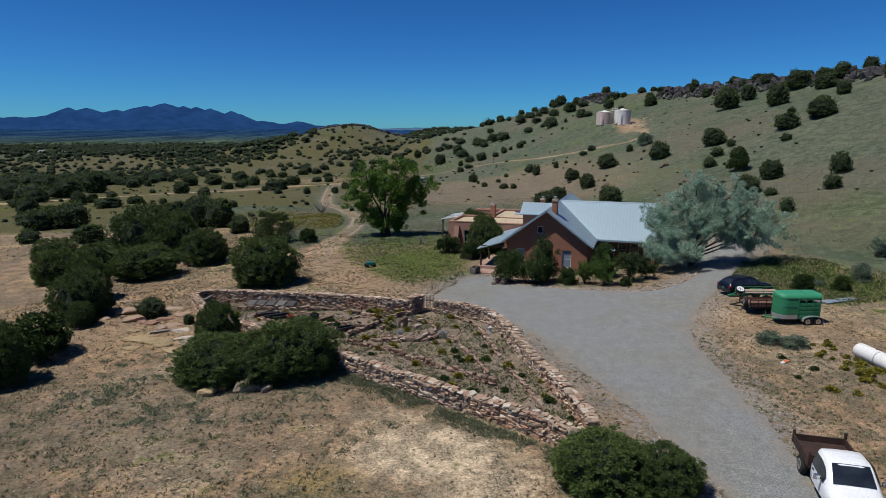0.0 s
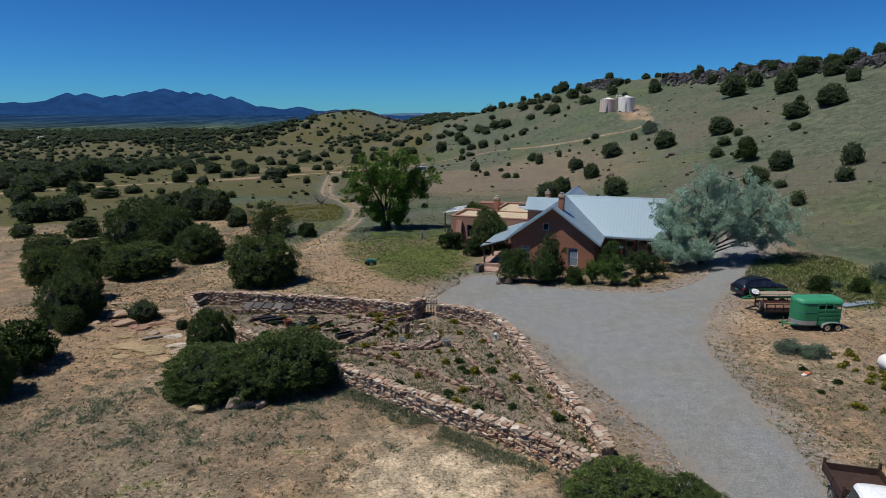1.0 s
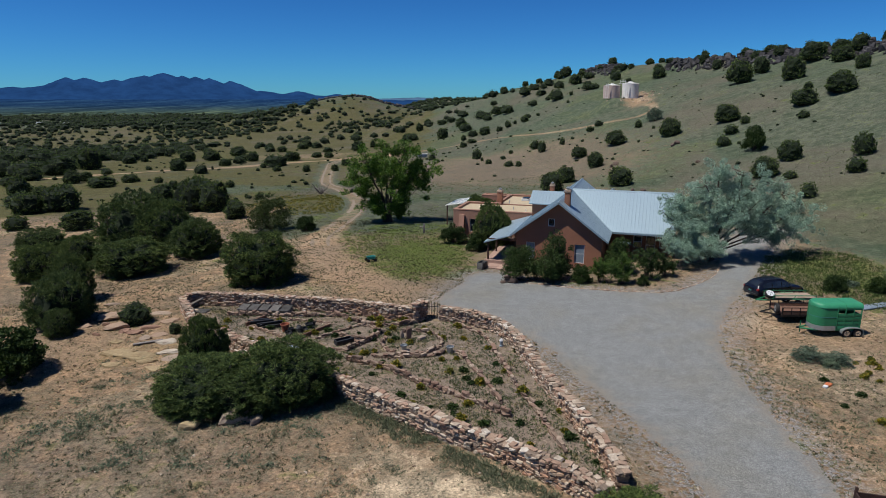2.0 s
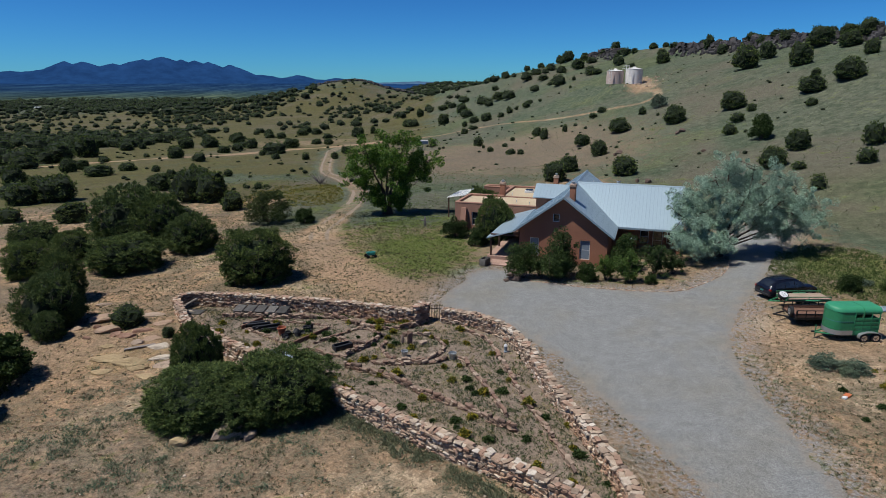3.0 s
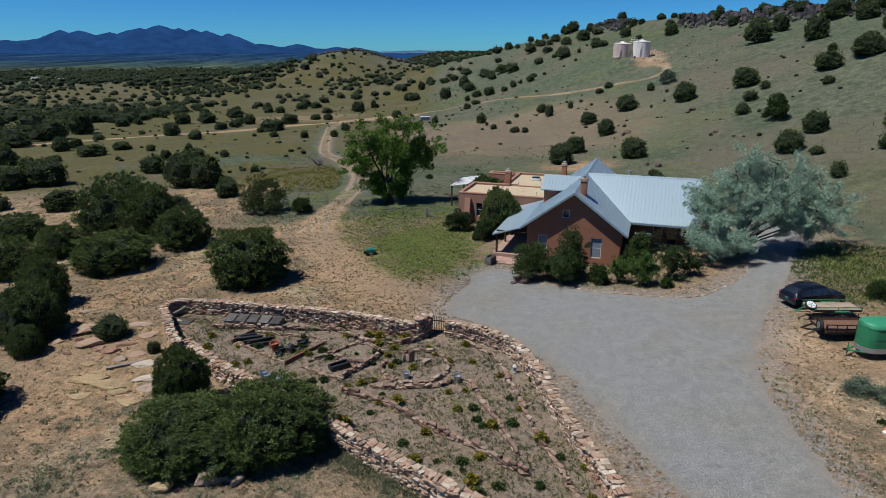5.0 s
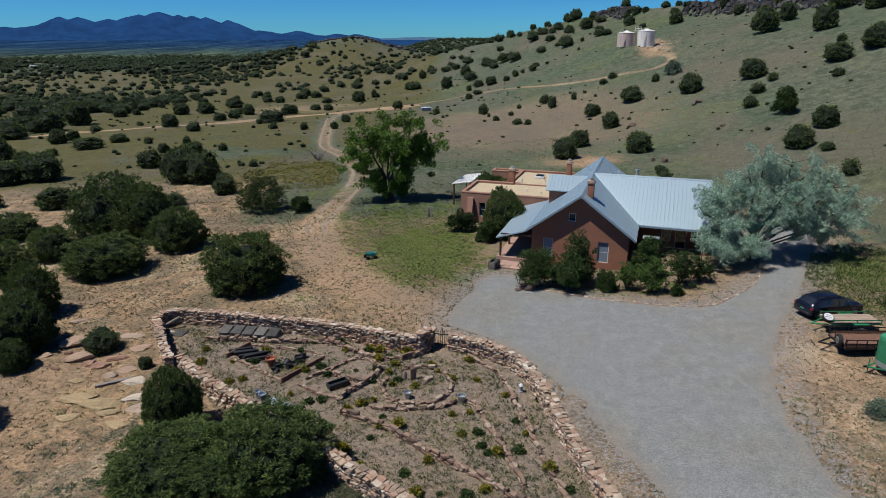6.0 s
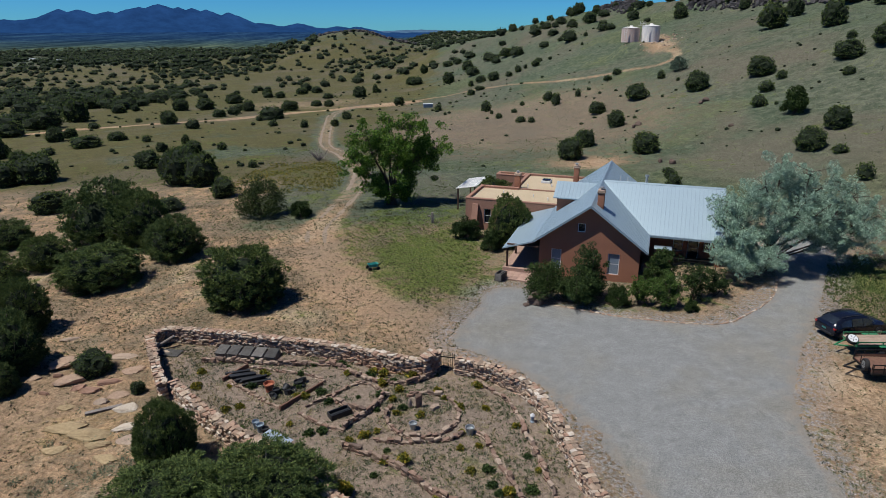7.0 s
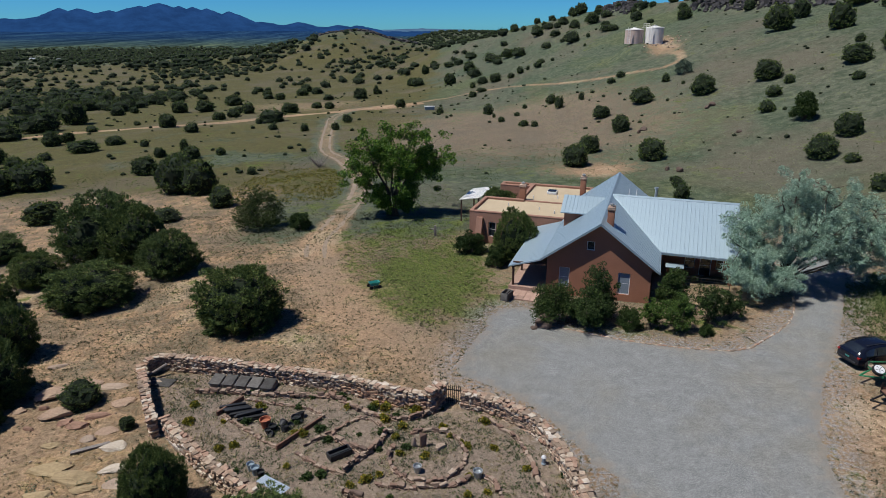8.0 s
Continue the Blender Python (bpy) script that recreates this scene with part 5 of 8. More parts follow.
# junipers on the slope
SLOPE = [(77.2, 173.6, 7.6, 6.8), (90.3, 188.4, 5.1, 5.3), (81.7, 156.1, 5.5, 5.7), (77.7, 130.4, 6.5, 4.6), (71.0, 131.1, 5.4, 3.7), (77.4, 141.2, 2.2, 1.7), (66.3, 121.9, 2.4, 1.7), (93.8, 227.2, 3.9, 3.6), (94.4, 240.8, 4.1, 5.2),
         (103.3, 186.4, 8.0, 5.9), (103.0, 172.7, 6.1, 4.8), (93.1, 148.7, 3.7, 3.8), (59.6, 138.6, 5.5, 4.0), (60.3, 131.9, 2.3, 1.8), (55.5, 127.1, 3.1, 2.2), (50.7, 119.0, 2.9, 2.5), (52.9, 117.6, 0.9, 0.7), (51.9, 99.0, 3.8, 3.3),
         (45.6, 93.4, 4.4, 3.3), (47.2, 89.4, 2.2, 1.4), (44.5, 79.8, 2.5, 2.1), (58.5, 92.0, 3.4, 3.5), (53.1, 84.8, 2.7, 2.3)]
SLOPE_2 = [(49.1, 142.9, 5.5, 4.3), (49.8, 155.6, 1.1, 0.9), (48.2, 162.5, 2.2, 2.3), (40.4, 180.9, 2.6, 1.7), (43.6, 184.2, 3.0, 2.0), (39.2, 149.1, 5.6, 3.6), (30.4, 146.8, 3.9, 2.9), (30.5, 131.7, 3.7, 3.4), (34.7, 134.1, 1.0, 0.7), (29.5, 108.9, 4.6, 3.4),
           (28.4, 95.2, 1.7, 0.9), (43.1, 144.7, 0.8, 0.8), (80.1, 245.8, 5.5, 4.7), (60.2, 298.1, 6.4, 5.0), (64.1, 346.2, 6.9, 5.8), (51.0, 263.5, 1.9, 2.0), (47.4, 251.0, 1.4, 1.4), (30.6, 169.1, 1.8, 2.2), (17.7, 109.1, 4.7, 3.9), (21.9, 118.7, 4.1, 3.2),
           (24.3, 175.6, 3.1, 2.9), (25.1, 167.5, 2.9, 3.3), (8.6, 176.9, 3.1, 3.2)]
SLOPE_3 = [(26.1, 86.3, 2.2, 2.4), (27.8, 92.5, 1.9, 1.6), (9.6, 170.8, 1.2, 1.2), (10.9, 163.1, 2.0, 1.5), (15.1, 168.5, 1.8, 1.2), (15.1, 154.3, 2.7, 1.7), (17.2, 151.9, 2.1, 1.5), (18.1, 178.4, 1.6, 1.3), (22.7, 173.0, 0.9, 0.6), (-4.0, 187.6, 2.5, 2.2), (-2.0, 175.7, 1.2, 1.0), (-16.9, 212.9, 3.8, 2.7),
           (6.1, 221.9, 3.1, 2.4), (6.9, 244.0, 2.6, 2.7), (9.5, 230.6, 4.1, 1.7), (14.6, 242.7, 5.1, 3.5), (20.2, 241.8, 3.0, 2.2), (23.8, 244.9, 3.0, 3.1), (26.7, 246.9, 1.8, 1.8), (30.0, 244.9, 3.5, 2.7), (35.4, 246.7, 1.8, 1.4), (-1.4, 267.7, 5.2, 4.9), (7.1, 290.8, 6.2, 4.8),
           (23.6, 290.8, 7.2, 4.2), (-13.3, 328.9, 4.4, 4.8)]
PLAIN = [(-9.3, 343.0, 4.3, 3.8), (-1.8, 326.7, 6.4, 3.0), (-18.0, 297.9, 4.8, 3.8), (-29.6, 274.1, 2.0, 2.0), (-35.1, 255.2, 5.9, 4.7), (-31.1, 272.8, 2.9, 4.0), (-28.1, 161.3, 2.3, 2.1), (-27.6, 176.2, 3.1, 2.6), (-35.1, 160.1, 2.6, 2.1), (-50.6, 209.6, 6.0, 3.5), (-63.6, 283.7, 5.7, 3.2),
         (-68.9, 267.6, 4.9, 3.0), (-45.1, 222.9, 4.0, 2.1), (-40.3, 220.4, 3.9, 2.4), (-79.7, 288.1, 4.8, 2.7), (-44.0, 165.6, 2.7, 1.9), (-51.6, 180.1, 2.3, 1.7), (-63.4, 209.5, 4.2, 3.6), (-78.4, 241.3, 7.6, 4.1), (-67.5, 194.9, 4.3, 2.6), (-81.7, 221.8, 6.6, 4.3), (-89.3, 220.0, 6.3, 4.3)]
PLAIN_2 = [(-74.5, 177.2, 5.0, 3.8), (-92.6, 173.5, 3.5, 2.1), (-75.4, 138.9, 6.6, 2.8), (-73.9, 148.8, 4.3, 2.1), (-87.8, 154.5, 3.7, 2.6), (-77.6, 129.9, 3.2, 1.9), (-88.1, 149.3, 4.5, 3.7), (-106.2, 175.7, 7.9, 5.6), (-104.9, 159.8, 7.4, 4.1), (-141.9, 225.8, 6.6, 3.4), (-107.4, 191.3, 7.7, 7.1), (-132.7, 241.7, 7.3, 5.0),
           (-105.7, 223.0, 3.1, 2.7), (-87.4, 186.9, 2.2, 1.5), (-65.0, 143.9, 2.5, 1.7), (-43.5, 128.4, 2.1, 1.7), (-38.5, 126.0, 0.9, 0.7), (-35.4, 112.8, 0.8, 0.8), (-31.9, 109.3, 2.0, 1.4), (-62.3, 102.5, 7.2, 4.8), (-66.1, 100.1, 5.2, 3.6), (-86.2, 128.3, 5.4, 4.2), (-75.3, 118.5, 3.7, 3.0), (-56.9, 84.1, 3.5, 2.3), (-48.3, 83.3, 4.9, 2.9)]
for group, label, rows in (("junipers on the slope", "dark green juniper on the dry grassy slope", SLOPE + SLOPE_2 + SLOPE_3), ("junipers on the plain", "dark green juniper on the grassy plain", PLAIN + PLAIN_2)):
    for i, (x, y, w, h) in enumerate(rows):
        plant("juniper", MID[i % 5] if w > 3.6 else SMALL[i % 4], x, y, w, h, label, "juniper", turns.uniform(0, 6.28), group, 0.12)


def far_scatter(name, label, spots, seed, material):
    """Many far bushes in one mesh."""
    rng = rng_of(seed)
    vs, fs, inner, k = [], [], [], 0
    base = [((sprigs(q, 170, 4, 0.075, 0.024, 0.30), dome_core(q, 2, 0.30, 0.92)), (sprigs(q, 30, 2, 0.13, 0.05, 0.28), dome_core(q, 1, 0.28, 0.93))) for q in range(60, 66)]
    for x, y, w in spots:
        skin, core = base[int(rng.integers(6))][0 if math.hypot(x, y) < 330 and w > 1.6 else 1]
        v, f = join_clouds(skin, core)
        inner.append(np.arange(len(f)) >= len(skin[1]))
        turn = rng.uniform(0, 6.28)
        c, n = math.cos(turn), math.sin(turn)
        v = v @ np.array([(c, n, 0), (-n, c, 0), (0, 0, 1)])
        v = v * np.array([w, w, w * rng.uniform(0.5, 0.8)]) + np.array([x, y, ground_z(x, y) - 0.1])
        vs.append(v)
        fs.append(f + k)
        k += len(v)
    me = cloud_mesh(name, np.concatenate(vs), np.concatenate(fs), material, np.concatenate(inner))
    return tagged(new(name, me), label, "trees", kind="stuff")


def scatter_spots(seed, count, x0, x1, y0, y1, dens, lo, hi):
    r = random.Random(seed)
    out = []
    while len(out) < count:
        y = y0 + (y1 - y0) * r.random() ** 1.0
        x = r.uniform(x0, x1) * (0.25 + 0.75 * y / y1)
        if r.random() < dens(x, y):
            out.append((x, y, r.uniform(lo, hi)))
    return out


def clumpy(x, y):
    return max(0.0, min(1.0, 0.45 + 1.6 * noise.noise((x / 90, y / 120, 2.2))))


def woods(x, y):
    """How thick the junipers stand: thick to the west and in the valley, thin on the open plain."""
    west = 1.0 if x < -60 - 0.16 * y else 0.3
    return west * (0.2 + clumpy(x, y)) * (1 if below_rim(x, y) > 0 else 0.3)


def belt(x, y):
    """The dark belt of trees that the plain ends in."""
    return (0.35 + 1.3 * clumpy(x * 0.8, y * 0.5)) * (1.0 if x < -0.2 * y else 0.0)


far_scatter("far_juniper_woods", "scattered dark junipers over the plain and far hills", scatter_spots(7, 1150, -620, 330, 245, 700, woods, 2.5, 6.0), 70, M_JUNIPER)
far_scatter("valley_woods", "dark belt of trees along the far valley", scatter_spots(8, 4600, -1900, 0, 620, 1850, belt, 4, 11), 71, M_JUNIPER)
far_scatter("knoll_junipers", "small junipers dotted over the far knoll", scatter_spots(9, 620, -330, 330, 520, 860, lambda x, y: 0.25 + clumpy(x * 2, y * 2), 2.2, 6.5), 72, M_JUNIPER)
far_scatter("ridge_woods", "dense dark trees on the ridge behind the knoll", scatter_spots(14, 1500, -190, 240, 1050, 1300, lambda x, y: 1, 4, 8), 76, M_JUNIPER)
far_scatter("plain_bushes", "low dark bushes dotted over the meadow", scatter_spots(10, 420, -260, 60, 105, 300, lambda x, y: 1 if x < 5 else 0.3, 0.5, 1.3), 73, M_JUNIPER)
far_scatter("slope_bushes", "low tufts of brush over the slope", [(x, y, w) for x, y, w in scatter_spots(12, 200, 0, 140, 75, 330, lambda x, y: 1 if 5 < below_rim(x, y) < 95 else 0, 0.3, 0.9)], 74, M_SAGE)
left_woods = [(x, y, w) for x, y, w in scatter_spots(13, 280, -360, -60, 80, 320, lambda x, y: 1 if x < -85 - 0.1 * y else 0.08, 2.5, 7.0)]
far_scatter("left_woods", "loose stand of junipers at the side of the plain", left_woods, 75, M_JUNIPER)


def rim_trees():
    r = random.Random(33)
    spots = []
    for k in range(46):
        y = 150 + 330 * (k + r.random()) / 46
        x = float(rim_x(y)) - r.uniform(-4, 7)
        spots.append((x, y, r.uniform(2.2, 5.5)))
    for i, (x, y, w) in enumerate(spots):
        plant("juniper", MID[i % 5], x, y, w, w * r.uniform(0.65, 0.95), "dark juniper among the rocks of the rim", "juniper", r.uniform(0, 6.28), "junipers on the rim", 0.2)


rim_trees()


def grow_tree(name, label, category, x, y, base, forks, lumps_per, per, leaf, material, seed, lump=(0.5, 1.0), bark=None, squash=(1, 1, 0.8), twigs=14, reach=1.0, lean=0.22, blade=(1.5, 0.5)):
    """A tree of bent limbs; forks are limb tips (x, y, z, thickness) from the ground; leaves gather in lumps round the outer limbs."""
    rng = rng_of(seed)
    t = thing(name, label, category, (x, y, ground_z(x, y) - 0.1))
    bm = bmesh.new()
    cs, rs = [], []
    for tx, ty, tz, r in forks:
        tip = np.array([tx, ty, tz])
        mid1 = tip * np.array([lean, lean, 0.30]) + rng.normal(size=3) * 0.15
        mid2 = tip * np.array([0.62, 0.62, 0.66]) + rng.normal(size=3) * 0.3
        limb(bm, [(base * rng.normal() * 0.4, base * rng.normal() * 0.4, 0), tuple(mid1), tuple(mid2), tuple(tip)], r, r * 0.18)
        for k in range(twigs):
            f = rng.uniform(0.46, 1.0)
            p = mid1 + (mid2 - mid1) * (f * 2) if f < 0.5 else mid2 + (tip - mid2) * (f * 2 - 1)
            q = p + np.clip(rng.normal(size=3), -1.4, 1.4) * np.array([1.0, 1.0, 0.7]) * (0.5 + 0.14 * np.linalg.norm(tip)) * reach
            if q[2] < 0.6:
                q[2] = 0.6 + rng.random()
            limb(bm, [tuple(p), tuple((p + q) / 2 + rng.normal(size=3) * 0.12), tuple(q)], r * 0.22, r * 0.06, 5)
            for j in range(lumps_per):
                cs.append(p + (q - p) * rng.uniform(0.55, 1.1) + rng.normal(size=3) * 0.22)
                rs.append(rng.uniform(*lump))
    part("trunk", bm, bark or M_BARK, t)
    v, f = leaf_cloud(cs, rs, per, leaf, rng, long=blade[0], lift=-0.1, squash=squash, wide=blade[1])
    o = new("crown", cloud_mesh("crown", v, f, material))
    o.parent = t
    return t


# the cottonwood by the track
grow_tree("cottonwood", "leafy green cottonwood with several trunks beside the dirt track", "tree", -7.6, 82.0, 0.5,
          [(-4.6, 0.3, 7.4, 0.15), (-2.6, -1.2, 9.2, 0.2), (0.0, 0.6, 9.9, 0.22), (2.4, -0.8, 9.3, 0.18), (4.4, 0.5, 8.0, 0.14), (3.4, 1.8, 8.4, 0.13), (-1.6, 2.0, 8.8, 0.13), (1.0, -2.2, 7.0, 0.11), (-4.4, -1.0, 5.9, 0.1), (5.2, -0.4, 6.9, 0.1), (3.2, 0.8, 5.6, 0.1), (-3.2, 1.0, 8.0, 0.11), (0.8, -0.6, 8.3, 0.11), (5.6, 0.4, 6.2, 0.09), (-2.4, -0.8, 3.8, 0.07), (2.0, -1.2, 3.7, 0.07), (-1.2, -1.6, 2.4, 0.06), (1.6, -1.0, 1.8, 0.05)],
          2, 80, 0.135, M_COTTON, 301, (0.3, 0.66), squash=(1, 1, 0.75), twigs=14, reach=0.66, lean=0.1)
# the silver-leaved tree by the drive: low sweeping limbs hung with plumes of narrow leaves
grow_tree("russian_olive", "wide silver-green tree leaning over the gravel drive", "tree", 23.8, 58.6, 0.25,
          [(-4.4, -1.2, 4.2, 0.16), (-3.4, 0.6, 5.6, 0.14), (-1.4, -0.6, 7.6, 0.17), (0.5, 1.0, 8.8, 0.15), (2.0, -0.4, 8.2, 0.17), (4.4, 0.6, 7.4, 0.17), (6.2, 0.2, 6.4, 0.16), (7.8, 0.9, 5.6, 0.12), (6.0, -1.6, 4.8, 0.11), (-4.2, -1.8, 2.5, 0.11), (-2.8, -2.4, 3.6, 0.1), (0.6, -2.2, 5.6, 0.1), (3.2, -1.6, 6.0, 0.1), (-2.0, 2.4, 5.4, 0.1), (7.8, -0.6, 3.8, 0.1), (-3.4, -3.0, 1.8, 0.08), (-1.4, -3.2, 2.4, 0.08), (8.6, 0.6, 4.6, 0.08), (4.6, 2.4, 5.2, 0.08), (-0.4, -1.6, 4.4, 0.08), (2.0, 0.8, 6.6, 0.08), (4.6, -1.2, 4.4, 0.08)],
          3, 105, 0.066, M_OLIVE, 302, (0.17, 0.44), squash=(1, 1, 0.9), twigs=21, reach=0.66, lean=0.12, blade=(2.4, 0.36))

# shrubs and small trees round the house
def garden_tree(x, y, w, h, seed, label, low=0.25, n=9, material=None, dense=2):
    q = random.Random(seed)
    forks = []
    for k in range(n):
        a = 6.283 * (k + q.random() * 0.6) / n
        rr = q.uniform(0.35, 0.95) * w * 0.36
        forks.append((rr * math.cos(a), rr * math.sin(a), h * q.uniform(max(low, 0.35), 0.92), 0.05 * h / 3))
    forks.append((0.1, 0, h * 0.95, 0.05 * h / 3))
    t = grow_tree("garden_tree", label, "tree", x, y, 0.12, forks, dense, 44, 0.075, material or M_BUSH, seed, (0.11 * w / 3 + 0.05, 0.19 * w / 3 + 0.08), twigs=7, reach=0.32)
    t["group"] = "small trees round the house"
    return t


garden_tree(5.9, 54.1, 4.6, 3.0, 501, "spreading green fruit tree in the bed before the house", 0.2, 12, None, 3)
garden_tree(8.2, 53.3, 4.2, 2.8, 502, "spreading green fruit tree in the bed before the house", 0.2, 12, None, 3)
garden_tree(9.2, 54.4, 2.8, 4.3, 503, "tall leafy shrub against the gable wall", 0.2, 13, None, 3)
garden_tree(14.7, 56.0, 3.0, 3.7, 504, "open dark-leaved tree beside the side wing", 0.4, 11, None, 3)
garden_tree(14.1, 52.4, 2.4, 2.3, 505, "small light green fruit tree in the bed", 0.4, 8, M_FRESH)
garden_tree(16.5, 53.6, 2.4, 2.7, 506, "small fruit tree in the bed", 0.45, 8)
garden_tree(12.5, 53.2, 1.5, 1.9, 507, "thin young fruit tree in the bed", 0.4, 6, M_FRESH)
garden_tree(18.2, 54.2, 1.6, 1.9, 508, "thin young fruit tree in the bed", 0.4, 6)
for x, y, w, h, k in ((10.9, 53.0, 1.7, 1.7, 1), (15.6, 51.6, 1.1, 0.9, 2), (0.7, 69.4, 2.9, 2.1, 2)):
    plant("garden_shrub", SHRUB[k], x, y, w, h, "green leafy shrub growing beside the house", "shrub", turns.uniform(0, 6.28), "shrubs round the house")
plant("juniper", BIG[1], 4.1, 79.6, 4.4, 4.0, "dark green juniper growing in the adobe courtyard", "juniper", 0.5)
plant("pine", BIG[2], 4.6, 67.6, 4.5, 5.0, "dark green bushy evergreen beside the adobe wall", "tree", 1.1)
plant("garden_shrub", SHRUB[2], 2.8, 66.0, 2.2, 2.0, "green leafy shrub growing beside the house", "shrub", 2.0, "shrubs round the house")
plant("slope_tree", SHRUB[0], 52.0, 110.2, 4.0, 4.4, "small open tree on the dry slope", "tree", 0.3)
plant("sage_bush", SAGEB[1], 53.0, 165.0, 4.6, 3.4, "blue-grey bush beside the tank road", "bush", 0.7)


# ---- stones ----
def stone_mat(name, stops, rough=0.93, scale=3.0):
    """Stone whose every block has its own tone."""
    m, nt, b = mat_nodes(name, rough, 0, 0.2)
    info = nt.nodes.new("ShaderNodeObjectInfo")
    geo = nt.nodes.new("ShaderNodeNewGeometry")
    r = calc(nt, "FRACT", calc(nt, "ADD", info.outputs["Random"], geo.outputs["Random Per Island"]))
    col = ramp(nt, r, stops)
    pos = geo.outputs["Position"]
    big, small = noise_tex(nt, scale, 5, 0.65, pos), noise_tex(nt, 26, 4, 0.7, pos)
    col = mix(nt, 1.0, col, ramp(nt, big, [(0.3, (0.70, 0.66, 0.63)), (0.7, (1.18, 1.17, 1.15))]), "MULTIPLY")
    col = mix(nt, 1.0, col, ramp(nt, small, [(0.3, (0.75, 0.75, 0.75)), (0.7, (1.15, 1.15, 1.15))]), "MULTIPLY")
    nt.links.new(col, b.inputs["Base Color"])
    bump(nt, b, small, 0.6, 0.03)
    return m


M_WALLSTONE = stone_mat("mixed_sandstone", [(0.0, (0.20, 0.145, 0.112)), (0.2, (0.35, 0.205, 0.138)), (0.4, (0.39, 0.280, 0.195)), (0.6, (0.32, 0.200, 0.143)), (0.8, (0.44, 0.345, 0.255)), (1.0, (0.53, 0.460, 0.370))])
M_CAPSTONE = stone_mat("pale_cap_stone", [(0.0, (0.19, 0.15, 0.12)), (0.25, (0.34, 0.26, 0.195)), (0.5, (0.33, 0.21, 0.155)), (0.75, (0.42, 0.335, 0.255)), (0.92, (0.46, 0.40, 0.33)), (1.0, (0.53, 0.48, 0.42))])
M_BEDSTONE = stone_mat("reddish_bed_stone", [(0.0, (0.14, 0.105, 0.088)), (0.3, (0.23, 0.15, 0.115)), (0.6, (0.27, 0.20, 0.155)), (1.0, (0.36, 0.29, 0.23))])
M_GREYSLAB = stone_mat("grey_slab", [(0.0, (0.06, 0.06, 0.06)), (0.5, (0.10, 0.098, 0.095)), (1.0, (0.15, 0.145, 0.14))])


def stone_mesh(seed, material, sharp=0.75, name="stone"):
    """A rough block one metre each way, from the hull of scattered points."""
    rng = rng_of(seed)
    bm = bmesh.new()
    for sx in (-1, 1):
        for sy in (-1, 1):
            for sz in (-1, 1):
                for k in range(2):
                    d = np.array([sx, sy, sz]) * (1 - rng.uniform(0, 1 - sharp, 3)) * 0.5
                    if k:
                        d[int(rng.integers(3))] *= rng.uniform(0.25, 0.9)
                    bm.verts.new(d)
    bmesh.ops.convex_hull(bm, input=bm.verts[:])
    bmesh.ops.delete(bm, geom=[v for v in bm.verts if not v.link_faces], context="VERTS")
    me = mesh_of(name, bm)
    me.materials.append(material)
    return me


def rock_mesh(seed, material, name="rock"):
    """An irregular, rounded rock one metre each way."""
    rng = rng_of(seed)
    bm = bmesh.new()
    d = rng.normal(size=(26, 3))
    d /= np.linalg.norm(d, axis=1)[:, None]
    stretch = np.array([1, rng.uniform(0.7, 1), 1])
    for p in d * rng.uniform(0.36, 0.56, 26)[:, None] * stretch:
        bm.verts.new(p)
    bmesh.ops.convex_hull(bm, input=bm.verts[:])
    bmesh.ops.delete(bm, geom=[v for v in bm.verts if not v.link_faces], context="VERTS")
    bmesh.ops.subdivide_edges(bm, edges=bm.edges[:], cuts=1, smooth=0.15, use_grid_fill=True)
    for v in bm.verts:
        v.co *= 1 + 0.20 * noise.noise(v.co * 5.5 + Vector((seed, 0, 0)))
    me = mesh_of(name, bm)
    me.materials.append(material)
    return me


WALLSTONES = [stone_mesh(s, M_WALLSTONE, 0.6) for s in range(400, 414)]
CAPSTONES = [stone_mesh(s, M_CAPSTONE, 0.6) for s in range(420, 430)]
BEDSTONES = [stone_mesh(s, M_BEDSTONE, 0.5) for s in range(430, 440)]
SLABSTONES = [rock_mesh(s, M_PALESTONE) for s in range(440, 446)]
YELLOWSTONES = [rock_mesh(s, M_YELLOWSTONE) for s in range(446, 450)]
LAVASTONES = [stone_mesh(s, M_LAVA, 0.62) for s in range(450, 460)]


def join_stones(name, items, parent=None, label=""):
    """Stones past the number that one can pick apart, in one mesh."""
    vs, fs, k = [], [], 0
    for me, m in items:
        co = [m @ v.co for v in me.vertices]
        vs += [tuple(c) for c in co]
        fs += [tuple(i + k for i in p.vertices) for p in me.polygons]
        k += len(co)
    out = bpy.data.meshes.new(name)
    out.from_pydata(vs, [], fs)
    out.materials.append(items[0][0].materials[0])
    o = new(name, out)
    if parent:
        o.parent = parent
    return tagged(o, label, kind="stuff")


class Line:
    """A path on the ground by length."""

    def __init__(self, pts):
        self.p = np.array(round_path(pts, 8))
        self.s = np.concatenate([[0], np.cumsum(np.hypot(*np.diff(self.p, axis=0).T))])
        self.length = float(self.s[-1])

    def at(self, s):
        x, y = float(np.interp(s, self.s, self.p[:, 0])), float(np.interp(s, self.s, self.p[:, 1]))
        x2, y2 = float(np.interp(s + 0.1, self.s, self.p[:, 0])), float(np.interp(s + 0.1, self.s, self.p[:, 1]))
        x1, y1 = float(np.interp(s - 0.1, self.s, self.p[:, 0])), float(np.interp(s - 0.1, self.s, self.p[:, 1]))
        return x, y, math.atan2(y2 - y1, x2 - x1)


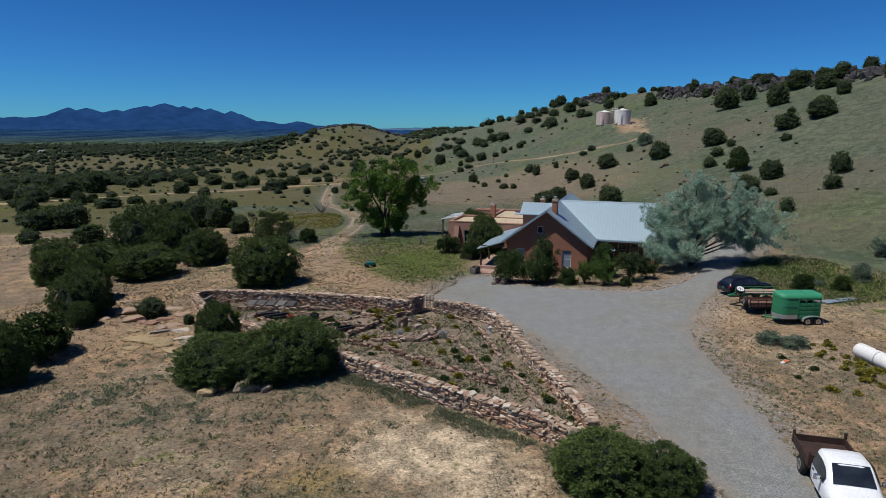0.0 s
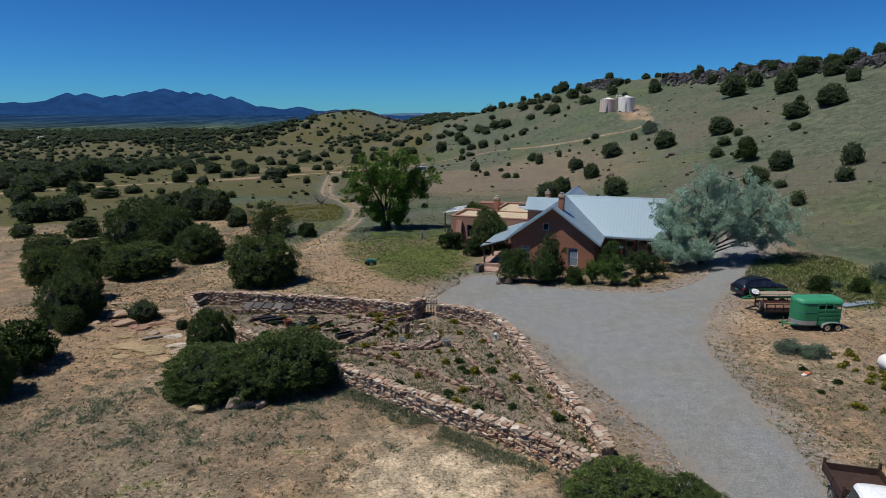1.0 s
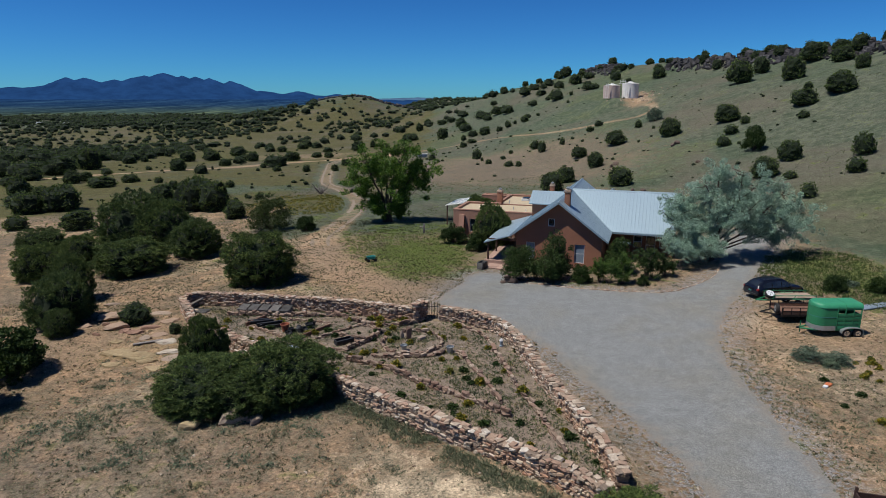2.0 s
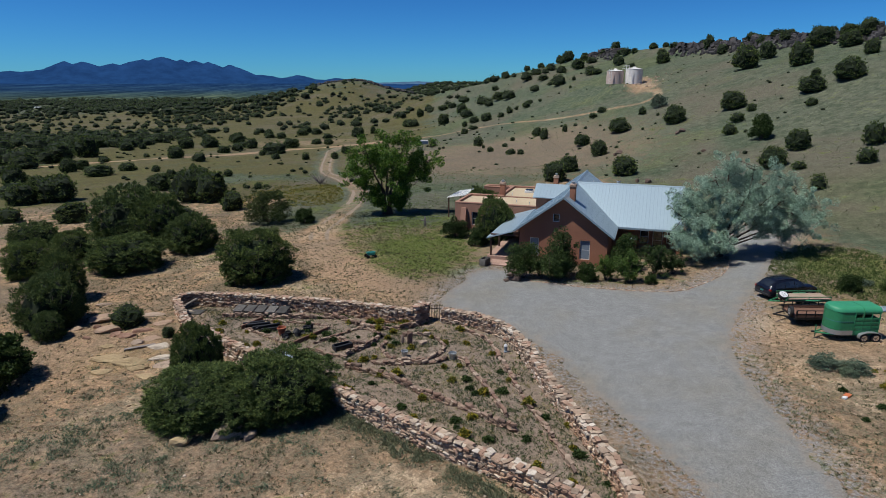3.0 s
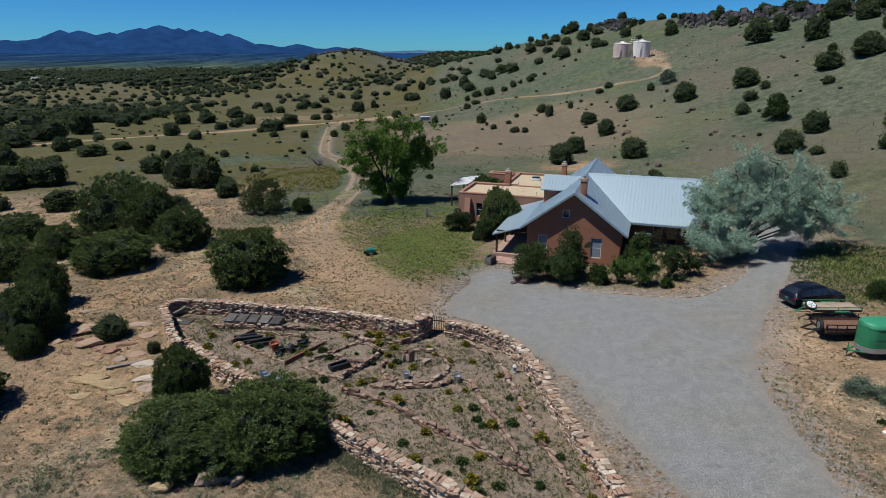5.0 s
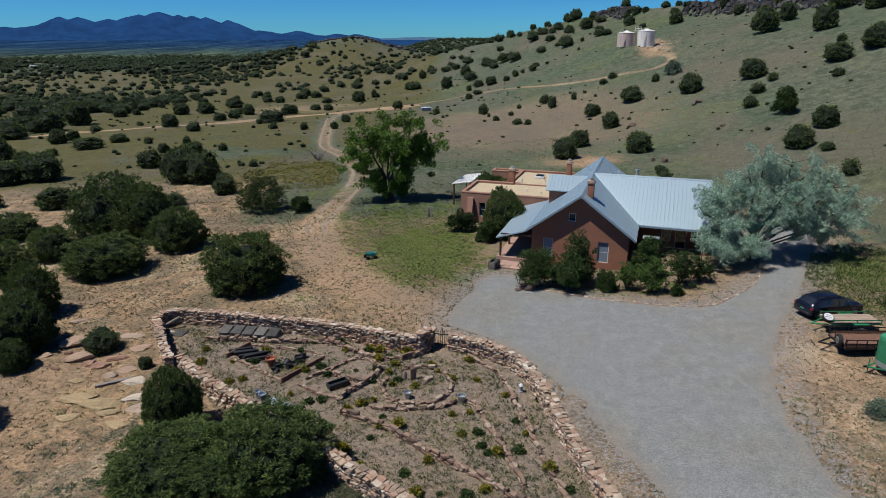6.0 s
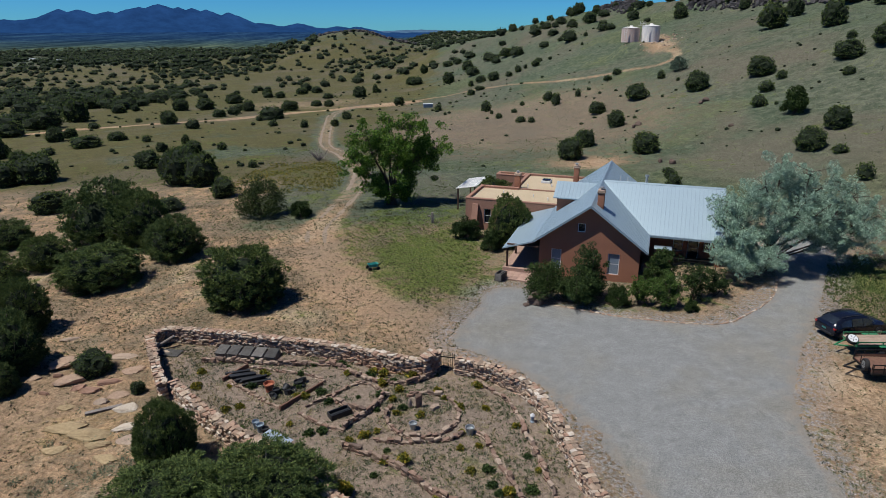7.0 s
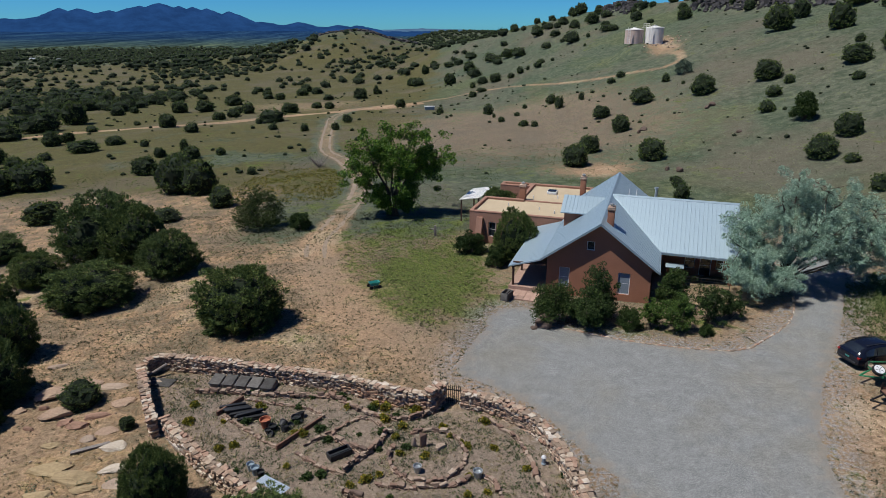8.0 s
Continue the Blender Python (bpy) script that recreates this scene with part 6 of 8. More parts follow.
def stone_wall(label, pts, height, thick, seed, group):
    line = Line(pts)
    r = random.Random(seed)
    x0, y0, _ = line.at(0)
    e = thing("stone_wall", label, "stone wall", (x0, y0, ground_z(x0, y0)), group=group)
    back = e.matrix_basis.inverted()
    items = []
    z, course = -0.12, 0
    while z < height - 0.04:
        top = z > height - 0.26
        h = r.uniform(0.07, 0.11) if top else r.uniform(0.08, 0.16)
        s = r.uniform(-0.2, 0.0)
        while s < line.length:
            l = r.uniform(0.15, 0.40) if top else r.uniform(0.12, 0.34)
            x, y, a = line.at(min(max(s + l / 2, 0.02), line.length - 0.02))
            sag = 0.12 * noise.noise((x * 0.35, y * 0.35, seed)) + r.uniform(-0.025, 0.025)
            off = r.uniform(-0.06, 0.06)
            m = Matrix.Translation((x - math.sin(a) * off, y + math.cos(a) * off, ground_z(x, y) + (z + h / 2) * (1 + sag))) @ Euler((r.uniform(-0.16, 0.16), r.uniform(-0.16, 0.16), a + r.uniform(-0.25, 0.25))).to_matrix().to_4x4()
            m = m @ Matrix.Diagonal((l * r.uniform(0.98, 1.12), thick * (r.uniform(0.85, 1.2) if top else r.uniform(0.9, 1.15)), h * r.uniform(1.0, 1.35), 1))
            if top:
                for side in (-1, 1):
                    push = side * thick * r.uniform(0.18, 0.34)
                    q = Matrix.Translation((x - math.sin(a) * push + r.uniform(-0.06, 0.06), y + math.cos(a) * push, ground_z(x, y) + (z + h / 2) * (1 + sag) + r.uniform(-0.03, 0.03)))
                    q = q @ Euler((r.uniform(-0.16, 0.16), r.uniform(-0.16, 0.16), a + r.uniform(-0.4, 0.4))).to_matrix().to_4x4()
                    q = q @ Matrix.Diagonal((l * r.uniform(0.85, 1.25), thick * r.uniform(0.45, 0.85), h * r.uniform(0.7, 1.3), 1))
                    items.append((s + l / 2, r.choice(CAPSTONES), back @ q))
            else:
                items.append((s + l / 2, r.choice(WALLSTONES), back @ m))
            s += l
        z += h
        course += 1
    items.sort(key=lambda i: -i[0])
    for _, me, m in items[:300]:
        piece("stone", me, e, m)
    if items[300:]:
        join_stones("rubble", [(me, m) for _, me, m in items[300:]], e, "rest of the dry-laid stones")
    # the packed heart of the wall
    bm = bmesh.new()
    rings = []
    n = int(line.length / 0.5) + 1
    for k in range(n + 1):
        x, y, a = line.at(line.length * k / n)
        g, w = ground_z(x, y), thick * 0.33
        rings.append([back @ Vector((x - math.sin(a) * d, y + math.cos(a) * d, g + q)) for d, q in ((-w, -0.2), (w, -0.2), (w, height * 0.86), (-w, height * 0.86))])
    part("core", loft(bm, rings), M_BEDSTONE, e, soft=False)
    return e


def stone_row(label, pts, size, seed, group="garden bed edgings", meshes=None, category="edging", name="bed_edging", layers=1):
    line = Line(pts)
    r = random.Random(seed)
    x0, y0, _ = line.at(0)
    e = thing(name, label, category, (x0, y0, ground_z(x0, y0)), group=group)
    back = e.matrix_basis.inverted()
    for k in range(layers + (name == "bed_edging")):
        s = r.uniform(0, 0.2)
        while s < line.length:
            l = r.uniform(0.4, 1.3) * size
            x, y, a = line.at(s + l / 2)
            h = r.uniform(0.22, 0.5) * size
            m = Matrix.Translation((x + r.uniform(-0.05, 0.05), y + r.uniform(-0.05, 0.05), ground_z(x, y) + h * (0.28 + 0.85 * k))) @ Euler((r.uniform(-0.2, 0.2), r.uniform(-0.2, 0.2), a + r.uniform(-0.3, 0.3))).to_matrix().to_4x4()
            piece("stone", r.choice(meshes or BEDSTONES), e, back @ m @ Matrix.Diagonal((l * 1.15, r.uniform(0.4, 0.75) * size, h * 1.2, 1)))
            s += l * r.uniform(0.85, 1.12)
    return e


# the walled garden
G = "walls of the garden"
stone_wall("long dry-stone garden wall of mixed red and tan sandstone", [(-15.4, 41.0), (-13.6, 39.1), (-11.6, 37.3), (-9.4, 35.6), (-5.8, 32.5), (-4, 31.0), (-2.6, 29.9), (-0.7, 28.3), (0.9, 27.3), (2.3, 26.2), (3.5, 25.1), (4.5, 24.2), (5.4, 23.2)], 1.02, 0.46, 1, G)
stone_wall("dry-stone garden wall with pale cap stones beside the drive", [(-0.6, 43.0), (0.9, 42.4), (2.3, 41.4), (3.25, 40.2), (3.75, 38.6), (4.3, 36.0), (4.8, 33.1), (5.45, 30.0), (5.85, 28.0), (6.2, 25.7), (6.3, 24.2)], 0.92, 0.46, 2, G)
stone_wall("dry-stone garden wall at the back of the beds", [(-19.1, 46.9), (-18.2, 47.5), (-15, 46.8), (-11.2, 45.8), (-7.4, 44.6), (-4.2, 43.2), (-2.5, 42.7)], 1.0, 0.44, 3, G)
stone_wall("short dry-stone garden wall with an open end", [(-19.2, 46.4), (-17.5, 43.4), (-15.9, 40.7)], 1.05, 0.44, 4, G)
stone_wall("curved end of a dry-stone garden wall by the gate", [(-2.4, 42.6), (-1.9, 43.1), (-1.65, 43.5)], 1.22, 0.55, 5, G)


def build_gate():
    g = thing("garden_gate", "black iron bar gate between the stone wall ends", "gate", (-1.55, 43.35, ground_z(-1.2, 43.2)), -12)
    for z in (0.2, 0.85):
        part("rail", B((0, -0.02, z), (0.92, 0.02, z + 0.04)), M_IRON, g, soft=False)
    for k in range(9):
        x = 0.03 + k * 0.108
        bm = tube(bmesh.new(), (x, 0, 0.06), (x, 0, 1.05 + 0.05 * (k % 2)), 0.014, n=6)
        tube(bm, (x, 0, 1.05 + 0.05 * (k % 2)), (x, 0, 1.14 + 0.05 * (k % 2)), 0.022, 0.002, n=6)
        part("bar", bm, M_IRON, g)
    part("post", B((-0.09, -0.05, -0.1), (0, 0.05, 1.2), 0.01), M_TIMBER, g)
    part("post", B((0.93, -0.05, -0.1), (1.02, 0.05, 0.75), 0.01, pose(0, 0, 0, 0, 0, 0)), M_PALESTONE, g)


build_gate()
stone_row("low curving row of reddish stones round the back bed", [(-15.5, 44.7), (-13.1, 44.5), (-10.4, 44.1), (-7.6, 43.8), (-6.0, 42.6), (-4.2, 41.8), (-2.8, 41.9), (-1.9, 42.6)], 0.34, 11, layers=2)
stone_row("stone edging of a bed filled with black planters", [(-13.2, 42.5), (-11.3, 41.0), (-9.5, 39.6)], 0.26, 12)
stone_row("broken stone edging behind the planter bed", [(-12.4, 43.9), (-10.6, 43.4), (-8.8, 42.9), (-7.8, 42.1)], 0.22, 13)
stone_row("double row of reddish stones round a raised bed", [(-8.6, 39.3), (-7.4, 38.3), (-6.1, 37.6)], 0.3, 14)
stone_row("low stone steps of a raised bed", [(-8.4, 39.6), (-7.1, 40.7), (-5.7, 41.9), (-4.4, 41.0)], 0.26, 15)
stone_row("stacked stones at the front of a raised bed", [(-7.2, 40.5), (-6.0, 39.6), (-5.0, 39.2), (-4.3, 40.7)], 0.34, 16, layers=2)
stone_row("stones at the corner of a raised bed", [(-6.1, 37.7), (-5.6, 38.5), (-5.0, 39.2)], 0.32, 17, layers=2)
ring = [(-2.28 + 1.78 * math.cos(a * math.pi / 8), 39.0 + 1.85 * math.sin(a * math.pi / 8)) for a in range(-9, 6)]
stone_row("ring of reddish stones round a circular bed", ring, 0.34, 18)
stone_row("line of stones between terraces", [(-6.0, 36.5), (-3.7, 35.3), (-1.3, 33.2), (0.5, 31.9), (1.8, 30.6), (2.6, 30.0)], 0.36, 19, layers=2)
stone_row("line of stones between terraces", [(-4.6, 37.0), (-3.0, 36.8), (-1.2, 36.9), (-0.4, 37.4)], 0.34, 20)
stone_row("short angled row of stones", [(0.2, 37.5), (0.7, 37.2), (1.0, 36.0), (1.8, 33.6), (2.4, 31.3)], 0.38, 21)
stone_row("line of upright stones along the wall path", [(0.4, 42.0), (1.5, 40.9), (2.2, 39.8), (2.7, 37.1), (3.1, 34.9), (3.5, 32.4), (3.9, 31.0), (4.3, 29.0), (4.7, 27.0)], 0.36, 22)
stone_row("border of small pale stones along the gravel", [(5.0, 53.7), (6.6, 52.9), (9.9, 51.0), (13.1, 49.8), (16.7, 49.2), (18.8, 50.5), (22.0, 53.4), (24.1, 57.1)], 0.22, 23, group="", meshes=CAPSTONES, name="stone_border", category="border")


def boulder(label, x, y, sx, sy, sz, turn, me, name="boulder", group="boulders", tip=0.0):
    e = new(name, me)
    e.matrix_basis = Matrix.LocRotScale((x, y, ground_z(x, y) + sz * (0.24 if sz > 0.6 else 0.07)), Euler((tip, 0, turn)), (sx, sy, sz))
    return tagged(e, label, "rock", group)


boulder("tan sandstone boulder on bare ground", -11.9, 29.3, 1.05, 0.8, 0.62, 0.3, YELLOWSTONES[0])
boulder("grey weathered sandstone boulder under the juniper", -9.9, 29.9, 1.9, 1.0, 0.85, 0.25, rock_mesh(491, M_PALESTONE))
boulder("grey weathered sandstone boulder under the juniper", -9.0, 29.9, 1.1, 0.7, 0.6, 1.2, rock_mesh(492, M_PALESTONE))
pile = thing("rock_pile", "dark reddish layered rocks piled at the edge of the gravel", "rock", (5.2, 53.1, ground_z(5.2, 53.1)), 8)
for q, (x, y, z, a, b, c, turn) in enumerate(((0.0, 0.0, 0.22, 1.45, 1.0, 0.5, 0.1), (-0.35, 0.05, 0.55, 0.75, 0.8, 0.34, 0.5), (0.4, 0.0, 0.58, 0.8, 0.75, 0.38, -0.3), (0.05, 0.1, 0.85, 0.9, 0.7, 0.26, 0.15), (-0.75, -0.1, 0.12, 0.5, 0.5, 0.3, 0.8))):
    piece("rock", rock_mesh(495 + q, M_DARKROCK), pile, Matrix.LocRotScale((x, y, z), Euler((0.08 * (q - 2), 0.06 * (2 - q), turn)), (a, b, c)))
boulder("upright reddish slab in the circular bed", -2.5, 39.7, 0.38, 0.2, 1.1, 0.4, BEDSTONES[1])
boulder("upright pale slab in the circular bed", -2.95, 39.6, 0.25, 0.14, 0.9, 0.1, SLABSTONES[0])
boulder("rounded grey stone in the circular bed", -1.7, 39.5, 0.65, 0.5, 0.6, 0.7, SLABSTONES[3])
# sandstone breaking out of the ground beside the garden
ledges = [(-23.6, 44.7, 2.2, 1.9, 0.75, 0), (-22.1, 42.8, 1.9, 1.3, 0.7, 0), (-20.5, 41.8, 1.5, 0.9, 0.5, 1), (-19.9, 42.6, 1.7, 1.0, 0.5, 1), (-21.3, 42.1, 1.0, 0.8, 0.5, 1), (-25.9, 46.1, 1.7, 1.0, 0.6, 2), (-22.2, 46.0, 2.0, 1.3, 0.4, 0),
          (-20.6, 45.6, 2.2, 1.3, 0.3, 2), (-19.0, 43.9, 1.6, 1.1, 0.35, 0), (-19.2, 40.6, 0.9, 0.6, 0.55, 2), (-17.6, 40.0, 1.6, 1.3, 0.35, 3), (-16.7, 38.4, 1.7, 1.2, 0.35, 3), (-16.2, 37.4, 1.3, 1.2, 0.35, 2), (-18.6, 41.3, 1.4, 0.9, 0.3, 0), (-25.2, 48.2, 1.6, 0.9, 0.4, 2),
          (-18.2, 46.0, 1.2, 0.8, 0.3, 2), (-24.4, 43.2, 0.9, 0.7, 0.45, 0), (-23.2, 43.4, 0.7, 0.6, 0.5, 1), (-21.2, 43.9, 0.9, 0.6, 0.4, 0), (-22.9, 41.6, 0.8, 0.5, 0.4, 1)]
KINDS = [[rock_mesh(q, m) for q in seeds] for m, seeds in ((M_PINKROCK, (480, 481, 482)), (M_REDROCK, (483, 484)), (M_PALESTONE, (485, 486, 487)), (M_WHITEROCK, (488, 489)))]
TONES = ("pink", "red", "tan", "whitish")
for i, (x, y, a, b, c, k) in enumerate(ledges):
    boulder("weathered " + TONES[k] + " sandstone breaking out of bare ground", x, y, a * 0.88, b * 0.85, c * 0.9, turns.uniform(-0.5, 0.5), KINDS[k][i % len(KINDS[k])], "sandstone_ledge", "sandstone ledges", turns.uniform(-0.12, 0.12))
for i, (x, y, a, b, c) in enumerate([(-19.9, 38.4, 2.2, 1.5, 0.5), (-18.2, 37.8, 2.3, 1.3, 0.55), (-19.3, 36.7, 1.5, 0.9, 0.4), (-17.4, 37.0, 1.2, 0.8, 0.35), (-16.6, 36.0, 1.4, 1.0, 0.3), (-20.8, 40.2, 1.0, 0.7, 0.3)]):
    boulder("flat yellow sandstone slab in bare ground", x, y, a, b, c, turns.uniform(-0.4, 0.4), YELLOWSTONES[i % 4], "sandstone_slab", "yellow sandstone slabs", turns.uniform(-0.1, 0.1))
plank = thing("grey_plank", "weathered grey plank lying on bare ground", "plank", (-18.7, 39.9, ground_z(-18.7, 39.9)), 28)
part("board", B((-0.85, -0.12, 0.05), (0.85, 0.12, 0.12), 0.01), M_GREYTIMBER, plank)
for x, y, s in ((40.5, 82, 0.9), (30.5, 99.5, 1.4), (29.2, 101, 1.1), (33.6, 128, 1.5), (32.6, 127, 1.2), (47.0, 132, 1.6), (45.8, 131, 1.2), (41, 57, 1.5), (43.5, 112, 0.9)):
    boulder("dark lava boulder on the slope", x, y, s * 0.9, s * 0.75, s * 0.7, x, rock_mesh(int(x * 7), M_DARKROCK), "lava_boulder", "boulders on the slope")


def rimrock():
    """The broken dark ledge along the top of the slope, in lengths."""
    r = random.Random(77)
    lengths = [(150, 192), (192, 232), (232, 262), (300, 332)]
    for a, b in lengths:
        items = []
        for k in range(int((b - a) * 4.6)):
            y = r.uniform(a, b)
            edge = float(rim_x(y))
            d = r.uniform(-5.5, 3.0)
            x = edge + d
            s = r.uniform(0.7, 2.0) * (1.25 if -3 < d < 1.5 else 0.8)
            z = ground_z(x, y) + s * 0.2 + (0.7 * r.random() if -2 < d < 2 else 0)
            items.append((r.choice(LAVASTONES), Matrix.LocRotScale((x, y, z), Euler((r.uniform(-0.4, 0.4), r.uniform(-0.4, 0.4), r.uniform(0, 6.3))), (s, s * r.uniform(0.7, 1.2), s * r.uniform(0.6, 1.1)))))
        o = join_stones("rimrock", items, None, "broken dark lava ledge along the top of the slope")
        tagged(o, "", "rock ledge", "rim ledges")


rimrock()


def knoll_rocks():
    r = random.Random(78)
    items = []
    while len(items) < 330:
        x, y = r.uniform(-150, -38), 778 + r.gauss(0, 9)
        if patchy(x, y, 16, 0.12, 61) > 0:
            q = r.uniform(1.4, 4.2)
            items.append((r.choice(LAVASTONES), Matrix.LocRotScale((x, y, ground_z(x, y) + q * 0.15), Euler((r.uniform(-0.4, 0.4), r.uniform(-0.4, 0.4), r.uniform(0, 6.3))), (q, q, q * r.uniform(0.5, 1.0)))))
    tagged(join_stones("knoll_rocks", items, None, "dark rocks breaking out along the top of the knoll"), "", "rock ledge", "rim ledges")


knoll_rocks()
rubble = random.Random(88)
items = []
for k in range(150):
    x, y = 61.5 + rubble.gauss(0, 3.2), 211 + rubble.gauss(0, 5)
    if math.hypot(x - 57, y - 212) > 4.5:
        s = rubble.uniform(0.3, 1.0)
        items.append((rubble.choice(SLABSTONES), Matrix.LocRotScale((x, y, ground_z(x, y)), Euler((rubble.uniform(-1, 1), 0, rubble.uniform(0, 6))), (s, s, s * 0.7))))
join_stones("tank_rubble", items, None, "pale broken rock round the water tanks")["category"] = "rubble"


# ---- water tanks on the slope ----
def water_tank(label, x, y, r, h, material, ladder):
    z = ground_z(x, y) - 0.1
    t = thing("water_tank", label, "water tank", (x, y, z), group="water tanks")
    part("shell", lathe(bmesh.new(), [(r, 0), (r, h), (r + 0.06, h + 0.02), (r + 0.06, h + 0.08), (r, h + 0.1)], 40), material, t)
    part("roof", lathe(bmesh.new(), [(r + 0.02, h + 0.1), (0.5, h + 0.55), (0.5, h + 0.75), (0.3, h + 0.85)], 40), M_WHITETANK, t, "white cone roof with a hatch")
    lad = part("ladder", tube(tube(bmesh.new(), (-0.35 + ladder, -r - 0.25, 0), (-0.35 + ladder, -r - 0.25, h + 0.7), 0.06, n=6), (0.35 + ladder, -r - 0.25, 0), (0.35 + ladder, -r - 0.25, h + 0.7), 0.06, n=6), M_WHITETANK, t)
    for k in range(int(h / 0.5) + 1):
        part("rung", tube(bmesh.new(), (-0.35 + ladder, -r - 0.25, 0.3 + k * 0.5), (0.35 + ladder, -r - 0.25, 0.3 + k * 0.5), 0.04, n=6), M_WHITETANK, lad)
    return t


water_tank("white cylindrical steel water tank on a levelled pad", 59.9, 212.0, 2.65, 4.6, M_WHITETANK, -2.0)
tk = water_tank("faded pinkish steel water tank on a levelled pad", 54.3, 213.5, 2.7, 4.0, M_PINKTANK, -2.3)
plat = part("platform", B((2.2, -1.4, 4.7), (4.0, 0.2, 4.8)), M_WHITETANK, tk, "white steel platform with a rail", soft=False)
for x in (2.25, 3.1, 3.95):
    part("rail_post", tube(bmesh.new(), (x, -1.35, 4.8), (x, -1.35, 5.8), 0.05, n=6), M_WHITETANK, plat)
for z in (5.3, 5.8):
    part("rail", tube(bmesh.new(), (2.2, -1.35, z), (4.0, -1.35, z), 0.05, n=6), M_WHITETANK, plat)


# ---- odds and ends in the garden ----
def stack(label, x, y, n, l, w, turn, name="black_planter_stack"):
    t = thing(name, label, "planters", (x, y, ground_z(x, y)), turn, "planters in the bed")
    r = random.Random(int(abs(x) * 100))
    for k in range(n):
        part("tray", B((-l / 2, -w / 2 + k * 0.0, 0.13 * k), (l / 2, w / 2, 0.13 * k + 0.11), 0.02, pose(r.uniform(-0.08, 0.08), r.uniform(-0.05, 0.05), 0, 0, 0, r.uniform(-6, 6))), M_BLACKPLASTIC, t)
    return t


for x, y, n, turn in ((-12.75, 43.1, 2, 14), (-12.5, 42.85, 2, 12), (-12.25, 42.6, 3, 17), (-11.95, 42.5, 2, 20), (-11.65, 42.25, 3, 24), (-11.3, 42.05, 2, 22)):
    stack("long black plastic planters lying piled in the bed", x, y, n, 1.35, 0.17, turn)


def pot(label, x, y, r, h, material, tip=0.0, name="plant_pot", group="pots in the garden"):
    bm = lathe(bmesh.new(), [(r * 0.72, 0), (r, h * 0.85), (r * 1.12, h * 0.86), (r * 1.12, h), (r * 0.98, h), (r * 0.9, h * 0.7), (r * 0.3, h * 0.68)], 18)
    me = smooth(mesh_of(name, bm))
    me.materials.append(material)
    o = new(name, me)
    o.matrix_basis = Matrix.LocRotScale((x, y, ground_z(x, y) - 0.01), Euler((tip, 0, x)), None)
    return tagged(o, label, "pot", group)


pot("terracotta pot in the planter bed", -10.55, 41.4, 0.26, 0.5, M_TERRACOTTA)
for i, (x, y, r, h) in enumerate([(-10.1, 41.1, 0.22, 0.35), (-9.8, 41.4, 0.26, 0.4), (-10.0, 40.8, 0.2, 0.3), (-9.5, 41.0, 0.24, 0.32), (-9.1, 41.8, 0.28, 0.36), (-8.8, 41.6, 0.22, 0.3), (-9.3, 41.5, 0.2, 0.3), (-8.9, 42.1, 0.25, 0.34), (-10.3, 40.9, 0.18, 0.26)]):
    pot("black plastic nursery pot in the bed", x, y, r * 0.8, h * 0.9, M_BLACKPLASTIC, (0.0, 1.3, -0.9, 0.4)[i % 4])
pot("galvanised tub standing in the garden", -2.7, 37.9, 0.18, 0.36, M_GALV)
pot("galvanised tub standing in the garden", 0.0, 37.5, 0.2, 0.42, M_GALV)
pot("blue-grey bucket standing by the wall", -10.3, 38.1, 0.16, 0.4, M_BLUEGREY)
pot("blue-grey bucket standing by the wall", -10.0, 37.8, 0.18, 0.42, M_BLUEGREY)
pot("black bucket standing by the wall", -9.7, 37.6, 0.16, 0.36, M_BLACKPLASTIC)


def trough(label, x, y, l, w, h, turn, material, name="planter_trough"):
    t = thing(name, label, "planter", (x, y, ground_z(x, y)), turn)
    part("base", B((-l / 2, -w / 2, 0), (l / 2, w / 2, 0.06), 0.01), material, t)
    for lo, hi in (((-l / 2, -w / 2), (l / 2, -w / 2 + 0.05)), ((-l / 2, w / 2 - 0.05), (l / 2, w / 2)), ((-l / 2, -w / 2 + 0.05), (-l / 2 + 0.05, w / 2 - 0.05)), ((l / 2 - 0.05, -w / 2 + 0.05), (l / 2, w / 2 - 0.05))):
        part("side", B((*lo, 0.06), (*hi, h), 0.01), material, t)
    part("slat", B((-l / 2 + 0.05, -0.06, h - 0.12), (l / 2 - 0.05, 0.06, h - 0.08)), material, t)
    return t


trough("open black trough lying in the raised bed", -6.4, 39.0, 1.1, 0.5, 0.3, 35, M_BLACKPLASTIC)
trough("dark grey stone trough at the end of the porch", 3.1, 58.4, 1.0, 0.6, 0.65, 60, M_GREYSLAB)


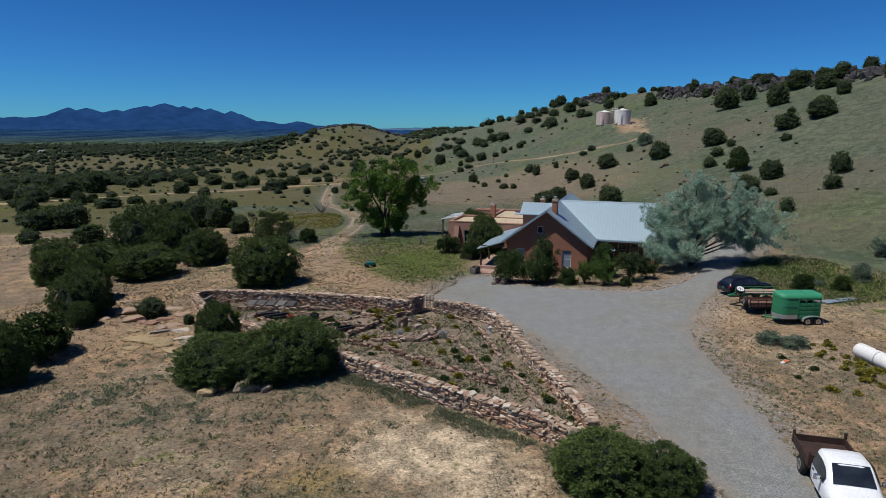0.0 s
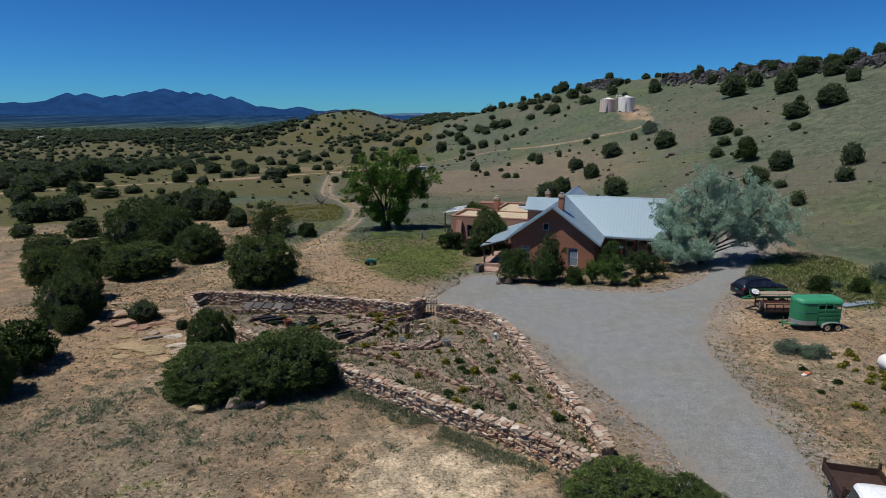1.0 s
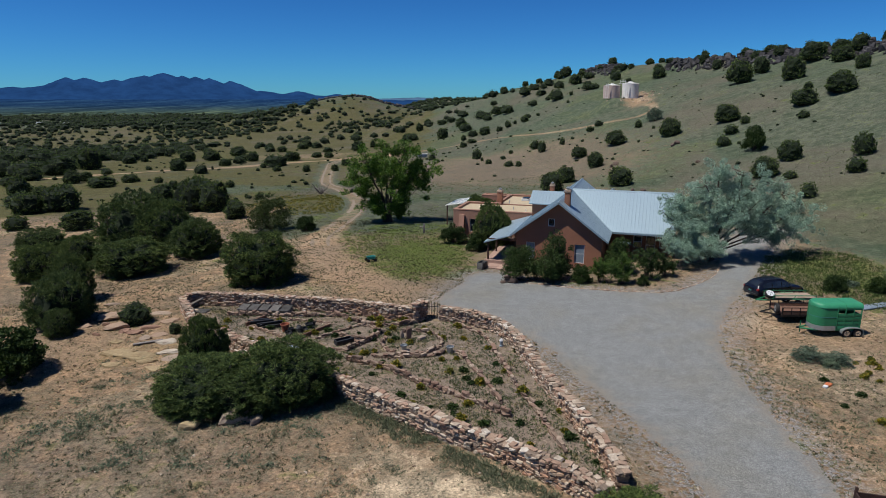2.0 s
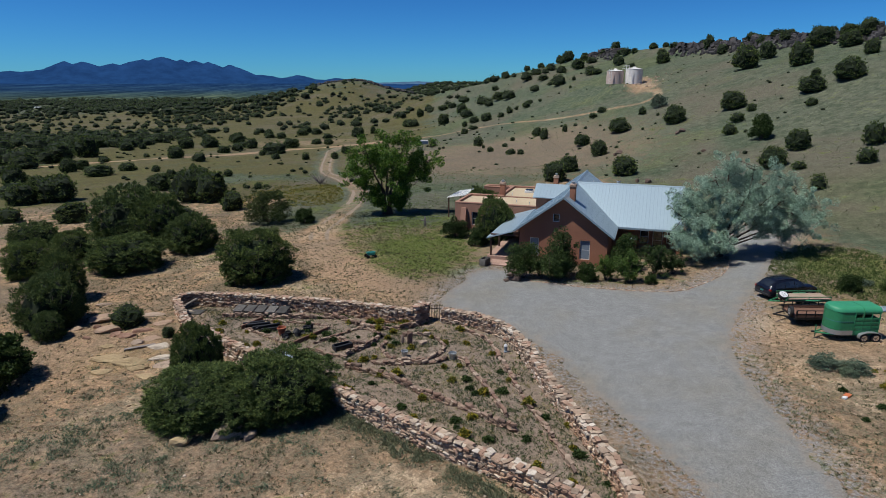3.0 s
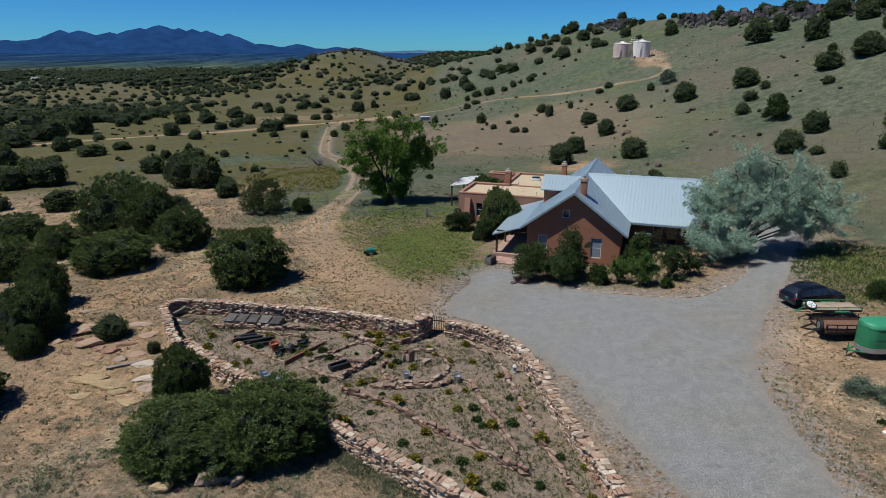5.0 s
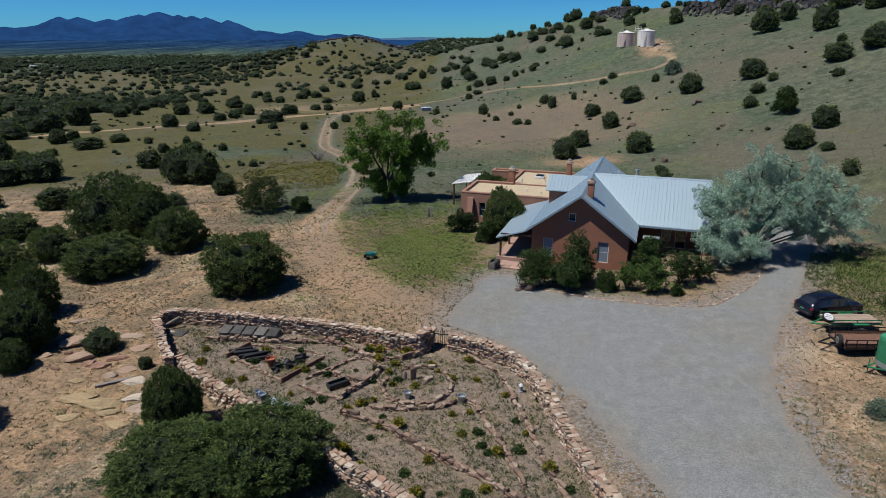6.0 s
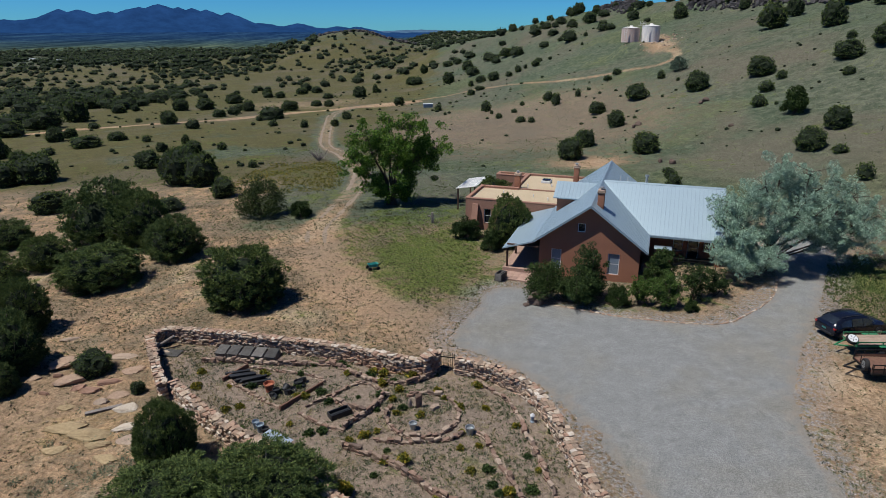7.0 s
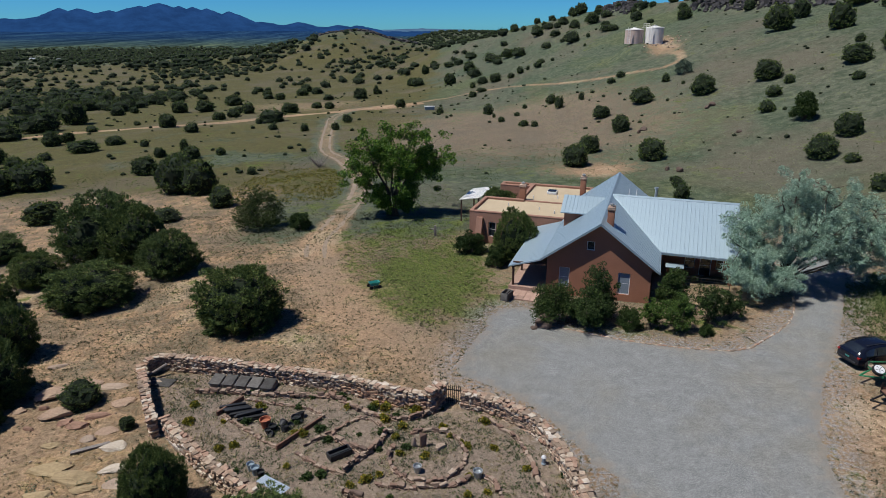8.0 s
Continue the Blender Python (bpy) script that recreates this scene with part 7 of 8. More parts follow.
def cold_frames():
    for k in range(5):
        x = -14.5 + k * 0.78
        y = 45.75 - k * 0.15
        t = thing("cold_frame", "low cold frame with a grey weathered lid against the wall", "cold frame", (x, y, ground_z(x, y)), -10, "cold frames")
        part("box", B((-0.34, -0.42, 0), (0.34, 0.38, 0.3), 0.01), M_GREYTIMBER, t)
        part("lid", B((-0.33, -0.48, 0.32), (0.33, 0.4, 0.37), 0.01, pose(0, 0, 0, 10, 0, 0)), M_GREYSLAB, t, "grey weathered lid")
    t = thing("stone_slab", "flat grey slab lying inside the wall corner", "slab", (-17.9, 45.9, ground_z(-17.9, 45.9)), -10)
    part("slab", B((-0.75, -0.4, 0), (0.75, 0.4, 0.1), 0.02), M_GREYSLAB, t)
    t = thing("fallen_beam", "grey timber beam leaning in the wall corner", "beam", (-18.6, 46.6, ground_z(-18.6, 46.6)), 0)
    part("beam", tube(bmesh.new(), (-0.6, -0.4, 0.1), (0.7, 0.3, 0.75), 0.09, n=8), M_GREYTIMBER, t)
    # timber edges of the planter bed
    for a, b in (((-9.5, 39.5), (-7.8, 41.9)), ((-13.4, 42.4), (-12.5, 44.0))):
        a, b = Vector((*a, 0)), Vector((*b, 0))
        c = (a + b) / 2
        t = thing("bed_board", "weathered board on edge along a bed", "board", (c.x, c.y, ground_z(c.x, c.y)), math.degrees(math.atan2(b.y - a.y, b.x - a.x)), "bed boards")
        part("board", B((-(b - a).length / 2, -0.05, -0.1), ((b - a).length / 2, 0.05, 0.24), 0.01), M_BROWNTIMBER, t)
    t = thing("metal_sheet", "corrugated grey metal sheet lying on the wall", "metal sheet", (-8.6, 35.9, ground_z(-8.8, 35.9) + 1.02), -32)
    bm = bmesh.new()
    prof = [(-0.25 + 0.5 * k / 20, 0.012 * math.sin(k * 1.9)) for k in range(21)]
    prism(bm, prof + [(x, z + 0.006) for x, z in prof[::-1]], -0.75, 0.75, "x")
    part("sheet", bm, M_BLUEGREY, t)
    t = thing("lantern", "small pale lantern on the ground by the wall", "lantern", (3.05, 38.4, ground_z(3.05, 38.4)), 0)
    part("base", lathe(bmesh.new(), [(0.1, 0), (0.12, 0.05), (0.08, 0.1), (0.09, 0.3), (0.05, 0.36)], 12), M_BLUEGREY, t)
    part("top", lathe(bmesh.new(), [(0.12, 0.36), (0.1, 0.42), (0.02, 0.5)], 12), M_WINFRAME, t, "white cap")


cold_frames()


def pavers():
    t = thing("paving", "reddish brick paving before the porch", "paving", (9.914, 58.557, 0), -18.49)
    r = random.Random(3)
    me = mesh_of("paver", box(bmesh.new(), (-0.5, -0.5, -0.5), (0.5, 0.5, 0.5), 0.03))
    me.materials.append(M_BRICK)
    u = -6.7
    while u < -4.2:
        v = -2.2
        while v < -0.4:
            w, l = 0.5, r.choice((0.5, 0.75))
            p = Vector((u + w / 2, v + l / 2, 0))
            g = t.matrix_basis @ p
            piece("paver", me, t, Matrix.LocRotScale((p.x, p.y, ground_z(g.x, g.y) + 0.05), Euler((0, 0, r.uniform(-0.03, 0.03))), (w - 0.03, l - 0.03, 0.14)))
            v += l
        u += 0.5


pavers()


# ---- things in the yard ----
def garden_cart():
    t = thing("garden_cart", "small teal garden cart with black wheels on the grass", "cart", (-7.2, 60.0, ground_z(-7.2, 60)), 25)
    t.matrix_basis = t.matrix_basis @ Matrix.Scale(0.85, 4)
    bm = bmesh.new()
    loft(bm, [[(x * s, y * s, z) for x, y in ((-0.5, -0.3), (0.5, -0.3), (0.5, 0.3), (-0.5, 0.3))] for s, z in ((0.7, 0.28), (1.0, 0.6), (0.95, 0.6), (0.68, 0.32))])
    part("tray", bm, M_TEALPAINT, t)
    for x, y in ((-0.4, -0.38), (-0.4, 0.38), (0.4, -0.38), (0.4, 0.38)):
        part("wheel", lathe(bmesh.new(), [(0.05, -0.05), (0.17, -0.05), (0.19, 0), (0.17, 0.05), (0.05, 0.05)], 14, Matrix.Translation((x, y, 0.18)) @ Matrix.Rotation(radians(90), 4, "X")), M_RUBBER, t)
    part("axle", tube(tube(bmesh.new(), (-0.4, -0.36, 0.2), (-0.4, 0.36, 0.2), 0.025), (0.4, -0.36, 0.2), (0.4, 0.36, 0.2), 0.025), M_IRON, t)
    part("handle", tube(tube(bmesh.new(), (0.5, 0, 0.25), (1.05, 0, 0.7), 0.02), (1.05, -0.15, 0.7), (1.05, 0.15, 0.7), 0.02), M_IRON, t)


garden_cart()
t = thing("timber_post", "short weathered timber post standing in the lawn", "post", (-2.7, 74.0, ground_z(-2.7, 74)), 0)
part("post", B((-0.12, -0.12, -0.2), (0.12, 0.12, 1.1), 0.02), M_GREYTIMBER, t)
part("crosspiece", B((-0.45, -0.06, 0.65), (0.12, 0.06, 0.77), 0.02), M_GREYTIMBER, t)
t = thing("stock_trough", "pale blue metal box beside the far dirt road", "trough", (-7.2, 199.5, ground_z(-7.2, 199.5)), 5)
part("body", B((-1.4, -0.7, 0), (1.4, 0.7, 1.0), 0.05), M_BLUEGREY, t)
part("lid", B((-1.5, -0.8, 1.0), (1.5, 0.8, 1.1), 0.03), M_WINFRAME, t, "white lid")


def dead_bush(x, y, w, h, seed):
    rng = rng_of(seed)
    t = thing("dead_bush", "grey leafless bush beside the dirt track", "bush", (x, y, ground_z(x, y)))
    bm = bmesh.new()
    for k in range(46):
        az = rng.uniform(0, 6.28)
        q = np.array([math.cos(az) * w * 0.5 * rng.uniform(0.3, 1), math.sin(az) * w * 0.5 * rng.uniform(0.3, 1), h * rng.uniform(0.5, 1)])
        limb(bm, [(0.1 * math.cos(az), 0.1 * math.sin(az), 0), tuple(q * 0.5 + rng.normal(size=3) * 0.1), tuple(q)], 0.04, 0.012, 4)
    part("twigs", bm, M_DEADWOOD, t)


dead_bush(-22.3, 113.5, 4.2, 2.2, 91)


# ---- vehicles ----
def wheel(parent, x, y, z, r, w, rim=None, hub=0.6, side=1):
    turn = Matrix.Translation((x, y, z)) @ Matrix.Rotation(radians(90), 4, "X")
    t = part("wheel", lathe(bmesh.new(), [(r * hub, -w / 2), (r * 0.93, -w / 2), (r, -w * 0.3), (r, w * 0.3), (r * 0.93, w / 2), (r * hub, w / 2)], 26, turn), M_RUBBER, parent, "black tyre")
    bm = lathe(bmesh.new(), [(r * 0.12, -w * 0.50), (r * hub, -w * 0.54), (r * hub * 1.03, 0), (r * hub, w * 0.54), (r * 0.12, w * 0.50)], 22, turn)
    part("rim", bm, rim or M_CHROME, t)
    for k in range(5):
        a = k * 2 * math.pi / 5
        c = Vector((math.cos(a) * r * hub * 0.55, math.sin(a) * r * hub * 0.55, 0))
        box_ = B((-r * 0.05, -r * 0.2, -w * 0.535), (r * 0.05, r * 0.2, w * 0.535), 0.0, turn @ Matrix.Translation(c) @ Matrix.Rotation(a + math.pi / 2, 4, "Z"))
        part("spoke", box_, M_BLACKPLASTIC, t, soft=False)
    return t


def at_station(st, x):
    xs = [s[0] for s in st]
    return [float(np.interp(x, xs, [s[i] for s in st])) for i in range(1, 6)]


def body_side(st, x, z):
    w, zb, belt, top, wr = at_station(st, x)
    wr = wr + 0.05
    f = min(1.0, max(0.0, (z - belt) / max(top - belt, 0.01)))
    return w * 0.985 + (wr - w * 0.985) * f


def car_body(t, st, material):
    """A body of cross sections: x, half width, sill, belt line, top, half width at the top."""
    fine = []
    for a, b in zip(st, st[1:]):
        n = max(1, int((b[0] - a[0]) / 0.22))
        fine += [tuple(p + (q - p) * k / n for p, q in zip(a, b)) for k in range(n)]
    fine.append(st[-1])
    bm = bmesh.new()
    rings = []
    for x, w, zb, belt, top, wr in fine:
        half = [(w * 0.86, zb), (w, zb + 0.09), (w, (zb + belt) / 2), (w * 0.985, belt), (wr + 0.05, top - 0.09), (wr - 0.03, top - 0.02), (wr * 0.5, top + 0.012)]
        rings.append([(x, -y, z) for y, z in half] + [(x, y, z) for y, z in half[::-1]])
    loft(bm, rings)
    me = mesh_of("body", bm)
    me.materials.append(material)
    smooth(me, 50)
    o = new("body", me)
    o.parent = t
    return o


def side_glass(t, st, x0, x1, rise, drop, posts, slope0=0.0, slope1=0.0):
    for sign in (-1, 1):
        cuts = [x0] + posts + [x1]
        for a, b in zip(cuts, cuts[1:]):
            a2, b2 = a + (0.03 if a != x0 else 0), b - (0.03 if b != x1 else 0)
            bm = bmesh.new()
            rows = []
            n = 5
            for k in range(n + 1):
                x = a2 + (b2 - a2) * k / n
                _, _, belt, top, _ = at_station(st, x)
                lo, hi = belt + rise, max(belt + rise + 0.02, top - drop)
                xs = x
                rows.append([bm.verts.new((xs, sign * (body_side(st, x, z) + 0.045), z)) for z in (lo, (lo + hi) / 2, hi)])
            for p, q in zip(rows, rows[1:]):
                for j in range(2):
                    bm.faces.new((p[j], q[j], q[j + 1], p[j + 1]))
            part("side_window", bm, M_GLASS, t)


def end_glass(t, st, x0, x1, name):
    """A sloping pane across the car from x0 (lower) to x1 (upper)."""
    bm = bmesh.new()
    rows = []
    for k in range(7):
        x = x0 + (x1 - x0) * k / 6
        _, _, _, top, wr = at_station(st, x)
        w = wr * 0.9
        rows.append([bm.verts.new((x, w * j / 3, top + 0.022 - 0.012 * abs(j / 3) ** 3)) for j in range(-3, 4)])
    for p, q in zip(rows, rows[1:]):
        for j in range(6):
            bm.faces.new((p[j], p[j + 1], q[j + 1], q[j]))
    part(name, bm, M_GLASS, t)


def build_suv():
    x, y = 23.8, 47.5
    t = thing("car", "dark navy sport utility car parked beside the gravel drive", "car", (x, y, ground_z(x, y) - 0.02), 13)
    t.matrix_basis = t.matrix_basis @ Matrix.Scale(0.86, 4)
    st = [(-2.32, 0.74, 0.45, 0.80, 0.92, 0.66), (-2.26, 0.88, 0.36, 0.98, 1.08, 0.72), (-1.98, 0.94, 0.30, 1.03, 1.32, 0.64), (-1.55, 0.95, 0.28, 1.03, 1.53, 0.62), (-1.0, 0.95, 0.27, 1.01, 1.63, 0.63), (-0.6, 0.95, 0.26, 1.0, 1.655, 0.64), (0.2, 0.95, 0.26, 0.99, 1.62, 0.63), (0.5, 0.95, 0.26, 0.98, 1.52, 0.64),
          (1.15, 0.94, 0.26, 0.96, 1.06, 0.74), (1.9, 0.92, 0.30, 0.88, 0.96, 0.72), (2.24, 0.84, 0.32, 0.72, 0.84, 0.66), (2.36, 0.70, 0.4, 0.6, 0.7, 0.58)]
    b = car_body(t, st, M_NAVY)
    side_glass(b, st, -1.8, 0.75, 0.03, 0.12, [-0.95, -0.05])
    end_glass(b, st, 1.08, 0.36, "windscreen")
    end_glass(b, st, -2.18, -1.66, "rear_window")
    for sy in (-1, 1):
        part("tail_lamp", B((-2.31, sy * 0.80 - 0.1, 0.82), (-2.12, sy * 0.80 + 0.1, 0.97), 0.03), M_REDPLASTIC, b, "red tail lamp")
        part("headlamp", B((2.16, sy * 0.66 - 0.13, 0.66), (2.30, sy * 0.66 + 0.13, 0.78), 0.03), M_CHROME, b, "clear headlamp")
        part("mirror", B((0.72, sy * 1.02 - 0.09, 0.98), (0.88, sy * 1.02 + 0.09, 1.12), 0.03), M_NAVY, b)
        part("roof_rail", tube(bmesh.new(), (-1.6, sy * 0.58, 1.66), (0.2, sy * 0.58, 1.68), 0.02), M_BLACKPLASTIC, b)
        for wx in (-1.4, 1.42):
            wheel(t, wx, sy * 0.875, 0.36, 0.36, 0.25)
            bm = bmesh.new()
            arch = [(wx + 0.43 * math.cos(a * math.pi / 10), 0.36 + 0.43 * math.sin(a * math.pi / 10)) for a in range(11)]
            prism(bm, arch, min(sy * 0.90, sy * 0.957), max(sy * 0.90, sy * 0.957))
            part("wheel_arch", bm, M_BLACKPLASTIC, b)
    part("bumper", B((-2.36, -0.72, 0.38), (-2.2, 0.72, 0.56), 0.04), M_BLACKPLASTIC, b)
    part("number_plate", B((-2.345, -0.16, 0.66), (-2.325, 0.16, 0.78)), M_TEAL, b, "plain teal plate", soft=False)


def build_pickup():
    x, y = 14.05, 19.95
    t = thing("pickup_truck", "white pickup truck with a rusty flat bed on the gravel", "truck", (x, y, ground_z(x, y) + 0.02), -105)
    t.matrix_basis = t.matrix_basis @ Matrix.Scale(0.92, 4)
    st = [(-0.60, 0.86, 0.52, 1.14, 1.66, 0.66), (-0.48, 0.95, 0.45, 1.14, 1.79, 0.69), (0.3, 0.96, 0.42, 1.12, 1.82, 0.70), (0.62, 0.96, 0.42, 1.11, 1.74, 0.70), (1.28, 0.95, 0.42, 0.97, 1.15, 0.80), (2.2, 0.93, 0.42, 1.0, 1.08, 0.78), (2.6, 0.88, 0.45, 0.9, 1.0, 0.74), (2.68, 0.8, 0.5, 0.75, 0.85, 0.7)]
    b = car_body(t, st, M_WHITEPAINT)
    side_glass(b, st, -0.38, 0.92, 0.04, 0.13, [])
    end_glass(b, st, 1.2, 0.58, "windscreen")
    for sy in (-1, 1):
        m = part("mirror", B((0.72, sy * 1.13 - 0.12, 1.12), (0.84, sy * 1.13 + 0.12, 1.34), 0.04), M_CHROME, b, "chrome wing mirror")
        part("mirror_arm", tube(bmesh.new(), (0.78, sy * 0.93, 1.15), (0.78, sy * 1.05, 1.2), 0.02), M_BLACKPLASTIC, m)
        part("door_handle", B((-0.28, sy * 0.965 - 0.015, 1.0), (-0.12, sy * 0.965 + 0.015, 1.04)), M_BLACKPLASTIC, b, soft=False)
        part("headlamp", B((2.58, sy * 0.62 - 0.14, 0.74), (2.69, sy * 0.62 + 0.14, 0.9), 0.02), M_CHROME, b, "clear headlamp")
        wheel(t, 1.85, sy * 0.84, 0.38, 0.38, 0.24)
        wheel(t, -1.75, sy * 0.86, 0.38, 0.38, 0.26)
    for k in (-1, 1):
        part("wiper", tube(bmesh.new(), (1.2, k * 0.3, 1.2), (0.85, k * 0.3 + 0.3, 1.52), 0.012, n=5), M_BLACKPLASTIC, b)
    bed = part("flat_bed", B((-2.9, -1.0, 0.78), (-0.68, 1.0, 0.88), 0.01), M_RUST, t, "dark rusty steel flat bed", soft=False)
    for lo, hi in (((-2.9, -1.0), (-0.68, -0.95)), ((-2.9, 0.95), (-0.68, 1.0)), ((-2.9, -0.95), (-2.85, 0.95))):
        part("side_board", B((*lo, 0.88), (*hi, 1.16)), M_RUST, bed, soft=False)
    part("headboard", B((-0.76, -1.0, 0.88), (-0.70, 1.0, 1.32)), M_RUST, bed, soft=False)
    for px, py, h in ((-2.87, -0.97, 1.36), (-2.87, 0.97, 1.42), (-0.73, -0.97, 1.45), (-0.73, 0.97, 1.45), (-1.8, 0.97, 1.2), (-1.8, -0.97, 1.2)):
        part("stake", B((px - 0.05, py - 0.05, 0.8), (px + 0.05, py + 0.05, h), 0.01), M_RUST, bed)
    part("chassis", B((-2.8, -0.42, 0.5), (1.8, 0.42, 0.72)), M_IRON, t, soft=False)


def build_horse_trailer():
    x, y = 23.48, 40.05
    t = thing("horse_trailer", "green two-axle horse trailer with a rounded nose on bare ground", "trailer", (x, y, ground_z(x, y)), 181)
    t.matrix_basis = t.matrix_basis @ Matrix.Scale(0.82, 4)
    w, z0, z1 = 0.88, 0.48, 2.50

    def ring(px, hw, lo, hi, r=0.34):
        pts = [(px, -hw, lo)]
        r = min(r, hw * 0.7)
        pts += [(px, -hw + r - r * math.cos(a), hi - r + r * math.sin(a)) for a in (0, 0.4, 0.8, 1.2, 1.57)]
        pts += [(px, hw - r + r * math.cos(a), hi - r + r * math.sin(a)) for a in (1.57, 1.2, 0.8, 0.4, 0)]
        return pts + [(px, hw, lo)]

    def nose(px):
        d = max(0.0, (px - 1.0) / 0.72)
        return w * math.sqrt(max(0.02, 1 - d * d))

    body = part("body", loft(bmesh.new(), [ring(px, nose(px), z0 + 0.35, z1) for px in (0.2, 0.6, 1.0, 1.2, 1.4, 1.55, 1.65, 1.71)]), M_GREENPAINT, t, "green painted nose section")
    part("skirt", loft(bmesh.new(), [[(px, -nose(px) - 0.008, z0), (px, -nose(px) - 0.008, z0 + 0.35), (px, nose(px) + 0.008, z0 + 0.35), (px, nose(px) + 0.008, z0)] for px in (0.2, 0.6, 1.0, 1.2, 1.4, 1.55, 1.65, 1.712)]), M_GALV, t, "bare metal lower band")
    part("belt", loft(bmesh.new(), [[(px, -nose(px) - 0.014, 1.46), (px, -nose(px) - 0.014, 1.51), (px, nose(px) + 0.014, 1.51), (px, nose(px) + 0.014, 1.46)] for px in (0.2, 0.6, 1.0, 1.2, 1.4, 1.55, 1.65, 1.715)]), M_TEAL, body)
    # stock side at the back: boards, ribs and an open slot
    for sy in (-1, 1):
        for lo, hi in ((z0, 0.84), (0.86, 1.17), (1.19, 1.50), (1.52, 1.79), (2.05, 2.27)):
            part("side_panel", B((-1.6, sy * w - 0.02, lo), (0.2, sy * w + 0.02, hi), 0.008), M_GREENPAINT, t)
        for px in (-1.58, -1.0, -0.4, 0.17):
            part("rib", B((px - 0.03, sy * (w + 0.005) - 0.035, z0), (px + 0.03, sy * (w + 0.005) + 0.035, 2.29), 0.005), M_GREENPAINT, t)
    part("floor", B((-1.6, -w + 0.03, z0), (0.2, w - 0.03, z0 + 0.06)), M_TIMBER, t, soft=False)
    part("tailgate", B((-1.64, -w + 0.05, z0), (-1.60, w - 0.05, 1.7), 0.008), M_GREENPAINT, t)
    roof = part("roof", loft(bmesh.new(), [ring(px, nose(px) + 0.03, 2.23, z1 + 0.03) for px in (-1.68, -1.0, -0.4, 0.2, 0.6, 1.0, 1.2, 1.4, 1.55, 1.66, 1.74)]), M_GREENROOF, t, "sun-faded green rounded roof")
    part("roof_seam", loft(bmesh.new(), [ring(px, w + 0.04, 2.27, z1 + 0.042) for px in (-0.42, -0.38)]), M_GREENPAINT, roof)
    for sy in (-1, 1):
        bm = bmesh.new()
        arc = [(-0.95 + 0.82 * math.cos(a * math.pi / 12) * (0.8 + 0.2 * abs(math.cos(a * math.pi / 12))), 0.36 + 0.42 * math.sin(a * math.pi / 12) ** 0.55) for a in range(13)]
        inner = [(px * 0.97 - 0.028, pz - 0.035) for px, pz in arc[::-1]]
        prism(bm, arc + inner, sy * (w + 0.02) if sy > 0 else -w - 0.30, w + 0.30 if sy > 0 else -w - 0.02)
        part("fender", bm, M_GALV, t, "pale metal fender")
        for px in (-1.38, -0.53):
            wheel(t, px, sy * (w + 0.16), 0.34, 0.34, 0.2, M_CHROME)
    tongue = part("tongue", tube(tube(bmesh.new(), (1.3, -0.6, 0.42), (2.45, 0, 0.42), 0.06), (1.3, 0.6, 0.42), (2.45, 0, 0.42), 0.06), M_GREENPAINT, t)
    part("jack", tube(bmesh.new(), (2.3, 0, 0.05), (2.3, 0, 0.95), 0.035), M_GREENPAINT, tongue)
    part("coupler", B((2.35, -0.07, 0.38), (2.6, 0.07, 0.5), 0.02), M_IRON, tongue)
    part("name_plate", B((1.0, -w - 0.02, 1.75), (1.28, -w + 0.01, 2.0), 0.005, pose(0, 0, 0)), M_TEAL, t)


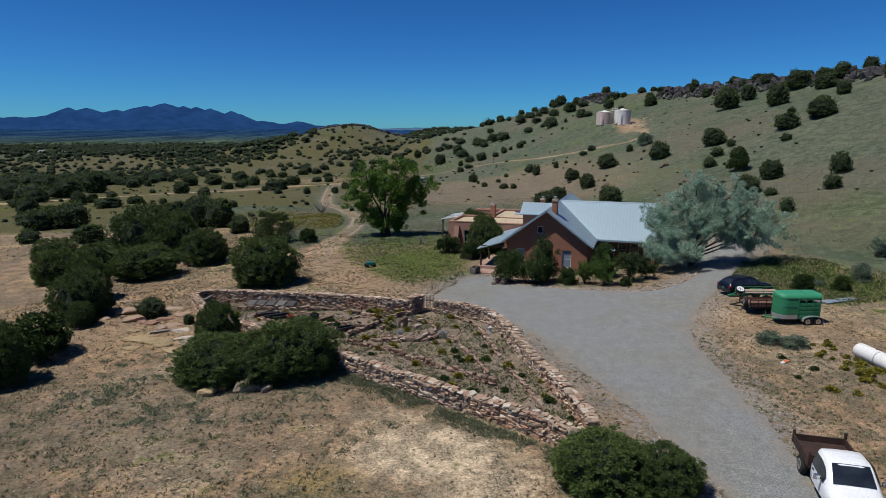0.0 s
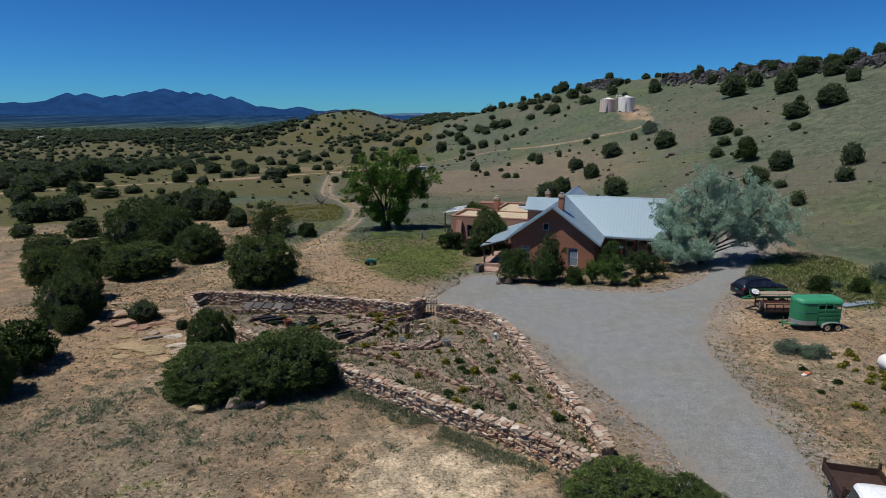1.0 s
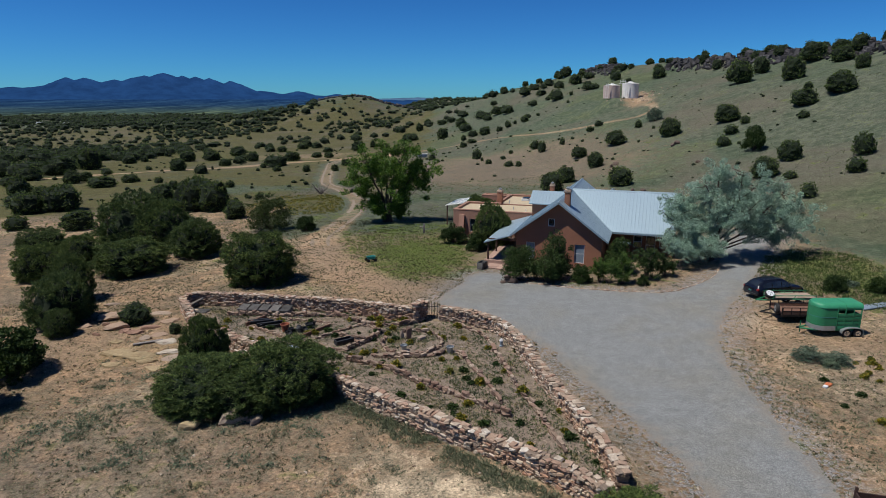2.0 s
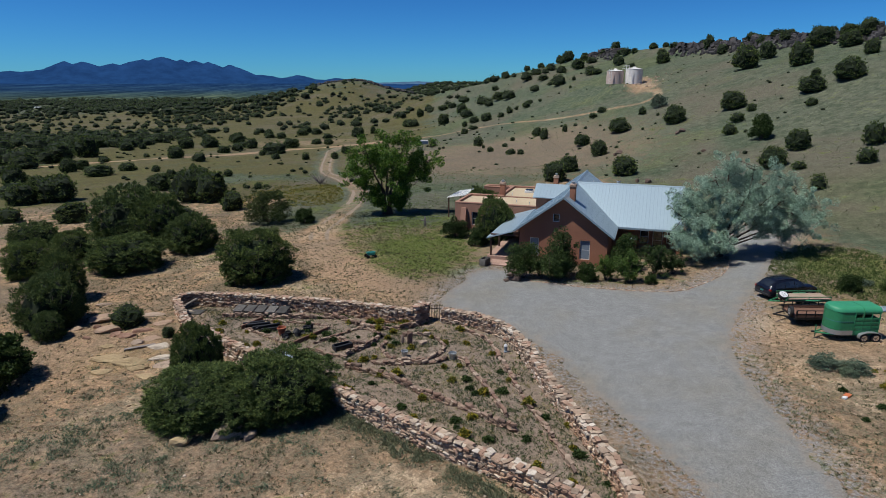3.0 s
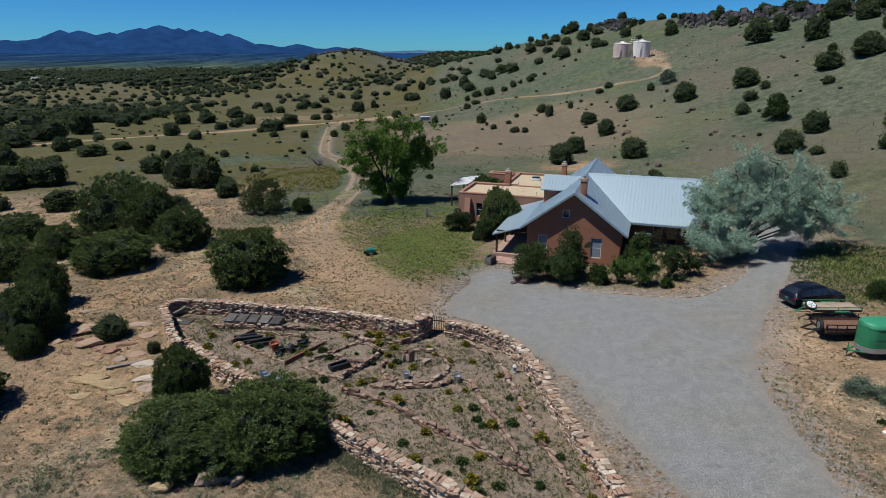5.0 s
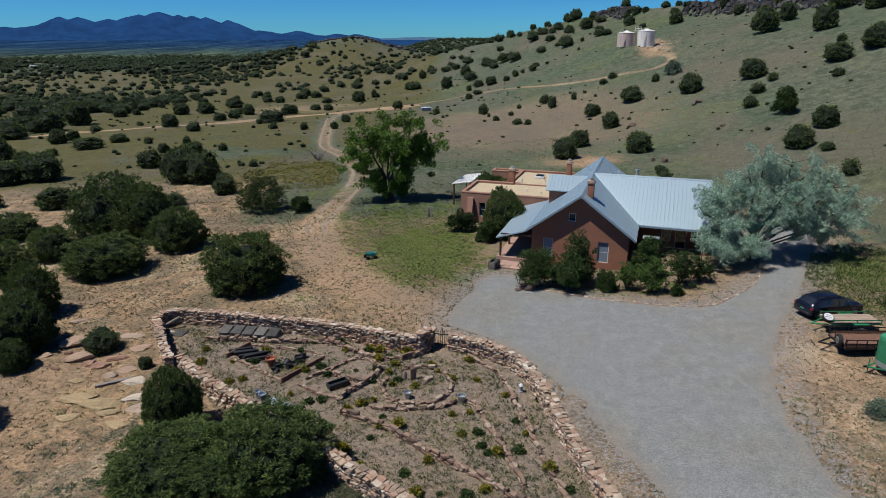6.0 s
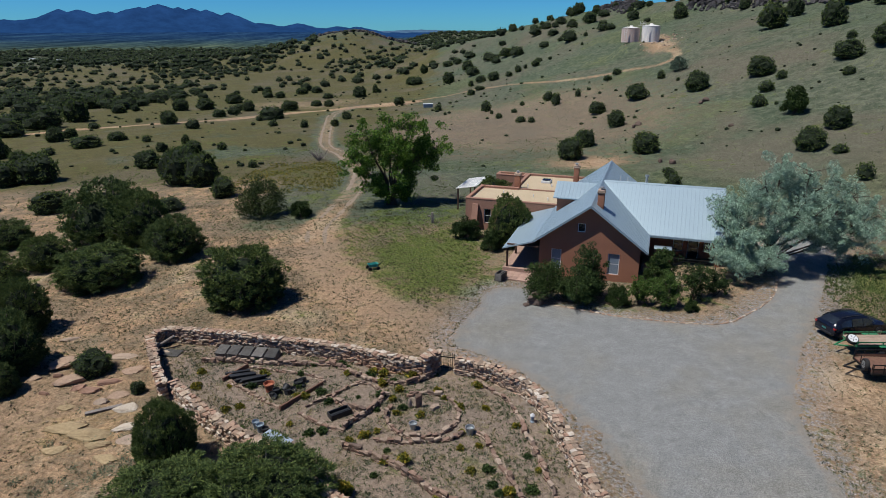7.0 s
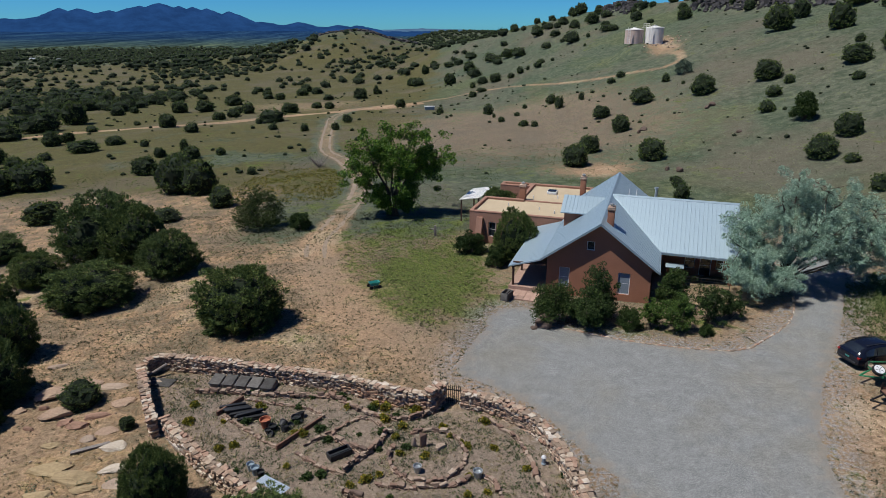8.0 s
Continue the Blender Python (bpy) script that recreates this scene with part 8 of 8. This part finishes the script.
def build_utility_trailers():
    x, y = 23.0, 42.5
    t = thing("utility_trailer", "black open utility trailer with a brown timber floor", "trailer", (x, y, ground_z(x, y)), 178)
    part("floor", B((-1.7, -0.85, 0.52), (1.6, 0.85, 0.58)), M_BROWNTIMBER, t, soft=False)
    part("chassis", B((-1.72, -0.88, 0.42), (1.62, 0.88, 0.52)), M_IRON, t, soft=False)
    for sy in (-1, 1):
        for z in (0.75, 0.98):
            part("rail", B((-1.7, sy * 0.86 - 0.02, z), (1.6, sy * 0.86 + 0.02, z + 0.04)), M_IRON, t, soft=False)
        for k in range(7):
            px = -1.68 + k * 0.545
            part("upright", B((px - 0.02, sy * 0.86 - 0.02, 0.52), (px + 0.02, sy * 0.86 + 0.02, 1.0)), M_IRON, t, soft=False)
        part("board", B((-1.68, sy * 0.85 - 0.012, 0.60), (1.58, sy * 0.85 + 0.012, 0.74)), M_BROWNTIMBER, t, soft=False)
        wheel(t, -0.3, sy * 1.02, 0.33, 0.33, 0.19, M_GALV)
        part("mudguard", B((-0.75, sy * 1.02 - 0.11, 0.70), (0.15, sy * 1.02 + 0.11, 0.73), 0.01), M_IRON, t)
    for k in range(4):
        part("front_bar", B((1.58, -0.8 + k * 0.52, 0.58), (1.61, -0.77 + k * 0.52, 1.0)), M_IRON, t, soft=False)
    part("tongue", tube(tube(bmesh.new(), (1.6, -0.6, 0.45), (2.6, 0, 0.45), 0.05), (1.6, 0.6, 0.45), (2.6, 0, 0.45), 0.05), M_IRON, t)
    sp = wheel(t, 1.78, 0.45, 0.82, 0.33, 0.2, M_GALV, side=-1)
    sp.matrix_basis = Matrix.Translation((1.78, 0.45, 0.82)) @ Matrix.Rotation(radians(80), 4, "Z") @ Matrix.Translation((-1.78, -0.45, -0.82))
    x, y = 23.6, 45.0
    t = thing("flatbed_trailer", "green-framed trailer with a weathered plank deck", "trailer", (x, y, ground_z(x, y)), 180)
    part("frame", B((-1.5, -0.62, 0.62), (1.5, 0.62, 0.72)), M_GREENPAINT, t, soft=False)
    for k in range(6):
        part("plank", B((-1.5, -0.62 + k * 0.207, 0.725), (1.5, -0.62 + k * 0.207 + 0.195, 0.765)), M_PALESTONE, t, "pale weathered plank", soft=False)
    for sy in (-1, 1):
        wheel(t, -0.2, sy * 0.78, 0.33, 0.33, 0.19, M_GALV)
        part("mudguard", B((-0.65, sy * 0.78 - 0.11, 0.70), (0.25, sy * 0.78 + 0.11, 0.74), 0.01), M_GREENPAINT, t)
        part("side_rail", B((-1.5, sy * 0.64 - 0.02, 0.9), (1.5, sy * 0.64 + 0.02, 0.95)), M_GREENPAINT, t, soft=False)
        for px in (-1.45, 0, 1.45):
            part("upright", B((px - 0.02, sy * 0.64 - 0.02, 0.62), (px + 0.02, sy * 0.64 + 0.02, 0.95)), M_GREENPAINT, t, soft=False)
    part("tongue", tube(tube(bmesh.new(), (1.5, -0.4, 0.55), (2.3, 0, 0.45), 0.045), (1.5, 0.4, 0.55), (2.3, 0, 0.45), 0.045), M_GREENPAINT, t)
    sp = wheel(t, 1.55, 0.3, 0.95, 0.33, 0.2, M_WINFRAME, 0.8, side=-1)
    sp.matrix_basis = Matrix.Translation((1.55, 0.3, 0.95)) @ Matrix.Rotation(radians(60), 4, "X") @ Matrix.Translation((-1.55, -0.3, -0.95))


def build_yard_steel():
    x, y = 23.85, 31.4
    t = thing("white_tank", "long white steel cylinder lying on the ground among weeds", "tank", (x, y, ground_z(x, y) + 0.42), 0)
    turn = Matrix.Rotation(radians(4.5), 4, "Z") @ Matrix.Rotation(radians(-90), 4, "X")
    part("shell", lathe(bmesh.new(), [(0.16, -2.75), (0.30, -2.66), (0.40, -2.5), (0.42, -2.4), (0.42, 2.1), (0.40, 2.2), (0.30, 2.34), (0.16, 2.42)], 32, turn), M_WHITETANK, t)
    for d in (-1.6, 0.7):
        part("band", lathe(bmesh.new(), [(0.425, d - 0.03), (0.435, d - 0.02), (0.435, d + 0.02), (0.425, d + 0.03)], 32, turn), M_GALV, t)
        part("cradle", B((-0.35, -0.08, -0.46), (0.35, 0.08, -0.3), 0.02, Matrix.Translation((0, d, 0))), M_GREYTIMBER, t)
    part("fitting", lathe(bmesh.new(), [(0.12, 0.38), (0.12, 0.5), (0.16, 0.5), (0.16, 0.56), (0.05, 0.6)], 14, Matrix.Translation((0, -0.5, 0))), M_WHITETANK, t)
    part("valve", lathe(bmesh.new(), [(0.05, 0.38), (0.05, 0.47)], 10, Matrix.Translation((0, 1.1, 0))), M_IRON, t)
    t = thing("steel_sheet", "blue-grey steel sheet lying on bare ground", "metal sheet", (29.2, 44.3, ground_z(29.2, 44.3)), 19)
    part("sheet", B((-1.5, -0.35, 0.02), (1.5, 0.35, 0.1), 0.01), M_BLUEGREY, t)
    t = thing("timber_pile", "short pile of dark timbers behind the trailer", "timber", (27.0, 44.2, ground_z(27, 44.2)), 12)
    for k in range(5):
        part("beam", B((-0.8, -0.5 + k * 0.2, 0.02), (0.8, -0.36 + k * 0.2, 0.16 + 0.03 * (k % 2)), 0.01), M_GREYTIMBER, t)
    t = thing("plastic_scrap", "orange and white plastic scrap by the drive", "scrap", (19.2, 33.0, ground_z(19.2, 33)), 40)
    part("orange_piece", B((-0.2, -0.14, 0.0), (0.2, 0.14, 0.1), 0.03), M_ORANGE, t)
    part("white_piece", B((-0.5, -0.1, 0.0), (-0.22, 0.1, 0.1), 0.03), M_WINFRAME, t)


build_suv()
build_pickup()
build_horse_trailer()
build_utility_trailers()
build_yard_steel()

# ---- brush along the right of the drive ----
for x, y, w, h, k in ((20.0, 36.2, 1.8, 0.8, 0), (21.2, 35.6, 1.6, 0.75, 1), (20.6, 35.2, 1.0, 0.5, 0), (34.5, 50.0, 2.0, 1.6, 1), (41.0, 56.6, 2.6, 1.9, 0), (36.5, 52.5, 1.4, 0.9, 1), (30.5, 49.2, 1.2, 0.6, 0)):
    plant("sage_bush", SAGEB[k], x, y, w, h, "blue-green sagebrush on bare ground", "bush", turns.uniform(0, 6.28), "sagebrush")
for x, y, w, h in ((28.6, 47.9, 1.6, 1.5), (31.3, 47.3, 1.5, 1.4), (29.0, 37.0, 1.2, 1.2)):
    plant("cholla", SHRUB[1], x, y, w, h, "spiny dark green cholla on bare ground", "cactus", turns.uniform(0, 6.28), "cholla")
YELLOW = [make_bush(s, 11, 34, 0.15, M_FLOWER, lump=0.27, trunk=False) for s in (51, 52, 53)]
GREENLET = [make_bush(s, 10, 34, 0.15, M_BUSH, lump=0.27, trunk=False) for s in (54, 55)]
r = random.Random(17)
spots = [(-1.2, 40.4), (-0.7, 40.0), (-1.6, 41.0), (-0.4, 39.6), (-2.4, 38.9), (-4.6, 42.7), (-3.5, 42.9), (-3.0, 42.5), (-5.2, 43.0), (-5.0, 37.3), (-5.6, 36.9), (-4.4, 37.6), (-6.6, 42.9), (-0.4, 37.5), (-8.7, 38.2), (2.2, 38.0), (-3.9, 40.3)]
while len(spots) < 110:
    x, y = r.uniform(-16, 6), r.uniform(24, 46)
    if inside(x, y, GARDEN):
        spots.append((x, y))
for i, (x, y) in enumerate(spots):
    w = r.uniform(0.28, 0.62)
    if i < 30 or r.random() < 0.35:
        plant("rabbitbrush", YELLOW[i % 3], x, y, w, w * 0.75, "small yellow-green flowering bush in the garden", "bush", r.uniform(0, 6), "rabbitbrush", 0.02)
    else:
        plant("weed", GREENLET[i % 2], x, y, w, w * 0.6, "small green weed in the garden soil", "weed", r.uniform(0, 6), "weeds in the garden", 0.02)
for k in range(26):
    x, y = 22.6 + r.gauss(0, 0.8), r.uniform(28.5, 36)
    plant("rabbitbrush", YELLOW[k % 3], x, y, r.uniform(0.28, 0.6), r.uniform(0.22, 0.4), "small yellow-green flowering bush on bare ground", "bush", r.uniform(0, 6), "rabbitbrush", 0.02)
for k in range(22):
    x, y = r.uniform(17.5, 30), r.uniform(25, 36)
    plant("rabbitbrush", YELLOW[k % 3] if r.random() < 0.5 else GREENLET[k % 2], x, y, r.uniform(0.25, 0.55), r.uniform(0.15, 0.35), "small yellow-green flowering bush on bare ground", "bush", r.uniform(0, 6), "rabbitbrush", 0.02)


# ---- grass, weeds and pebbles ----
def near_drive(x, y):
    return -1 < x < 36 and inside(x, y, DRIVE_EDGE)


TRACK_LEGS = list(zip(TRACK[::3], TRACK[3::3]))


def near_track(x, y):
    best = 1e9
    for (ax, ay), (bx, by) in TRACK_LEGS:
        if abs(y - ay) < 25:
            dx, dy = bx - ax, by - ay
            t = min(1.0, max(0.0, ((x - ax) * dx + (y - ay) * dy) / (dx * dx + dy * dy)))
            best = min(best, math.hypot(x - ax - t * dx, y - ay - t * dy))
    return best


def tufts(name, label, spots, material, blades, size, seed, tall=1.0):
    """Grass or low weeds in one mesh: little fans of blades."""
    rng = rng_of(seed)
    at = np.array(spots)
    high = land(at[:, 0], at[:, 1]) + np.array([bumps(x, y) for x, y, _ in spots]) + 0.03
    c = np.column_stack([at[:, :2], high])
    s = at[:, 2]
    v, f = leaf_cloud(c, s, blades, size, rng, long=2.0, lift=0.5 * tall, squash=(1, 1, 0.5 * tall), wide=0.28)
    o = new(name, cloud_mesh(name, v, f, material))
    return tagged(o, label, "grass", kind="stuff")


def strew(seed, count, x0, x1, y0, y1, test, lo, hi):
    q = random.Random(seed)
    out, tries = [], 0
    while len(out) < count and tries < count * 12:
        tries += 1
        x, y = q.uniform(x0, x1), q.uniform(y0, y1)
        if test(x, y, q):
            out.append((x, y, q.uniform(lo, hi)))
    return out


def barren(x, y, q):
    """Almost nothing grows on the pale sand."""
    return ((x - 0.2) / 4.2) ** 2 + ((y - 22.6) / 3.0) ** 2 < 1 and q.random() < 0.85


open_ground = lambda x, y, q: not near_drive(x, y) and not barren(x, y, q) and patchy(x, y, 5, 0.25, 1) > q.uniform(-0.5, 0.5)
tufts("dry_grass", "sparse dry tufts over bare earth", strew(201, 9000, -34, 36, 17, 62, open_ground, 0.03, 0.10), M_DRYGRASS, 5, 0.05, 401)
tufts("low_brush", "small dark weeds over bare earth", strew(202, 11000, -34, 36, 17, 62, lambda x, y, q: not near_drive(x, y) and not barren(x, y, q) and q.random() < 24 / y and patchy(x, y, 3.5, 0.1, 7) > q.uniform(-0.5, 0.6), 0.05, 0.13), M_WEED, 9, 0.05, 402)
tufts("yard_tufts", "small olive tufts dotted over the trodden yard", strew(215, 9500, -34, 2, 44, 84, lambda x, y, q: not near_drive(x, y) and patchy(x, y, 4.5, 0.15, 77) > q.uniform(-0.5, 0.6), 0.05, 0.13), M_WEED, 5, 0.07, 415)
tufts("verge_grass", "grey-green tufts on the bare verge", strew(217, 2600, 14, 34, 18, 37, lambda x, y, q: not near_drive(x, y) and patchy(x, y, 3.0, 0.1, 91) > q.uniform(-0.2, 0.5), 0.06, 0.18), M_SAGE, 7, 0.06, 417, 1.2)
tufts("blue_grass", "blue-green grass at the foot of the garden wall", strew(203, 1500, -9, 6, 22, 34, lambda x, y, q: 0.2 < (32.0 - 0.86 * (x + 5.2) - y) < 0.4 + 1.5 * q.random() and patchy(x, y, 2.5, 0.25, 9) > 0, 0.08, 0.2), M_SAGE, 20, 0.06, 403, 1.6)
tufts("sage_tufts", "grey-green sage tufts on bare ground", strew(204, 1500, -26, 6, 17, 34, lambda x, y, q: not barren(x, y, q) and patchy(x, y, 3, 0.0, 12) > 0.15 and not inside(x, y, GARDEN), 0.1, 0.24), M_SAGE, 16, 0.055, 404)
tufts("sage_patches", "blue-green sage patches on bare ground", strew(212, 1100, -20, -5, 26, 40, lambda x, y, q: not inside(x, y, GARDEN) and patchy(x, y, 1.8, 0.0, 40) > 0.2, 0.1, 0.24), M_SAGEBUSH, 14, 0.06, 412)
tufts("lawn_grass", "short green grass beside the house", strew(205, 8500, -14, 4, 50, 84, lambda x, y, q: near_track(x, y) > 2.6 and ((x + 4.6) / 7.5) ** 2 + ((y - 66) / 15) ** 2 < 0.75 + 0.9 * patchy(x, y, 2.5) and not near_drive(x, y), 0.03, 0.09), M_GREENGRASS, 4, 0.05, 405)
tufts("bank_grass", "tall green grass on the bank", strew(206, 4200, 25, 40, 42, 64, lambda x, y, q: not near_drive(x, y) and ((x - 31.5) / 5.5) ** 2 + ((y - 52) / 8.5) ** 2 < 1 + 0.6 * patchy(x, y, 4), 0.08, 0.24), M_BANKGRASS, 6, 0.09, 406, 1.6)
tufts("meadow_grass", "dry yellow-green meadow grass", strew(207, 6500, -60, 20, 68, 130, lambda x, y, q: near_track(x, y) > 2.2 and patchy(x, y, 6, 0.1, 4) > q.uniform(-0.4, 0.5), 0.08, 0.2), M_BANKGRASS, 4, 0.10, 407)
tufts("meadow_flowers", "yellow flowers in the meadow", strew(208, 2200, -31, -13, 90, 112, lambda x, y, q: near_track(x, y) > 2.2 and patchy(x, y, 4, 0.25, 15) > 0, 0.1, 0.2), M_FLOWER, 6, 0.1, 408)
tufts("garden_weeds", "dry weeds in the garden soil", strew(209, 2600, -18, 6, 24, 47, lambda x, y, q: inside(x, y, GARDEN) and patchy(x, y, 1.6, 0.0, 21) > 0.1, 0.05, 0.15), M_DRYGRASS, 7, 0.05, 409)
tufts("garden_sage", "grey-green weeds in the garden soil", strew(216, 2300, -18, 6, 24, 47, lambda x, y, q: inside(x, y, GARDEN) and patchy(x, y, 1.5, 0.0, 33) > 0.05, 0.06, 0.16), M_SAGE, 8, 0.055, 416, 1.2)
tufts("garden_grass", "green weeds between the garden beds", strew(211, 3400, -17, 6, 24, 46, lambda x, y, q: inside(x, y, GARDEN) and patchy(x, y, 2.2, 0.05, 27) + 0.02 * (x + 2) > 0, 0.05, 0.17), M_BANKGRASS, 8, 0.05, 411, 1.4)
tufts("slope_grass", "dry bunch grass over the slope", strew(210, 6000, 22, 100, 62, 175, lambda x, y, q: below_rim(x, y) > 8, 0.1, 0.28), M_SAGE, 4, 0.12, 410)

def clod_mesh(seed, material):
    rng = rng_of(seed)
    bm = bmesh.new()
    for p in rng.normal(size=(9, 3)):
        bm.verts.new(p / np.linalg.norm(p) * rng.uniform(0.35, 0.55))
    bmesh.ops.convex_hull(bm, input=bm.verts[:])
    bmesh.ops.delete(bm, geom=[v for v in bm.verts if not v.link_faces], context="VERTS")
    me = mesh_of("clod", bm)
    me.materials.append(material)
    return me


M_CLOD = stone_mat("clods_and_stones", [(0.0, (0.20, 0.14, 0.10)), (0.5, (0.30, 0.22, 0.155)), (0.85, (0.38, 0.30, 0.22)), (1.0, (0.5, 0.45, 0.38))])
pebbles = random.Random(66)
items = []
PEB = [clod_mesh(s, M_CLOD) for s in range(470, 476)]
while len(items) < 10500:
    x, y = pebbles.uniform(-30, 34), 17 + 38 * pebbles.random() ** 1.7
    s = 0.04 + 0.13 * pebbles.random() ** 2.5
    if not near_drive(x, y) and (not inside(x, y, GARDEN) or pebbles.random() < 0.3) and patchy(x, y, 4, 0.2, 30) > pebbles.uniform(-0.5, 0.4):
        items.append((pebbles.choice(PEB), Matrix.LocRotScale((x, y, ground_z(x, y) + s * 0.2), Euler((0, 0, pebbles.uniform(0, 6))), (s * 1.3, s, s * 0.7))))
join_stones("pebbles", items, None, "loose stones strewn over bare earth")["category"] = "stones"


# ---- far houses in the valley ----
def far_house(x, y, l, w, h, turn):
    t = thing("farmhouse", "small pale farmhouse far off in the valley", "house", (x, y, ground_z(x, y) - 0.3), turn, "farmhouses in the valley")
    part("wall", B((-l / 2, -w / 2, 0), (l / 2, w / 2, h)), M_PALESTONE, t, soft=False)
    part("roof", prism(bmesh.new(), [(-w / 2 - 0.5, h), (w / 2 + 0.5, h), (0, h + w * 0.28)], -l / 2 - 0.5, l / 2 + 0.5, "x"), M_GALV, t, "grey metal roof", soft=False)
    for k in (-1, 1):
        part("window", B((k * l * 0.25 - 0.6, -w / 2 - 0.05, 1.0), (k * l * 0.25 + 0.6, -w / 2 + 0.05, 2.2)), M_GLASS, t, soft=False)


for x, y, l, w, h, turn in ((-595, 940, 16, 7, 1.8, 6), (-555, 930, 8, 5, 1.8, -8), (-420, 1210, 9, 6, 2.2, 10), (-190, 1080, 6, 5, 2.2, 0)):
    far_house(x, y, l, w, h, turn)
